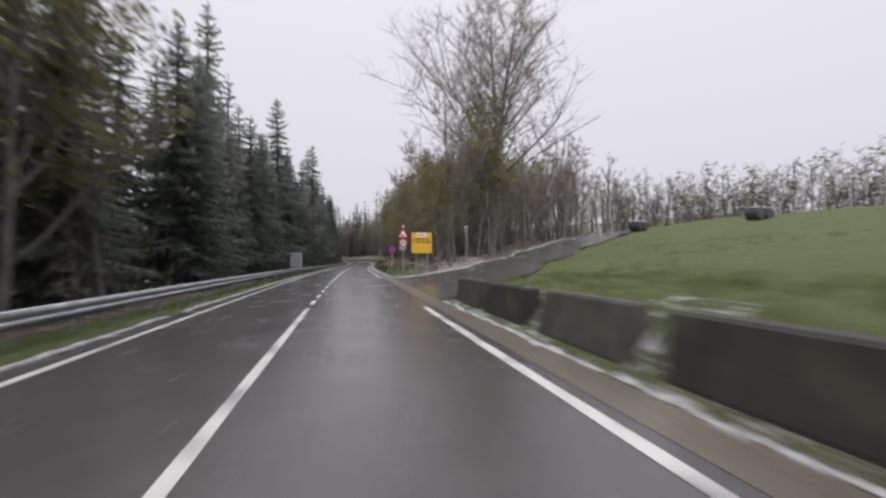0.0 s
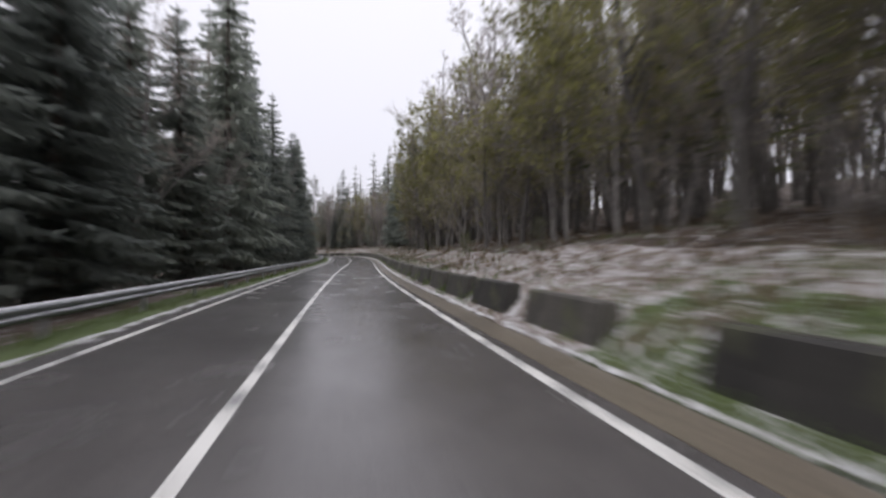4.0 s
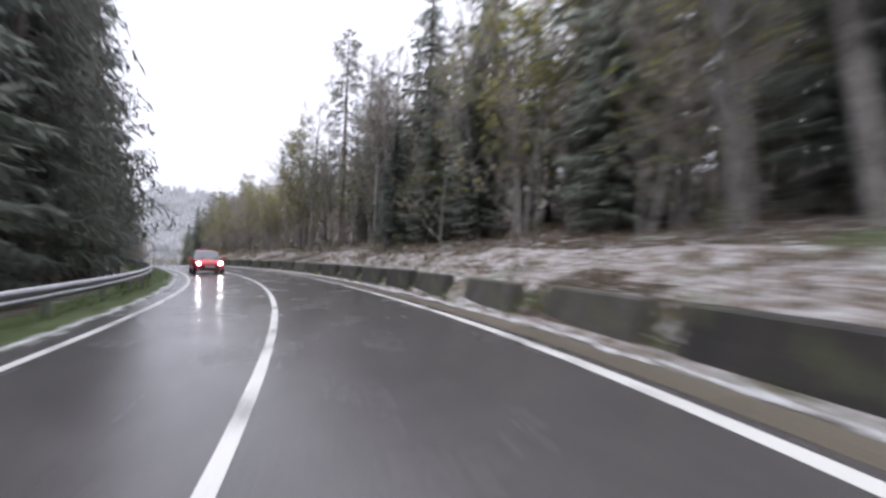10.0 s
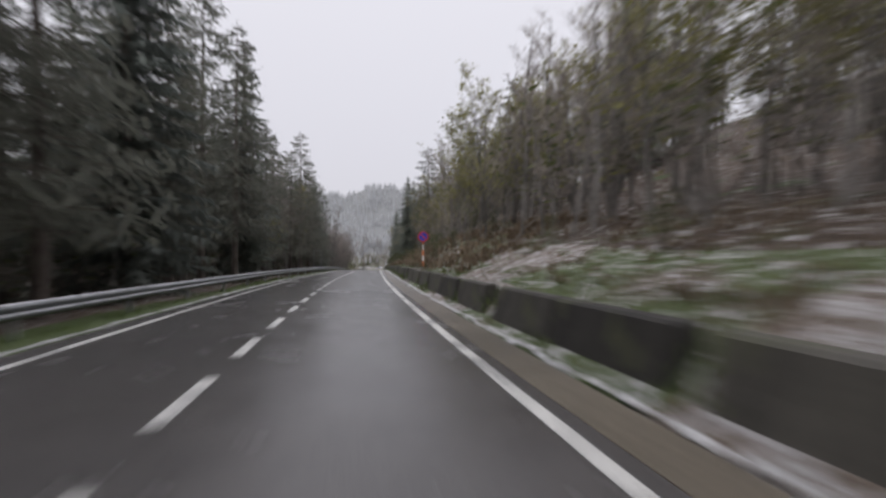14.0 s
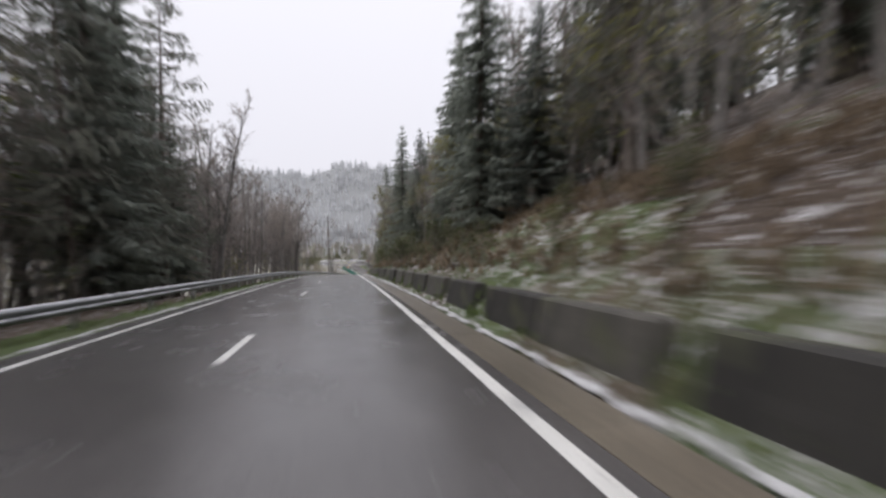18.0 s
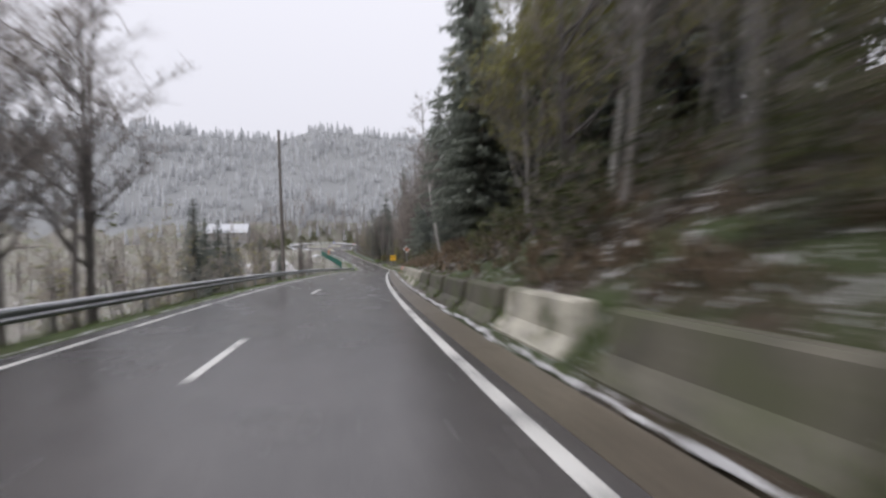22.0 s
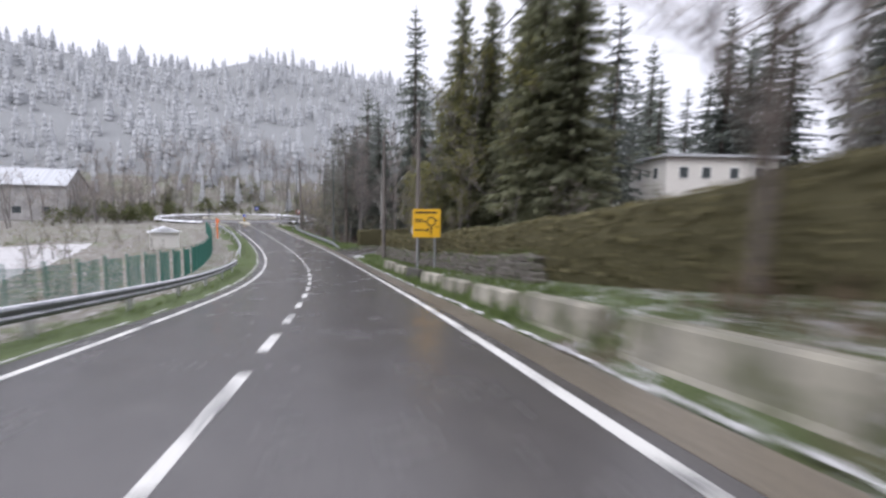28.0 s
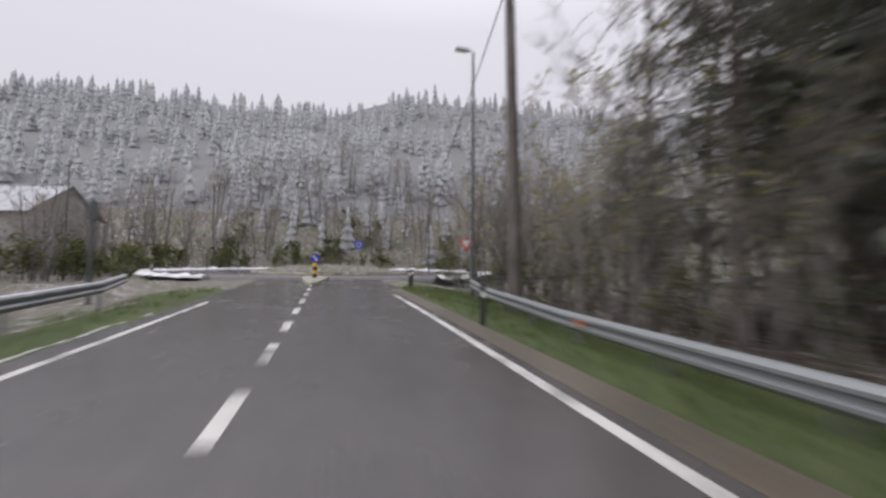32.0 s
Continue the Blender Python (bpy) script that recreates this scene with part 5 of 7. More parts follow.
scatter("larch_forest", lowl, belt(152, 168, 290, 120, -36, -11, .8, 1.15), [M["bark"], M["larch"]], "half-bare larch forest behind the guardrail", "forest")
high_brush = [tall_brush(i) for i in (41, 42, 43, 44)]
scatter("woodland_edge", high_brush, belt(180, 38, 116, 75, 9.5, 14, .7, 1.2) + belt(181, 40, 130, 85, 14, 30, .9, 1.5) + belt(182, 148, 240, 85, 10, 15, .7, 1.2) + belt(183, 160, 240, 45, 15, 30, .8, 1.4) + belt(192, 148, 186, 45, 10, 20, 1.0, 1.6) + belt(188, 84, 130, 60, 8.6, 13, .7, 1.15) + belt(190, 388, 427, 45, 8.6, 16, .5, .9) + belt(184, 240, 345, 60, 9.5, 15, .5, .9) + belt(185, 240, 345, 60, 15, 34, .8, 1.3) + belt(186, 484, 507, 65, 7.4, 16, .55, 1.0) + belt(187, 352, 384, 34, -17, -8, .4, .75),
        [M["grey_bark"], M["twig"], M["young_leaf"]], "dense twiggy edge of the woodland with first leaves", "undergrowth")
scatter("thicket", brush, belt(161, 34, 200, 140, 9, 15, .7, 1.5) + belt(171, 200, 240, 60, 9, 15, .7, 1.5) + belt(174, 160, 230, 60, 12, 22, .8, 1.5) + belt(168, 40, 230, 90, 14, 32, 1.2, 2.2) + belt(162, 236, 372, 150, 8.5, 16, .6, 1.3) + belt(163, -20, 290, 150, -12, -7, .6, 1.2) + belt(164, 284, 345, 60, -14, -6.5, .5, .9) + belt(172, 168, 300, 300, -28, -9, .9, 1.7) + belt(173, 236, 345, 80, 16, 42, 1.0, 1.8) + belt(165, 386, 432, 45, 7.5, 14, .5, 1.0) + belt(166, 470, 503, 95, 7.5, 15, .6, 1.3) + belt(167, 432, 456, 20, 9, 14, .5, .9) + belt(169, 345, 436, 110, -45, -8, .5, 1.1) + belt(170, 436, 500, 90, -24, -8.6, .35, .8) + belt(176, 436, 505, 40, -42, -20, .5, 1.0) + belt(175, 33, 64, 50, 7.6, 16, .7, 1.5) + belt(179, 84, 125, 45, 11, 22, 1.0, 2.0) + belt(193, 344, 380, 60, 15, 38, 1.2, 2.0),
        [M["grey_bark"], M["twig"], M["dull_leaf"]], "tangled undergrowth of thin stems at the wood's edge", "undergrowth", every=2)


RING_X, RING_Y, _ = P(521, 1)


def slope_spots(seed, n, u0, u1, v0, v1, k0, k1, sunk=0.0):
    r = random.Random(seed)
    a = radians(HILL_TURN)
    out = []
    while len(out) < n:
        u, v = r.uniform(u0, u1), r.uniform(v0, v1)
        x, y = HILL_X - math.sin(a) * u + math.cos(a) * v, HILL_Y + math.cos(a) * u + math.sin(a) * v
        s, d, i = nearest(x, y)
        if math.hypot(x - RING_X, y - RING_Y) < 16.5 or (abs(d) < 11 and s < 515) or (-44 < d < -5 and s < 538):
            continue
        k = r.uniform(k0, k1)
        out.append((x, y, terrain(x, y) - .5 - sunk * 18.5 * k, r.uniform(0, 6.28), k, r.uniform(.9, 1.2)))
    return out


def ring_spots(seed, n, r0, r1, k0, k1):
    """Spots round the far side of the roundabout."""
    r = random.Random(seed)
    out = []
    for _ in range(n):
        a, q = psi(521) + radians(r.uniform(-115, 110)), r.uniform(r0, r1)
        x, y = RING_X - math.sin(a) * q, RING_Y + math.cos(a) * q
        out.append((x, y, terrain(x, y) - .15, r.uniform(0, 6.28), r.uniform(k0, k1), r.uniform(.9, 1.2)))
    return out


def bush(seed):
    t, c, l = bare_shapes(seed, 3.0, .55, 6, leaves=200, low=.03, twigs=3, leaf=.2, wide=2.4, light=True)
    return arrays([(t, 0), (c, 1), (l, 2)])


bushes = [bush(i) for i in (31, 32, 33)]
scatter("roundabout_bushes", bushes, ring_spots(74, 75, 15.2, 20.5, .5, .9) + ring_spots(75, 60, 20, 30, .7, 1.3), [M["grey_bark"], M["twig"], M["dull_leaf"]], "dark bushes beyond the roundabout", "undergrowth")
# the crowns' pale flat grey paints in the haze over the far slope
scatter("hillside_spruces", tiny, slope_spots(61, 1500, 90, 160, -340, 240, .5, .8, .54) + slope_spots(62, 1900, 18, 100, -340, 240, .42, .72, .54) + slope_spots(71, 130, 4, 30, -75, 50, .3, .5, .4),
        [M["bark"], M["needle_hazed"]], "far hillside of spruces coloured grey as if in haze", "forest", True)
scatter("hillside_woodland", lowb, slope_spots(63, 60, -40, 10, -130, 90, .35, .7) + ring_spots(73, 190, 20, 44, .45, .8), [M["grey_bark"], M["twig"]], "leafless woodland at the foot of the far hillside", "forest")
def meadow_row(seed, n, k0, k1):
    r = random.Random(seed)
    out = []
    for i in range(n):
        t = r.random()
        s, d = 84 - 60 * t + r.uniform(-3, 3), 48 + 40 * t + r.uniform(-3, 10)
        x, y, z = P(s, d)
        out.append((x, y, terrain(x, y) - .3, r.uniform(0, 6), r.uniform(k0, k1), 1.0))
    return out


scatter("meadow_hedgerow", brush, meadow_row(66, 120, 1.3, 2.6), [M["grey_bark"], M["twig"], M["dull_leaf"]], "bushy hedgerow along the far side of the meadow", "undergrowth")
scatter("slope_brush", brush, slope_spots(68, 50, -45, 8, -90, 70, .6, 1.4) + ring_spots(72, 60, 19, 30, .7, 1.2), [M["grey_bark"], M["twig"], M["dull_leaf"]], "low brush at the foot of the far hillside", "undergrowth")
scatter("meadow_edge_trees", high_brush, meadow_row(65, 105, .8, 1.45), [M["grey_bark"], M["twig"], M["dull_leaf"]], "row of bare trees beyond the meadow", "forest")
scatter("valley_trees", lowb + lowb + lowb + lows, belt(66, 350, 470, 110, -80, -20, .35, .65) + belt(67, 380, 440, 30, -20, -10, .3, .5), [M["grey_bark"], M["twig"]], "small bare trees down in the valley", "forest")


def tuft(seed, n, hgt, lean, wid):
    r = random.Random(seed)
    sh = Shape()
    for _ in range(n):
        p = Vector((r.uniform(-.2, .2), r.uniform(-.2, .2), -.03))
        d = rnd_dir(r, 0)
        w = Vector((-d.y, d.x, 0)) * wid
        h = hgt * r.uniform(.5, 1.2)
        mid, top = p + Vector((0, 0, h * .6)) + d * h * lean * .3, p + Vector((0, 0, h * .9)) + d * h * lean
        sh.quad(p - w, p + w, mid + w * .7, mid - w * .7)
        sh.quad(mid - w * .7, mid + w * .7, top)
    return arrays([(sh, 0)])


def sprinkle(seed, s0, s1, n, d0, d1, k0=.7, k1=1.4):
    r = random.Random(seed)
    out = []
    for _ in range(n):
        s, d = r.uniform(s0, s1), r.uniform(d0, d1)
        x, y, z = on_ground(s, d)
        out.append((x, y, z, r.uniform(0, 6.28), r.uniform(k0, k1), r.uniform(.7, 1.2)))
    return out


grass_t, fern_t = [tuft(i, 5, .18, .5, .011) for i in (1, 2, 3)], [tuft(i, 6, .36, 1.1, .03) for i in (4, 5, 6)]
scatter("verge_grass", grass_t, sprinkle(71, -8, 500, 4200, -5.2, -3.55) + sprinkle(72, -5, 12, 900, 5.2, 10) + sprinkle(73, 33, 64, 1100, 4.3, 7.5) + sprinkle(81, 64, 230, 900, 5.3, 9) + sprinkle(74, 464, 500, 1700, 4.2, 7) + sprinkle(84, 464, 476, 700, 5, 9) + sprinkle(75, 428, 458, 2200, 4.2, 6)
        + sprinkle(78, 13, 33, 500, 9, 22), [M["grass"]], "fresh green grass of the verges", "grass")
scatter("bank_bracken", fern_t, sprinkle(76, 36, 230, 2200, 5.6, 12, .4, 1.1) + sprinkle(77, 225, 426, 5200, 5.5, 11.5, .6, 1.7), [M["dry_leaf"]], "dry brown bracken and brambles on the bank", "undergrowth")
gap_r = random.Random(17)
gap_spots = []
for s, gap in GAPS:
    for _ in range(int(10 + 22 * gap)):
        q, d = s + gap_r.uniform(-.12, gap + .12), gap_r.uniform(4.5, 5.3)
        x, y, z = on_ground(q, d)
        gap_spots.append((x, y, z, gap_r.uniform(0, 6.28), gap_r.uniform(.8, 1.9), gap_r.uniform(.8, 1.3)))
for _ in range(260):
    q = gap_r.uniform(431, 456)
    x, y, z = P(q, gap_r.uniform(5.8, 6.2), prof(q, 5.9) + gap_r.uniform(.2, .85))
    gap_spots.append((x, y, z, gap_r.uniform(0, 6.28), gap_r.uniform(.7, 1.5), gap_r.uniform(.6, 1.0)))
scatter("gap_grass", grass_t, gap_spots, [M["grass"]], "tufts of mossy grass growing in the gaps of the wall", "grass")
scatter("wall_weeds", grass_t, sprinkle(79, 66, 450, 1500, 5.15, 6.2, .8, 1.8) + sprinkle(80, 66, 450, 500, 4.3, 4.7, .6, 1.3), [M["dull_leaf"]], "weeds and moss between the wall blocks", "undergrowth")


# ---- signs ----
def text_mesh(txt, size):
    cu = bpy.data.curves.new("text", "FONT")
    cu.body, cu.size, cu.align_x, cu.align_y, cu.extrude, cu.offset = txt, size, "CENTER", "CENTER", 0.003, size * 0.02
    ob = bpy.data.objects.new("text", cu)
    scene.collection.objects.link(ob)
    bpy.context.view_layer.update()
    me = bpy.data.meshes.new_from_object(ob.evaluated_get(bpy.context.evaluated_depsgraph_get()))
    bpy.data.objects.remove(ob)
    bpy.data.curves.remove(cu)
    return me


def plate(name, outline, y0, y1, mat, parent, label=""):
    sh = Shape()
    sh.prism(outline, y0, y1)
    return part(name, sh, mat, parent, label)


def ring_plate(name, r1, r0, cz, y0, y1, mat, parent, n=40):
    sh = Shape()
    for y in (y0, y1):
        sh.v += [(x, y, z) for x, z in circle(r1, n, 0, cz)] + [(x, y, z) for x, z in circle(r0, n, 0, cz)]
    for i in range(n):
        j = (i + 1) % n
        sh.f += [(i, j, n + j, n + i), (2 * n + i, 3 * n + i, 3 * n + j, 2 * n + j), (i, 2 * n + i, 2 * n + j, j), (n + i, n + j, 3 * n + j, 3 * n + i)]
        sh.m += [0] * 4
    return part(name, sh, mat, parent)


def post_part(parent, x, top, r=0.038, mat=None, label=""):
    sh = Shape()
    sh.tube([(x, 0.05, -0.5), (x, 0.05, top)], [r, r], 10)
    return part("post", sh, mat or M["steel"], parent, label, smooth=False)


def banded_post(parent, top):
    n = 6
    for i in range(n):
        sh = Shape()
        z0 = -0.4 if i == 0 else top * i / n
        sh.tube([(0, 0.05, z0), (0, 0.05, top * (i + 1) / n)], [0.042, 0.042], 10)
        part("post_band", sh, M["orange"] if i % 2 == 0 else M["white"], parent, "orange band" if i % 2 == 0 else "white band")


def bar(parent, x0, x1, z0, z1, mat, y=-0.024, name="lettering_bar"):
    sh = Shape()
    sh.prism([(x0, z0), (x1, z0), (x1, z1), (x0, z1)], y - 0.004, y)
    return part(name, sh, mat, parent)


def clamps(parent, z, x=0.0):
    sh = Shape()
    sh.box(x - 0.06, x + 0.06, 0.0, 0.10, z - 0.02, z + 0.02, 0.004)
    part("clamp", sh, M["steel"], parent)


def box_plate(name, x0, x1, z0, z1, mat, parent, label="", r=0.05):
    pts = []
    for cx, cz, a in ((x1 - r, z1 - r, 0), (x0 + r, z1 - r, 90), (x0 + r, z0 + r, 180), (x1 - r, z0 + r, 270)):
        pts += [(cx + r * math.cos(radians(a + q)), cz + r * math.sin(radians(a + q))) for q in (0, 30, 60, 90)]
    return plate(name, pts, -0.02, 0.0, mat, parent, label)


# detour boards: yellow sheet on two posts
g0 = prof(29.7, 5.95)
det = thing("detour_sign", "square yellow detour sign with a white strip on two posts", "road sign", place(29.7, 5.95, turn=-2))
zc = 2.5 - g0
box_plate("panel", -0.70, 0.70, zc - 0.72, zc + 0.72, M["yellow"], det)
box_plate("back_sheet", -0.705, 0.705, zc - 0.725, zc + 0.725, M["sign_back"], det).location.y = 0.024
post_part(det, -0.40, zc + 0.6), post_part(det, 0.40, zc + 0.6)
bar(det, -0.36, 0.34, zc + 0.40, zc + 0.66, M["white"], -0.021, "white_strip")
bar(det, -0.20, 0.26, zc + 0.50, zc + 0.55, M["black"], -0.026), bar(det, -0.32, -0.24, zc + 0.45, zc + 0.56, M["red"], -0.026)
for i, (a, b) in enumerate(((-.60, -.46), (-.36, -.12), (-.06, .16), (.28, .44), (.50, .60))):
    bar(det, a, b, zc + 0.18, zc + 0.30, M["black"])
for a, b in ((-.60, -.50), (-.36, -.20), (-.10, .06), (.14, .28), (.34, .58)):
    bar(det, a, b, zc - 0.02, zc + 0.10, M["black"])
for x in (-.4, .4):
    clamps(det, zc + .4, x), clamps(det, zc - .4, x)

g0 = prof(36.0, 5.35)
st = thing("speed_limit_sign", "steep hill triangle over a round 50 speed limit on one post", "road sign", place(36.0, 5.35, turn=-3))
zc = 2.77 - g0
post_part(st, 0.0, zc + 1.35)
plate("disc", circle(0.33, 40, 0, zc), -0.018, 0.0, M["white"], st)
ring_plate("red_ring", 0.325, 0.245, zc, -0.024, -0.0185, M["red"], st)
num = new("numeral", text_mesh("50", 0.40))
num.data.materials.append(M["black"])
num.parent = st
num.matrix_basis = pose(0, -0.021, zc, 90, 0, 0)
tz = zc + 0.42
plate("triangle", [(-.42, tz), (.42, tz), (.42, tz + .03), (.03, tz + .74), (-.03, tz + .74), (-.42, tz + .03)], -0.018, 0.0, M["red"], st)
plate("triangle_field", [(-.30, tz + .08), (.30, tz + .08), (0, tz + .60)], -0.022, -0.0185, M["white"], st)
plate("slope_symbol", [(-.20, tz + .11), (.19, tz + .11), (-.13, tz + .30)], -0.026, -0.0225, M["black"], st)
plate("warning_lamp", circle(0.10, 20, 0, tz + .95), -0.06, 0.02, M["lamp_cover"], st, "small round pale yellow warning lamp")
clamps(st, zc), clamps(st, tz + .3)

g0 = prof(43.2, 6.1)
bk = thing("round_sign", "back of a round grey metal sign on a post", "road sign", place(43.2, 6.1, turn=8))
zc = 2.63 - g0
post_part(bk, 0, zc + .2)
plate("disc", circle(0.34, 40, 0, zc), 0.08, 0.10, M["sign_back"], bk), ring_plate("rim", 0.35, 0.33, zc, 0.06, 0.105, M["sign_back"], bk), clamps(bk, zc)


def no_parking(s, d, h, turn):
    ob = thing("no_parking_sign", "round blue no-parking sign with red edge on a banded post", "road sign", place(s, d, turn=turn), group="no-parking signs")
    z = h - prof(s, d)
    banded_post(ob, z + 0.2)
    plate("disc", circle(0.34, 40, 0, z), -0.018, 0.0, M["blue"], ob)
    ring_plate("red_ring", 0.345, 0.27, z, -0.024, -0.0185, M["red"], ob)
    c = math.sqrt(0.5)
    plate("red_slash", [(x * c - y * c, z + x * c + y * c) for x, y in ((.035, -.28), (.035, .28), (-.035, .28), (-.035, -.28))], -0.024, -0.0185, M["red"], ob)
    clamps(ob, z)
    sb = plate("sign_backing", circle(0.335, 32, 0, z), 0.002, 0.012, M["sign_back"], ob)
    return ob


no_parking(48.9, 5.45, 2.55, -4)
no_parking(236.9, 5.6, 2.8, -4)

# giveway sign seen from behind at the side road
gw = thing("giveway_sign", "grey back of a triangular sign at the side road", "road sign", place(35, 10.6, turn=50))
post_part(gw, 0, 3.0), plate("triangle", [(0, 2.35), (.45, 3.12), (-.45, 3.12)], 0.08, 0.10, M["sign_back"], gw), clamps(gw, 2.8)

# big board at the left, seen from behind
bd = thing("direction_board", "tall grey back of a direction board on two posts", "road sign", place(52.6, -5.4, turn=6))
for z0, z1 in ((0.75, 1.32), (1.34, 1.9), (1.92, 2.5)):
    sh = Shape()
    sh.box(-0.68, 0.68, 0.0, 0.03, z0, z1, 0.008)
    part("panel", sh, M["sign_back"], bd)
post_part(bd, -0.45, 2.5), post_part(bd, 0.45, 2.5)
for z in (1.0, 1.62, 2.2):
    sh = Shape()
    sh.box(-0.66, 0.66, -0.045, -0.002, z - 0.02, z + 0.02, 0.005)
    part("crossbar", sh, M["steel"], bd)

# ladder-like steel stand at the left
lt = thing("sign_frame", "empty grey steel ladder frame beyond the guardrail", "sign frame", place(273.8, -5.9, turn=4))
for x in (-0.5, 0.5):
    sh = Shape()
    sh.tube([(x, 0, -.4), (x, 0, 3.3)], [.05, .05], 8)
    part("upright", sh, M["steel"], lt)
for z in (.9, 1.7, 2.5, 3.2):
    sh = Shape()
    sh.box(-.5, .5, -.02, .02, z - .03, z + .03, .005)
    part("rung", sh, M["steel"], lt)

g0 = prof(388.85, 5.57)
di = thing("priority_sign", "white diamond sign with orange centre and black bar", "road sign", place(388.85, 5.57, turn=-3))
zc = 3.0 - g0
post_part(di, 0, zc + .2, .045)
q = 0.47
plate("diamond", [(0, zc - q), (q, zc), (0, zc + q), (-q, zc)], -0.018, 0.0, M["white"], di)
plate("centre", [(0, zc - .29), (.29, zc), (0, zc + .29), (-.29, zc)], -0.022, -0.0185, M["orange"], di)
plate("black_bar", [(-.32, zc - .18), (-.24, zc - .26), (.32, zc + .18), (.24, zc + .26)], -0.026, -0.0225, M["black"], di)
clamps(di, zc)

g0 = prof(441.1, 5.4)
d2 = thing("roundabout_sign", "square yellow roundabout diversion sign on two posts", "road sign", place(441.1, 5.4, turn=-2))
zc = 2.7 - g0
box_plate("panel", -.68, .68, zc - .68, zc + .68, M["yellow"], d2)
box_plate("back_sheet", -.685, .685, zc - .685, zc + .685, M["sign_back"], d2).location.y = 0.024
post_part(d2, -.42, zc + .6, .05), post_part(d2, .42, zc + .6, .05)
rg = Shape()
for i in range(24):
    a, b = 2 * math.pi * i / 24, 2 * math.pi * (i + 1) / 24
    rg.quad(*[(.22 + r * math.cos(t), -0.024, zc + .08 + r * math.sin(t)) for r, t in ((.17, a), (.23, a), (.23, b), (.17, b))])
part("ring_symbol", rg, M["black"], d2)
bar(d2, .20, .26, zc - .60, zc - .14, M["black"], name="arm_symbol"), bar(d2, -.58, -.02, zc + .05, zc + .11, M["black"], name="arm_symbol")
bar(d2, .44, .58, zc + .10, zc + .15, M["black"], name="arm_symbol"), bar(d2, -.58, -.2, zc + .15, zc + .20, M["black"])
bar(d2, -.58, .52, zc + .47, zc + .56, M["black"]), bar(d2, -.58, -.12, zc - .36, zc - .29, M["black"]), bar(d2, .40, .60, zc - .20, zc - .15, M["black"])
plate("arrow_symbol", [(-.12, zc - .36), (.10, zc - .20), (.16, zc - .26), (.02, zc - .40)], -0.026, -0.0225, M["black"], d2)


# ---- poles, lamps and wires ----
def wood_pole(s, d, top, r, lean=0.0, label="tall weathered wooden utility pole", fittings=True):
    ob = thing("utility_pole", label, "utility pole", place(s, d), group="utility poles")
    base = prof(s, d)
    sh = Shape()
    h = top - base
    sh.tube([(lean * h * t, 0, h * t - (.6 if t == 0 else 0)) for t in (0, .25, .5, .75, 1)], [r * (1 - .35 * t) for t in (0, .25, .5, .75, 1)], 14)
    part("shaft", sh, M["pole"], ob, smooth=False)
    cp = Shape()
    cp.tube([(lean * h, 0, h), (lean * h, 0, h + .05)], [r * .7, r * .4], 12)
    part("cap", cp, M["dark_metal"], ob)
    if fittings:
        br = Shape()
        br.box(lean * h - .05, lean * h + .35, -.04, .04, h - .45, h - .37, .008)
        part("bracket", br, M["dark_metal"], ob)
        for x in (.1, .28):
            ins = Shape()
            ins.tube([(lean * h + x, 0, h - .37), (lean * h + x, 0, h - .30), (lean * h + x, 0, h - .24)], [.03, .045, .02], 10)
            part("insulator", ins, M["white"], ob, "small white insulator")
    return ob


wood_pole(377.3, -7.3, 14.45, .20, -.012, "tall leaning dark wooden pole behind the guardrail", False)
wood_pole(490.4, 6.0, 10.8, .20, -.02)
wood_pole(452.6, 5.6, 9.3, .15)
wood_pole(444.8, 5.9, 9.0, .14)


def street_lamp(s, d, top, arm, label="slim grey steel street lamp", turn=0.0):
    ob = thing("street_lamp", label, "street lamp", place(s, d, turn=turn), group="street lamps")
    h = top - prof(s, d)
    sh = Shape()
    sh.tube([(0, 0, -.5), (0, 0, h * .25), (0, 0, h * .26), (0, 0, h)], [.10, .095, .075, .055], 12)
    part("column", sh, M["dark_metal"], ob)
    hd = Shape()
    hd.tube([(0, 0, h - .02), (arm * .3, 0, h + .06), (arm, 0, h + .08)], [.045, .04, .04], 8)
    part("arm", hd, M["dark_metal"], ob)
    lm = Shape()
    sg = 1 if arm > 0 else -1
    lm.box(min(arm, arm + sg * .6), max(arm, arm + sg * .6), -.13, .13, h + .03, h + .15, .03)
    head = part("lamp_head", lm, M["sign_back"], ob)
    gl = Shape()
    gl.box(arm + sg * .3 - .22, arm + sg * .3 + .22, -.10, .10, h + .012, h + .027, .004)
    part("lens", gl, M["lens_dark"], head)
    return ob


street_lamp(470.3, 5.15, 9.8, -.25)
street_lamp(497.0, 6.95, 10.8, -.25)
street_lamp(530, 12, 9.5, -.3)
street_lamp(520, -20, 8.8, .3, "far slim street lamp near the barn")


def wire(a, b, sag, label="thin overhead cable between the poles"):
    sh = Shape()
    pts = [tuple(Vector(a).lerp(Vector(b), t / 12) - Vector((0, 0, sag * 4 * (t / 12) * (1 - t / 12)))) for t in range(13)]
    sh.tube(pts, [.022] * 13, 5)
    return tagged(part("overhead_cable", sh, M["car_black"]), label, "cable", "cables between the poles")


wire(P(490.4, 6.0, 10.4), P(452.6, 5.7, 8.95), 1.0), wire(P(490.4, 6.2, 10.4), P(452.6, 5.9, 8.85), 1.15)
wire(P(452.6, 5.7, 8.95), P(420, 9.0, 10.5), .8)
wire(P(490.4, 6.0, 10.4), P(530, 12, 9.2), .8)


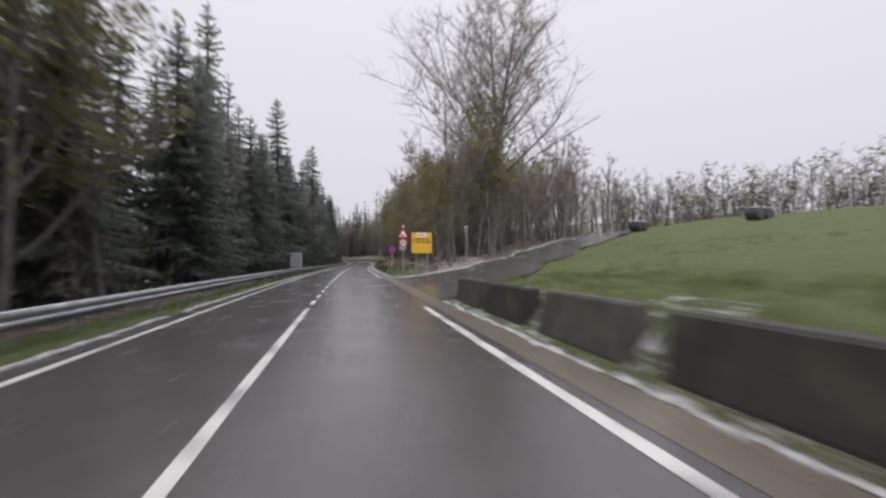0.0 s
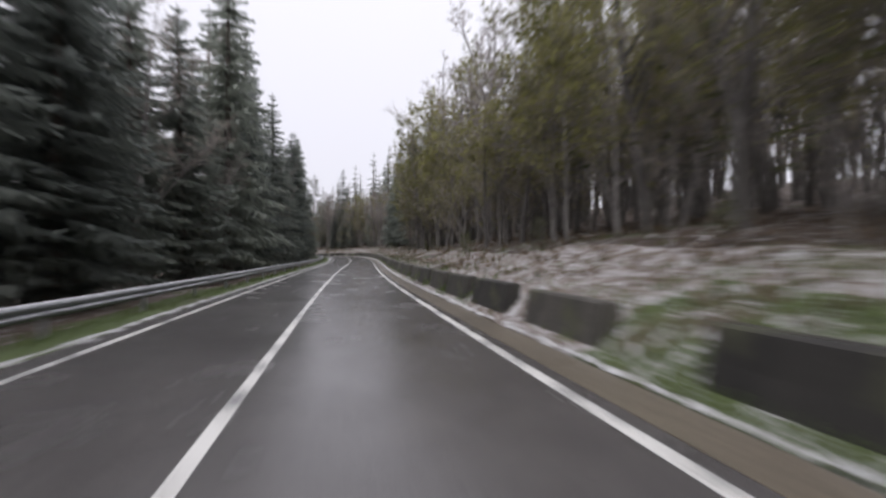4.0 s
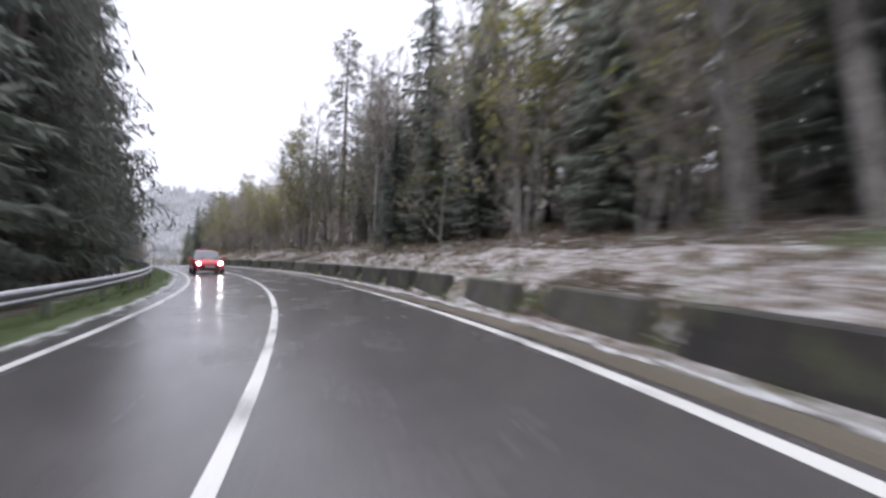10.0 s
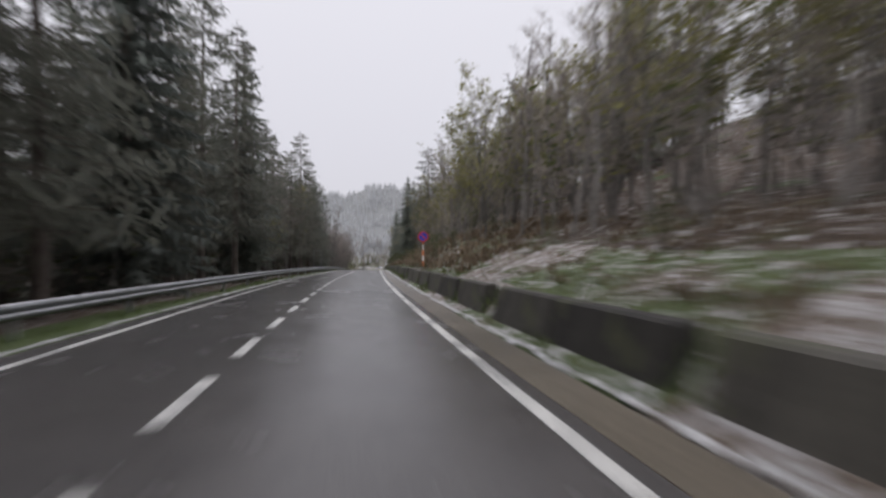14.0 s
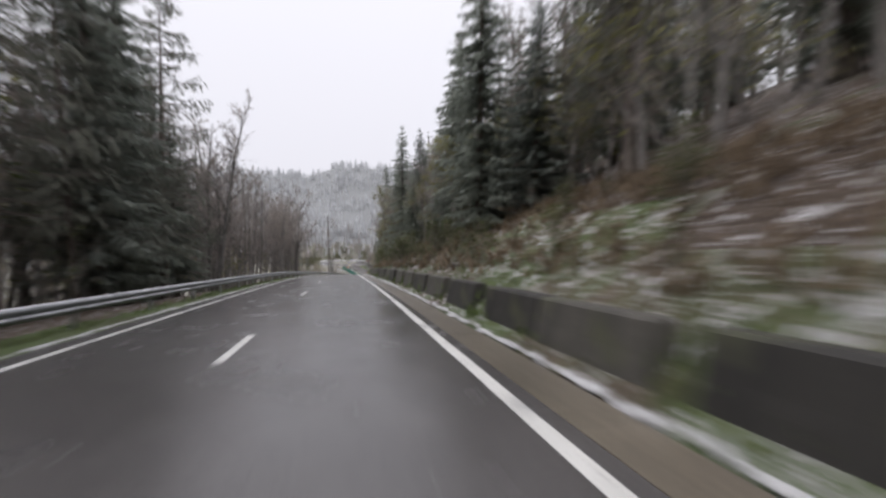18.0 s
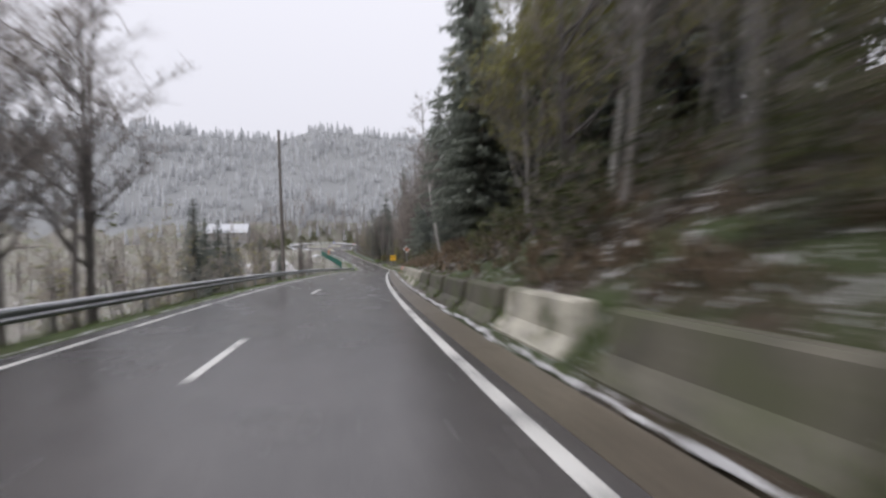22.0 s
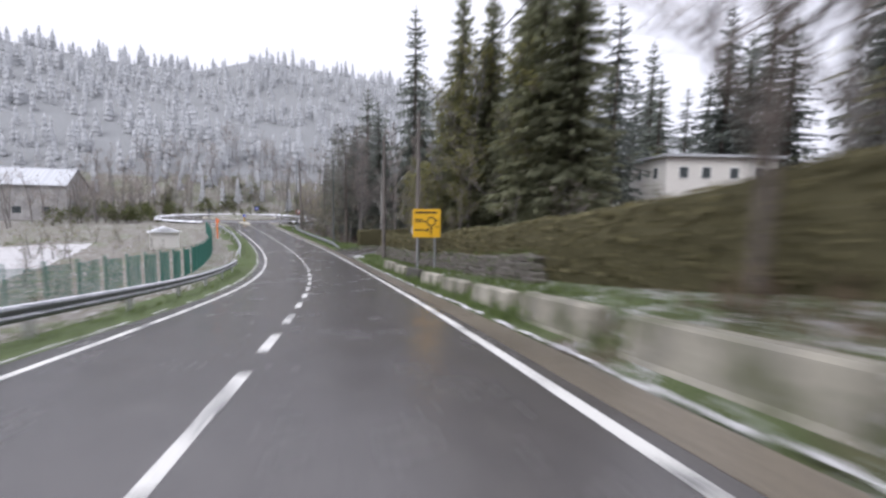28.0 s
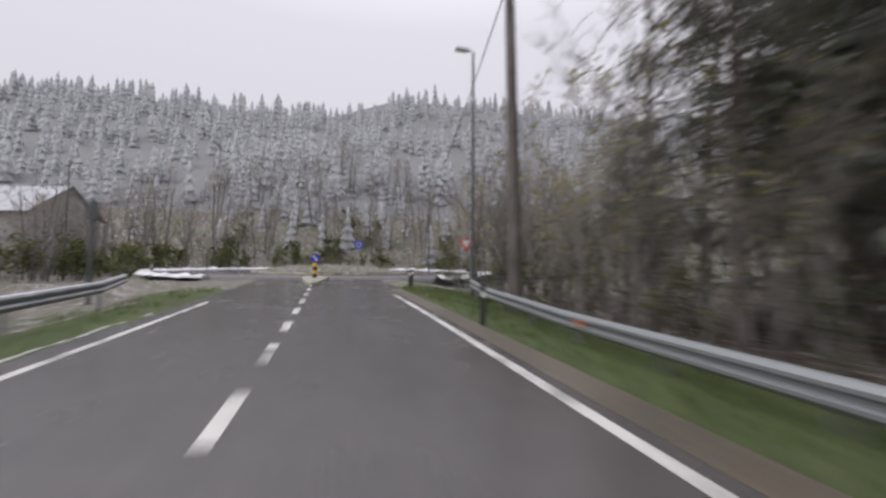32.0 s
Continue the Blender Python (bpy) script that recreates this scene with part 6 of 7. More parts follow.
# ---- small roadside posts ----
def delineator(s, d, label="short dark roadside marker post"):
    ob = thing("marker_post", label, "marker post", place(s, d, turn=random.Random(int(s)).uniform(-8, 8)), group="marker posts")
    sh = Shape()
    sh.prism([(-.06, -.2), (.06, -.2), (.055, .78), (-.05, .86)], -.03, .03)
    part("body", sh, M["car_black"], ob)
    bar(ob, -.045, .045, .55, .68, M["white"], -.031, "reflector")
    return ob


for s, d in ((488.0, 4.1), (499.5, 4.6), (502, 5.2), (503.5, 7.5)):
    delineator(s, d)
om = thing("marker_pole", "tall orange marker pole with a white plate", "marker pole", place(483.4, -6.1))
sh = Shape()
sh.tube([(0, 0, -.4), (0, 0, 2.6)], [.09, .09], 12)
part("pole", sh, M["orange"], om)
sh = Shape()
sh.tube([(0, 0, 2.6), (0, 0, 2.75)], [.10, .06], 12)
part("cap", sh, M["dark_metal"], om)
plate("plate", [(-.12, 2.0), (.25, 2.0), (.25, 2.45), (-.12, 2.45)], -.11, -.095, M["orange"], om)
dk = thing("marker_pole", "dark slim post at the end of the guardrail", "marker pole", place(494.5, -6.3))
sh = Shape()
sh.tube([(0, 0, -.4), (0, 0, 3.2)], [.07, .06], 10)
part("pole", sh, M["dark_metal"], dk)
sh = Shape()
sh.box(-.13, .13, -.06, .06, 2.6, 3.15, .02)
part("housing", sh, M["dark_metal"], dk)


# ---- green wire fence and plot on the left ----
fence = thing("fence", "green coated wire mesh fence on slim posts", "fence")
s = 437.0
while s < 489.6:
    d = -7.0 if s > 452 else -7.0 - (452 - s) * .12
    x, y, z = on_ground(s, d)
    x1, y1, z1 = on_ground(s + 1.75, d)
    po = Shape()
    po.tube([(x, y, z - .3), (x, y, z + 1.8)], [.042, .042], 8)
    part("post", po, M["green_mesh"], fence)
    pn = Shape()
    a, b = Vector((x, y, z)), Vector((x1, y1, z1))
    for k in range(21):
        p = a.lerp(b, (k + .5) / 21)
        pn.tube([p + Vector((0, 0, .05)), p + Vector((0, 0, 1.65))], [.009, .009], 3, cap=False)
    for k in range(9):
        h = Vector((0, 0, .08 + .19 * k))
        pn.tube([a + h, b + h], [.009, .009], 3, cap=False)
    part("mesh_panel", pn, M["green_mesh"], fence)
    s += 1.75

# hoop of steel at the driveway on the left
hp = thing("steel_hoop", "bent steel end piece of a barrier in the verge", "barrier", place(463.0, -4.6))
sh = Shape()
sh.tube([(0, -1.5, -.2), (0, -1.0, .45), (0, -.4, .62), (0, .9, .66)], [.05, .05, .05, .05], 8)
part("tube", sh, M["steel"], hp)


# ---- buildings ----
def barn():
    ob = thing("barn", "low barn with a pale corrugated metal roof", "barn", place(534, -35, 0.3, turn=-8, scale=1.08))
    w, l, e, r = 9.0, 14.0, 6.2, 9.2
    for name, a in (("wall", (-l / 2, l / 2, -w / 2, -w / 2 + .2)), ("wall", (-l / 2, l / 2, w / 2 - .2, w / 2))):
        sh = Shape()
        sh.box(a[0], a[1], a[2], a[3], -1, e, .02)
        part(name, sh, M["hazed_wood"], ob)
    for x in (-l / 2 + .02, l / 2 - .22):
        sh = Shape()
        sh.v = [(x + dx, y, z) for dx in (0, .2) for y, z in ((-w / 2 + .21, -1), (w / 2 - .21, -1), (w / 2 - .21, e), (0, r - .1), (-w / 2 + .21, e))]
        sh.f = [(4, 3, 2, 1, 0), (5, 6, 7, 8, 9)] + [(i, (i + 1) % 5, 5 + (i + 1) % 5, 5 + i) for i in range(5)]
        sh.m = [0] * 7
        part("gable_wall", sh, M["hazed_wood"], ob)
    for sg in (-1, 1):
        n = 44
        for c in range(4):
            sh = Shape()
            for i in range(n // 4 + 1):
                x = -l / 2 - .3 + (l + .6) * (c * n / 4 + i) / n
                b = .05 if i % 2 else 0
                for y, z in ((sg * (w / 2 + .45), e - .22 + b), (sg * .02, r + b)):
                    sh.v += [(x, y, z), (x, y, z - .05)]
            for i in range(n // 4):
                a = 4 * i
                sh.f += [(a, a + 4, a + 6, a + 2), (a + 1, a + 3, a + 7, a + 5), (a, a + 1, a + 5, a + 4)]
                sh.m += [0] * 3
            part("roof_sheet", sh, M["roof"], ob)
    for x in (-4, 0, 4):
        sh = Shape()
        sh.box(x - .6, x + .6, -w / 2 - .03, -w / 2 - .003, 1.2, 2.3, .01)
        win = part("window", sh, M["car_glass"], ob)
    sh = Shape()
    sh.box(-l / 2 - .2, l / 2 + .2, -.12, .12, r + .03, r + .12, .02)
    part("ridge_cap", sh, M["roof"], ob)


barn()


def house():
    ob = thing("house", "white flat-roofed house behind the hedge", "house", place(456, 43, -1.0, turn=-20))
    sh = Shape()
    sh.box(-6, 6, -4, 4, -3, 3.2, .02)
    part("wall", sh, M["plaster"], ob)
    sh = Shape()
    sh.box(-6.5, 6.5, -4.5, 4.5, 3.21, 3.5, .03)
    part("roof", sh, M["roof"], ob)
    for x in (-4.2, -1.8, 1.2, 3.8):
        sh = Shape()
        sh.box(x - .55, x + .55, -4.06, -4.003, 1.0, 2.3, .01)
        w = part("window", sh, M["white"], ob)
        sh = Shape()
        sh.box(x - .46, x + .46, -4.085, -4.062, 1.09, 2.21, .004)
        part("pane", sh, M["car_glass"], w)
    for y in (-2, 1.5):
        sh = Shape()
        sh.box(-6.06, -6.003, y - .5, y + .5, 1.0, 2.3, .01)
        w = part("window", sh, M["white"], ob)
        sh = Shape()
        sh.box(-6.085, -6.062, y - .42, y + .42, 1.08, 2.22, .004)
        part("pane", sh, M["car_glass"], w)


house()
sh_ = thing("garden_shed", "small white-roofed shed beyond the fence", "shed", place(475.6, -11.4, turn=6, scale=.8))
a = Shape()
a.box(-1.6, 1.6, -1.2, 1.2, -.6, 2.0, .02)
part("wall", a, M["plaster"], sh_)
a = Shape()
a.prism([(-1.9, 2.0), (1.9, 2.0), (0, 2.7)], -1.5, 1.5)
part("roof", a, M["snow"], sh_)


def hedge(name, pts, width, height, label):
    """A clipped hedge: a dense core under a skin of small leaves."""
    ob = thing(name, label, "hedge")
    r = random.Random(len(pts) + int(height * 10))
    core, skin = Shape(), Shape()
    fine = []
    for (s0, d0), (s1, d1) in zip(pts, pts[1:]):
        n = max(2, int(math.hypot(s1 - s0, d1 - d0) / .7))
        fine += [(s0 + (s1 - s0) * i / n, d0 + (d1 - d0) * i / n) for i in range(n)]
    fine.append(pts[-1])
    rows = []
    for i, (s, d) in enumerate(fine):
        a, b = fine[max(i - 1, 0)], fine[min(i + 1, len(fine) - 1)]
        t = Vector((b[0] - a[0], b[1] - a[1], 0)).normalized()
        nx, ny = -t.y, t.x
        g = on_ground(s, d)[2]
        hh = height * (1 + .03 * noise.noise((s * .6, d, 3)))
        row = []
        for o, z in ((-.5, -.2), (-.52, hh * .6), (-.42, hh - .04), (0, hh), (.42, hh - .04), (.52, hh * .6), (.5, -.2)):
            x, y, _ = P(s + nx * o * width, d + ny * o * width)
            row.append(Vector((x + .05 * noise.noise((s * 3, z * 2, o)), y + .05 * noise.noise((s * 3, z * 2, o + 9)), g + z)))
        rows.append(row)
    for row in rows:
        core.v += [tuple(p) for p in row]
    for i in range(len(rows) - 1):
        for j in range(6):
            core.f.append((7 * i + j, 7 * i + j + 1, 7 * i + 8 + j, 7 * i + 7 + j))
            core.m.append(0)
            p0, p1, p2, p3 = rows[i][j], rows[i][j + 1], rows[i + 1][j + 1], rows[i + 1][j]
            for _ in range(int(60 * (p1 - p0).length) + 8):
                u, v = r.random(), r.random()
                p = p0.lerp(p1, u).lerp(p3.lerp(p2, u), v) + Vector((r.uniform(-.08, .08), r.uniform(-.08, .08), r.uniform(-.06, .09)))
                e, f = rnd_dir(r, r.uniform(-1, 1)) * r.uniform(.06, .13), rnd_dir(r, r.uniform(-1, 1)) * .065
                skin.quad(p - e, p - f, p + e, p + f)
    core.f += [tuple(range(7))[::-1], tuple(range(7 * len(rows) - 7, 7 * len(rows)))]
    core.m += [0, 0]
    for end in (rows[0], rows[-1]):
        for _ in range(150):
            u, v = r.random(), r.random()
            p = end[0].lerp(end[6], u).lerp(end[2].lerp(end[4], u), v)
            e, f = rnd_dir(r, r.uniform(-1, 1)) * .08, rnd_dir(r, r.uniform(-1, 1)) * .06
            skin.quad(p - e, p - f, p + e, p + f)
    part("core", core, M["hedge"], ob), part("foliage", skin, M["hedge"], ob)
    return ob


hedge("hedge", [(424, 7.4), (432, 6.9), (440, 6.7), (449, 6.7), (456.5, 6.9), (458.4, 7.6), (459.3, 9.2), (459.7, 12.6)], 1.0, 1.6, "long clipped brown-green hedge above the roadside wall")
hedge("hedge", [(468.4, 7.45), (468.4, 10), (468.3, 13.6)], .9, 1.72, "short block of clipped hedge beside the driveway")


# dry stone wall under the hedge, built stone by stone
sw = thing("stone_wall", "low wall of rough grey stones below the hedge", "wall")
r_ = random.Random(77)
stone_me = []
for k in range(6):
    bm = bmesh.new()
    bmesh.ops.create_cube(bm, size=1.0)
    bmesh.ops.bevel(bm, geom=bm.edges[:], offset=.12, segments=1, affect="EDGES")
    for v in bm.verts:
        v.co += Vector((r_.uniform(-.05, .05), r_.uniform(-.05, .05), r_.uniform(-.05, .05)))
    sh = Shape()
    sh.take(bm)
    stone_me.append(sh.mesh("stone", [M["stone"]]))
for row in range(4):
    s = 431.0 + row * .2
    while s < 456:
        w = r_.uniform(.35, .75)
        d = 6.05 + .06 * row
        x, y, z = P(s + w / 2, d)
        ob = new("stone", r_.choice(stone_me))
        ob.parent = sw
        tall = r_.uniform(.16, .27)
        ob.matrix_basis = Matrix.LocRotScale((x + r_.uniform(-.04, .04), y, z + prof(s, 5.9) + .02 + .21 * row + r_.uniform(-.035, .035)), Euler((r_.uniform(-.12, .12), r_.uniform(-.1, .1), psi(s) + r_.uniform(-.15, .15))), Vector((.42, w, tall)))
        s += w + r_.uniform(-.02, .06)


def gate():
    """A sliding gate across the driveway, its posts and boards."""
    ob = thing("gate", "grey boarded gate with white rail across the driveway", "gate", place(467.0, 13.4, turn=-92))
    for x in (0, 6.6):
        s_ = Shape()
        s_.box(x - .17, x + .17, -.17, .17, -.5, 1.95, .02)
        p_ = part("gate_post", s_, M["plaster"], ob)
        s_ = Shape()
        s_.box(x - .21, x + .21, -.21, .21, 1.953, 2.02, .015)
        part("cap", s_, M["white"], p_)
    for i in range(27):
        s_ = Shape()
        x = .34 + .225 * i
        s_.box(x - .104, x + .104, -.02, .02, .1, 1.74, .006)
        part("board", s_, M["gate_board"], ob)
    for z in (.3, 1.5, 1.8):
        s_ = Shape()
        y0, y1 = (.021, .07) if z < 1.7 else (-.06, .06)
        s_.box(.18, 6.42, y0, y1, z - .05, z + .05, .006)
        part("rail", s_, M["white"], ob)


gate()
hs = Shape()
for i in range(21):
    for j in range(11):
        u, v = i / 20, j / 10
        s_, d_ = 466.6 - 5.7 * u, 13.15 - 2.6 * v * (.5 + .5 * math.sin(math.pi * u)) - .1
        x, y, z = P(s_, d_)
        e = min(u * 2.2, 1, (1 - u) * 5) * (1 - v) ** 1.3
        hs.v.append((x, y, z + max(prof(s_, d_), 0) + .045 + 1.35 * e * (1 + .25 * noise.noise((u * 7, v * 4, 0)))))
for i in range(20):
    for j in range(10):
        a = i * 11 + j
        hs.f.append((a, a + 1, a + 12, a + 11))
        hs.m.append(0)
tagged(part("snow_heap", hs, M["old_snow"], smooth=True), "heap of dirty shovelled snow against the gate", "snow", kind="stuff")
# kerb along the foot of the heap, snow lying on it
gk = thing("kerb", "pale concrete kerb before the gate, dusted with snow", "kerb", kind="structure")
for i in range(7):
    k_ = Shape()
    k_.box(0, .98, -.07, .07, -.2, .1, .015)
    kb = part("kerb_stone", k_, M["concrete_pale"], gk)
    kb.matrix_basis = place(466.0 - i, 10.35 - .05 * i, 0, turn=-90)

def snow_lump(s, d, size, seed):
    bm = bmesh.new()
    bmesh.ops.create_icosphere(bm, subdivisions=3, radius=1.0)
    for v in bm.verts:
        n = 1 + .3 * noise.noise(v.co * 1.7 + Vector((seed, 0, 0))) + .14 * noise.noise(v.co * 5)
        v.co = Vector((v.co.x * n * .8, v.co.y * n * 1.3, v.co.z * n * .3))
    sh = Shape()
    sh.take(bm)
    ob = tagged(part("snow_lump", sh, M["slush"], smooth=True), "dirty lump of wet snow beside the gutter", "snow", "snow lumps at the driveway")
    x, y, z = on_ground(s, d)
    ob.matrix_basis = Matrix.LocRotScale((x, y, z + .03), Euler((0, 0, psi(s))), Vector((size,) * 3))


for s, d, k in ((457.6, 4.6, .42), (456.5, 4.8, .3), (456.9, 4.4, .22)):
    snow_lump(s, d, k, int(s))

# ---- the roundabout at the end ----
C_S, C_D, C_R = 521.0, 1.0, 7.0
cx, cy, cz = P(C_S, C_D)


def round_z(x, y):
    q, e, i = nearest(x, y)
    return float(R_Z[i])


apron = Shape()
N = 48
for r_ in (C_R - .1, 14.5):
    for i in range(N):
        a = 2 * math.pi * i / N
        x, y = cx + r_ * math.cos(a), cy + r_ * math.sin(a)
        apron.v.append((x, y, round_z(x, y) + .012))
for i in range(N):
    j = (i + 1) % N
    apron.f.append((i, N + i, N + j, j))
    apron.m.append(0)
for i in range(N):
    x, y, z = apron.v[N + i]
    apron.v.append((cx + (x - cx) * 1.01, cy + (y - cy) * 1.01, z - .8))
for i in range(N):
    j = (i + 1) % N
    apron.f.append((N + i, 2 * N + i, 2 * N + j, N + j))
    apron.m.append(0)
tagged(part("roundabout_lane", apron, M["asphalt"], smooth=True), "circular wet asphalt lane of the roundabout", "road", kind="structure")
rs = Shape()
for i in range(181):
    a = psi(521) + radians(-150 + 300 * i / 180)
    w = max(.12, .35 + .7 * noise.noise((i * .45, 1, 0)))
    for k, hh in ((-1, .0), (-.4, 1), (.4, .9), (1, -.15)):
        q = 14.75 + k * w
        x, y = cx - q * math.sin(a), cy + q * math.cos(a)
        rs.v.append((x, y, max(round_z(x, y), terrain(x, y) - .1 if k > 0 else -99) + .02 + hh * max(.03, .16 + .25 * noise.noise((i * .6, 5, 0)))))
for i in range(180):
    for k in range(3):
        a = 4 * i + k
        rs.f.append((a, a + 4, a + 5, a + 1))
        rs.m.append(0)
tagged(part("roundabout_snow", rs, M["snow"], smooth=True), "low bank of ploughed snow round the roundabout", "snow", kind="stuff")
isl = Shape()
for r_, h in ((C_R, .0), (C_R, .15), (C_R - .3, .16), (C_R - .35, .22), (3.5, .6), (0, .75)):
    for i in range(N):
        a = 2 * math.pi * i / N
        x, y = cx + r_ * math.cos(a), cy + r_ * math.sin(a)
        isl.v.append((x, y, round_z(cx + C_R * math.cos(a) * min(r_ / C_R, 1), cy + C_R * math.sin(a) * min(r_ / C_R, 1)) + h))
for k in range(5):
    for i in range(N):
        j = (i + 1) % N
        isl.f.append((k * N + i, k * N + j, k * N + N + j, k * N + N + i))
        isl.m.append(1 if k < 2 else 0)
tagged(part("roundabout_island", isl, [M["valley"], M["concrete_pale"]]), "raised round traffic island with kerb and snow", "traffic island", kind="structure")
rr = random.Random(9)
for k in range(9):
    a, q = rr.uniform(0, 6.28), rr.uniform(1.0, 5.6)
    x, y = cx + q * math.cos(a), cy + q * math.sin(a)
    m = Matrix.LocRotScale((x, y, round_z(x, y) + .45), Euler((0, 0, rr.uniform(0, 6))), Vector((.55,) * 3) * rr.uniform(.7, 1.2))
    ob = copy_thing(rr.choice(TREES["shrub"]), m)
    tagged(ob, "low dark shrub on the roundabout island")
for k in range(26):
    a = rr.uniform(radians(150), radians(330)) + psi(500)
    q = rr.uniform(16, 24)
    x, y = cx - q * math.sin(a), cy + q * math.cos(a)
    m = Matrix.LocRotScale((x, y, terrain(x, y) - .1), Euler((0, 0, rr.uniform(0, 6))), Vector((.7,) * 3) * rr.uniform(.6, 1.3))
    s_, d_, _i = nearest(x, y)
    if s_ > 514 or abs(d_) > 9:
        copy_thing(rr.choice(TREES["shrub"]), m)

sp = Shape()
pts = [(501, -.25), (500.6, 0), (501, .25), (508.3, .9), (508.8, 0), (508.3, -.9)]
for h in (0.004, .14):
    sp.v += [P(s, d, h) for s, d in pts]
sp.f = [tuple(range(6, 12))] + [(i, (i + 1) % 6, 6 + (i + 1) % 6, 6 + i) for i in range(6)]
sp.m = [0] * 7
tagged(part("splitter_island", sp, M["concrete_pale"]), "narrow kerbed splitter island before the roundabout", "traffic island", kind="structure")
bo = thing("traffic_bollard", "yellow and black banded bollard with a blue arrow plate", "bollard", Matrix.LocRotScale(P(506.5, 0, .14), Euler((0, 0, psi(501))), None))
for i in range(4):
    sh = Shape()
    sh.tube([(0, 0, .22 * i), (0, 0, .22 * i + .22)], [.13, .13], 14)
    part("band", sh, M["yellow"] if i % 2 else M["black"], bo)
plate("arrow_plate", circle(.26, 28, 0, 1.15), -.05, -.03, M["blue"], bo, "round blue plate")
plate("arrow", [(-.13, 1.28), (-.06, 1.33), (.08, 1.11), (.14, 1.17), (.15, .99), (-.02, 1.05), (.03, 1.08)], -.056, -.051, M["white"], bo)
for (s, d, t) in ((509.5, 6.6, "round"), (504.5, 8.2, "give")):
    if t == "round":
        ob = thing("roundabout_arrow_sign", "round blue roundabout arrow sign on a post", "road sign", Matrix.LocRotScale(P(512.5, 3.0, .2), Euler((0, 0, psi(510))), None))
        post_part(ob, 0, 2.3), plate("disc", circle(.33, 32, 0, 2.2), -.018, 0, M["blue"], ob), ring_plate("arrow_ring", .2, .14, 2.2, -.024, -.0185, M["white"], ob)
    else:
        ob = thing("giveway_sign", "white and red give-way triangle near the roundabout", "road sign", Matrix.LocRotScale(P(503.0, 8.6, -.4), Euler((0, 0, psi(503))), None))
        post_part(ob, 0, 2.9), plate("triangle", [(0, 2.2), (.45, 3.0), (-.45, 3.0)], -.018, 0, M["red"], ob), plate("field", [(0, 2.42), (.29, 2.92), (-.29, 2.92)], -.023, -.0185, M["white"], ob)


# ---- bales and logs by the meadow ----
def bale_stack(s, d, n, turn):
    ob = thing("bale_stack", "dark wrapped bales stacked at the meadow's edge, snow on top", "bales", place(s, d, turn=turn), group="bale stacks by the meadow")
    for i in range(n):
        sh = Shape()
        sh.tube([(-.62 + 1.3 * i, -.6, .6), (-.62 + 1.3 * i, -.55, .6), (-.62 + 1.3 * i, .55, .6), (-.62 + 1.3 * i, .6, .6)], [.52, .6, .6, .52], 18)
        part("bale", sh, M["bale"], ob)
    sn = Shape()
    sn.box(-1.1, -1.1 + 1.3 * n, -.5, .5, 1.15, 1.24, .03)
    part("snow_cover", sn, M["snow"], ob)


bale_stack(45, 34, 2, 30), bale_stack(33, 38, 2, 10)


# ---- rocks on the steep bank ----
def rock(s, d, size, seed):
    r = random.Random(seed)
    bm = bmesh.new()
    bmesh.ops.create_icosphere(bm, subdivisions=2, radius=1.0)
    for v in bm.verts:
        n = 1 + .35 * noise.noise(v.co * 1.3 + Vector((seed, 0, 0))) + .12 * noise.noise(v.co * 3.7)
        v.co = Vector((v.co.x * n * .8, v.co.y * n * 1.25, v.co.z * n * .62))
    sh = Shape()
    sh.take(bm)
    ob = tagged(part("rock", sh, M["stone"]), "rough grey rock set in the leafy bank", "rock", "rocks in the bank")
    x, y, z = on_ground(s, d)
    ob.matrix_basis = Matrix.LocRotScale((x, y, z + .1 * size), Euler((r.uniform(-.3, .3), r.uniform(-.3, .5), r.uniform(0, 6))), Vector((size,) * 3))
    return ob


r_ = random.Random(31)
for i in range(24):
    rock(r_.uniform(286, 350), r_.uniform(5.7, 6.8), r_.uniform(.12, .32), i)
for i in range(8):
    rock(r_.uniform(374, 400), r_.uniform(6.2, 10), r_.uniform(.25, .5), 40 + i)


# ---- heaps of cut branches on the bank ----
def brushwood_pile(s, d, size, seed):
    r = random.Random(seed)
    ob = thing("brushwood_pile", "dark heap of cut branches lying on the bank", "brushwood", place(s, d, .05, r.uniform(0, 180)), group="brushwood heaps on the bank")
    for k in range(46):
        q = r.uniform(0, 1)
        z = .06 + .62 * (1 - q * q) * r.random() * size
        x, y = size * 1.15 * q * r.uniform(-1, 1), size * .7 * q * r.uniform(-1, 1)
        a, l = r.gauss(0, .7), r.uniform(.5, 1.1) * size
        e = Vector((math.cos(a) * l / 2, math.sin(a) * l / 2, r.uniform(-.14, .14) * l))
        p = Vector((x, y, z))
        sh = Shape()
        w = r.uniform(.012, .035)
        sh.tube([p - e, p + Vector((0, 0, .03)), p + e], [w, w * .8, w * .3], 5)
        part("branch", sh, M["bark"], ob)
    tw = Shape()
    for k in range(420):
        q = math.sqrt(r.random())
        a = r.uniform(0, 6.28)
        p = Vector((size * 1.25 * q * math.cos(a), size * .8 * q * math.sin(a), .75 * size * (1 - q * q) * r.uniform(.1, 1)))
        e, w = rnd_dir(r, r.uniform(-.3, .5)) * r.uniform(.12, .3), rnd_dir(r, .3) * .012
        tw.quad(p - e - w, p - e + w, p + e)
    part("twigs", tw, M["dry_leaf"], ob)
    return ob


brushwood_pile(47.4, 8.0, 1.1, 3), brushwood_pile(52.2, 8.6, .9, 5), brushwood_pile(43.6, 8.9, .7, 8)


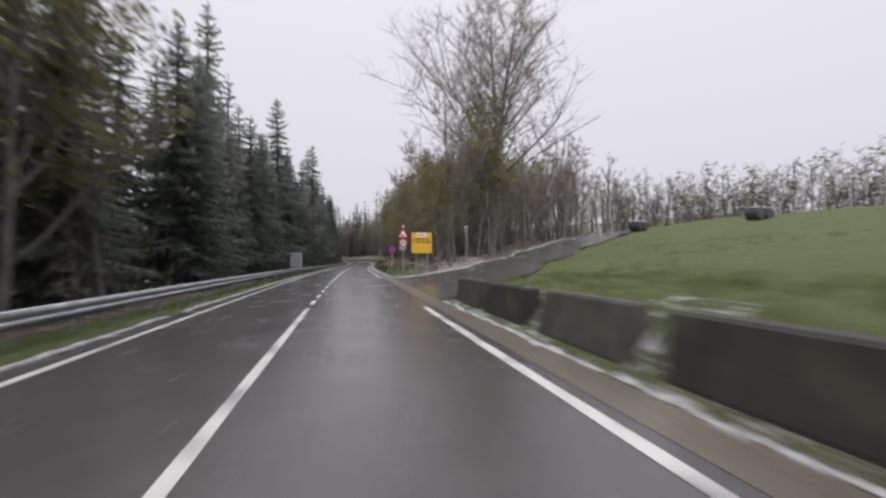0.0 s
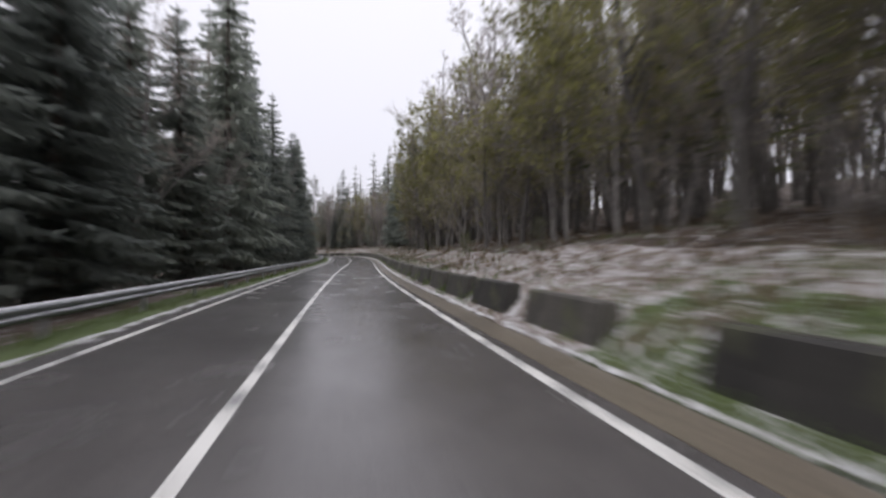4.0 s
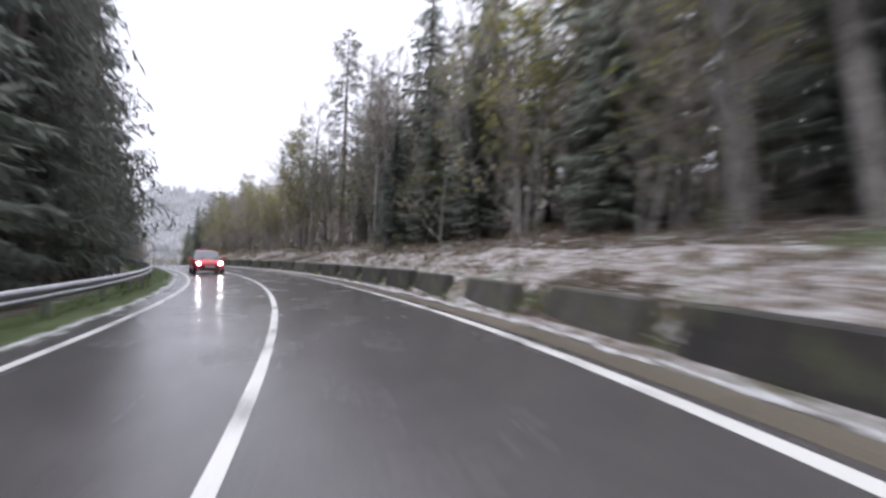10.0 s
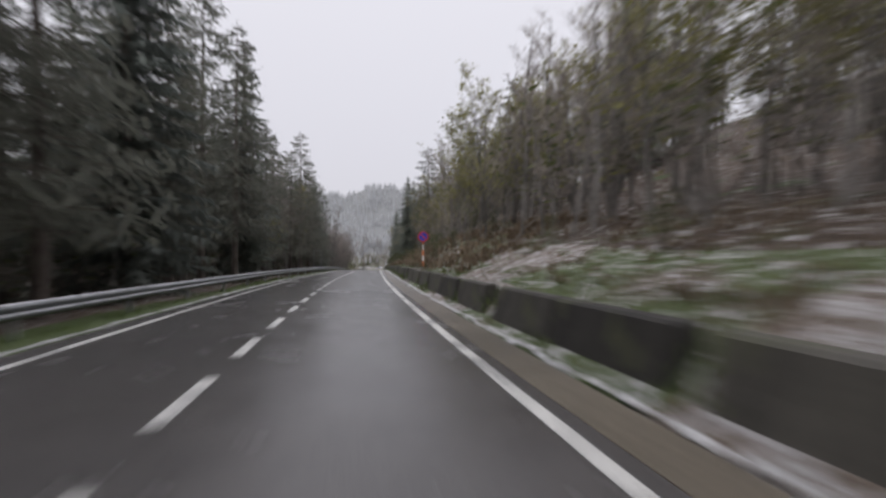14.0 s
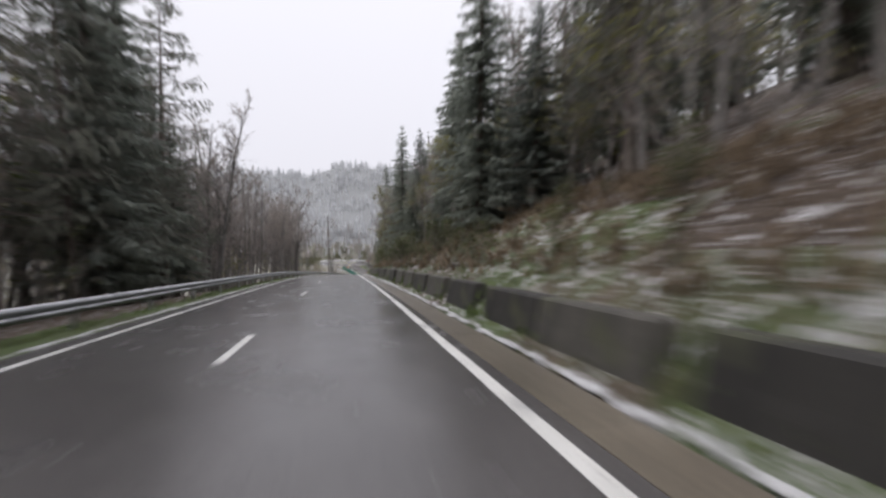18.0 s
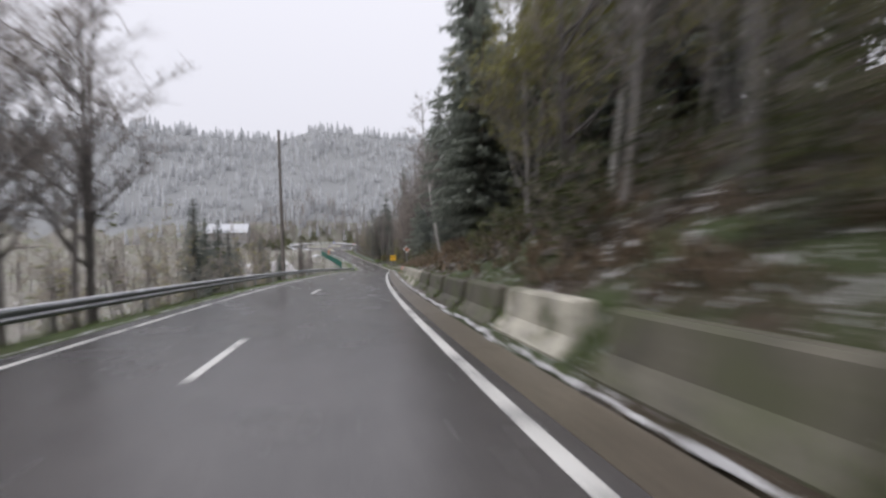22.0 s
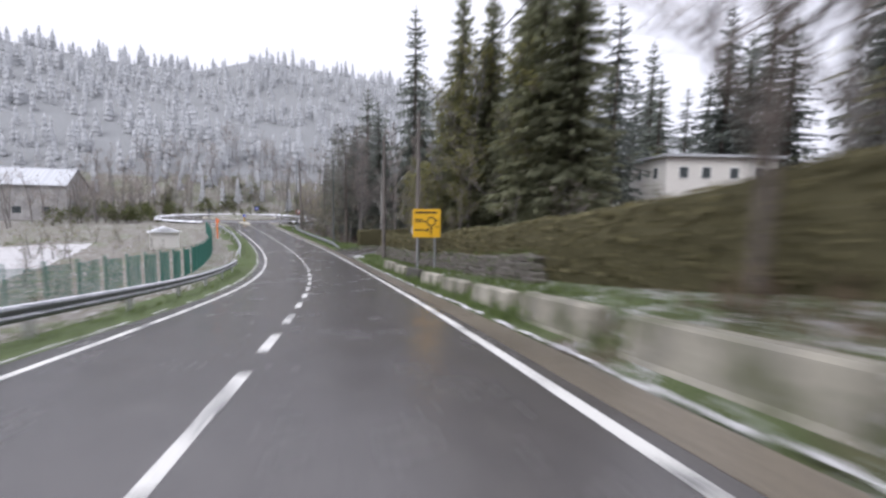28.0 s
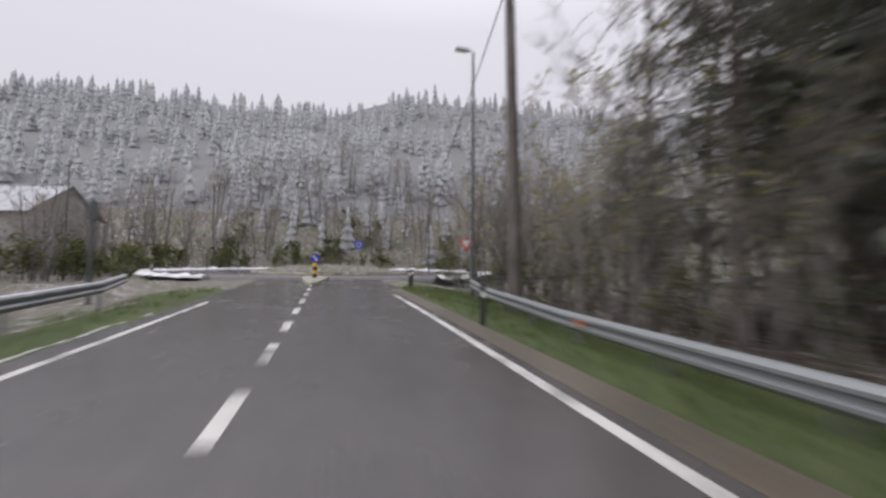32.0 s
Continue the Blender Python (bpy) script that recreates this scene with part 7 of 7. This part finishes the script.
# ---- the oncoming car ----
def car(s, d):
    ob = thing("car", "small red hatchback with lit headlamps on the wet road", "car", Matrix.LocRotScale(P(s, d), Euler((math.atan(float(np.interp(s, -15 + 25.0 * np.arange(len(FALLS)), FALLS))), 0, psi(s))), None))
    # sections along y from the nose to the tail: y, half width, sill, waist
    sec = [(-2.0, .55, .34, .62), (-1.93, .74, .24, .72), (-1.6, .83, .20, .82), (-1.0, .86, .19, .92), (-.4, .87, .18, .96), (.8, .87, .18, .98), (1.5, .85, .20, 1.0), (1.92, .80, .26, 1.0), (2.0, .70, .40, .96)]
    b = Shape()
    for y, w, z0, z1 in sec:
        b.v += [(-w * .92, y, z0), (-w, y, z0 + .16), (-w * 1.0, y, (z0 + z1) / 2), (-w * .96, y, z1 - .05), (-w * .84, y, z1), (0, y, z1 + .035), (w * .84, y, z1), (w * .96, y, z1 - .05), (w, y, (z0 + z1) / 2), (w, y, z0 + .16), (w * .92, y, z0)]
    k = 11
    for i in range(len(sec) - 1):
        for j in range(k):
            jj = (j + 1) % k
            b.f.append((i * k + j, (i + 1) * k + j, (i + 1) * k + jj, i * k + jj))
            b.m.append(0)
    b.f += [tuple(range(k)), tuple(range((len(sec) - 1) * k, len(sec) * k))[::-1]]
    b.m += [0, 0]
    part("body", b, M["car_red"], ob, smooth=True)
    c = Shape()
    cab = [(-.75, .70, .96), (-.05, .62, 1.42), (.5, .61, 1.47), (1.2, .60, 1.44), (1.85, .66, 1.02)]
    for y, w, z in cab:
        low_ = .95
        c.v += [(-.80, y if y not in (-.05, 1.2) else y, low_), (-w, y, z), (-w * .5, y, z + (.03 if z > 1.1 else 0)), (w * .5, y, z + (.03 if z > 1.1 else 0)), (w, y, z), (.80, y, low_)]
    for i in range(4):
        for j in range(5):
            c.f.append((i * 6 + j, i * 6 + 6 + j, i * 6 + 7 + j, i * 6 + 1 + j))
            c.m.append(0 if (i in (1, 2) and j in (1, 2, 3)) else 1)
    part("cabin", c, [M["car_red"], M["car_glass"]], ob, "red roof over dark windows")
    for sg in (-1, 1):
        hl = Shape()
        hl.v = [(sg * .44, -1.985, .60), (sg * .72, -1.93, .60), (sg * .79, -1.72, .74), (sg * .50, -1.86, .73), (sg * .44, -1.93, .60), (sg * .72, -1.88, .60), (sg * .77, -1.68, .72), (sg * .50, -1.80, .71)]
        hl.f = [(0, 1, 2, 3), (4, 7, 6, 5), (0, 4, 5, 1), (1, 5, 6, 2), (2, 6, 7, 3), (3, 7, 4, 0)]
        hl.m = [0] * 6
        lamp = part("headlight", hl, M["lens_dark"], ob)
        bl = Shape()
        bl.prism(circle(.085, 18, sg * .60, .665), -2.0, -1.95)
        part("bulb", bl, M["lamp_on"], lamp, "lit lamp")
        fg = Shape()
        fg.prism(circle(.05, 14, sg * .62, .34), -1.99, -1.95)
        part("fog_lamp", fg, M["lens_dark"], ob)
        mr = Shape()
        mr.box(sg * .98 - .10, sg * .98 + .10, -.62, -.50, .96, 1.08, .03)
        part("mirror", mr, M["car_red"], ob)
        for y in (-1.28, 1.28):
            ty = Shape()
            ty.tube([(sg * .66, y, .31), (sg * .68, y, .31), (sg * .84, y, .31), (sg * .86, y, .31)], [.27, .31, .31, .27], 22)
            w = part("wheel", ty, M["tyre"], ob)
            ri = Shape()
            ri.tube([(sg * .80, y, .31), (sg * .872, y, .31)], [.19, .18], 14)
            part("rim", ri, M["rim"], w)
    gr = Shape()
    gr.box(-.42, .42, -2.03, -1.98, .50, .58, .01)
    part("grille", gr, M["car_black"], ob)
    gr = Shape()
    gr.box(-.55, .55, -2.02, -1.96, .26, .40, .015)
    part("air_intake", gr, M["car_black"], ob)
    gr = Shape()
    gr.box(-.26, .26, -2.045, -2.031, .42, .53, .004)
    npl = part("number_plate", gr, M["white"], ob)
    gr = Shape()
    gr.box(-.2, .2, -2.052, -2.046, .455, .495, .001)
    part("plate_bar", gr, M["red"], npl)
    for x in (-.35, .3):
        wp = Shape()
        wp.tube([(x, -.74, .985), (x + .42, -.50, 1.13)], [.012, .008], 5)
        part("wiper", wp, M["car_black"], ob)


car(179.2, -1.35)
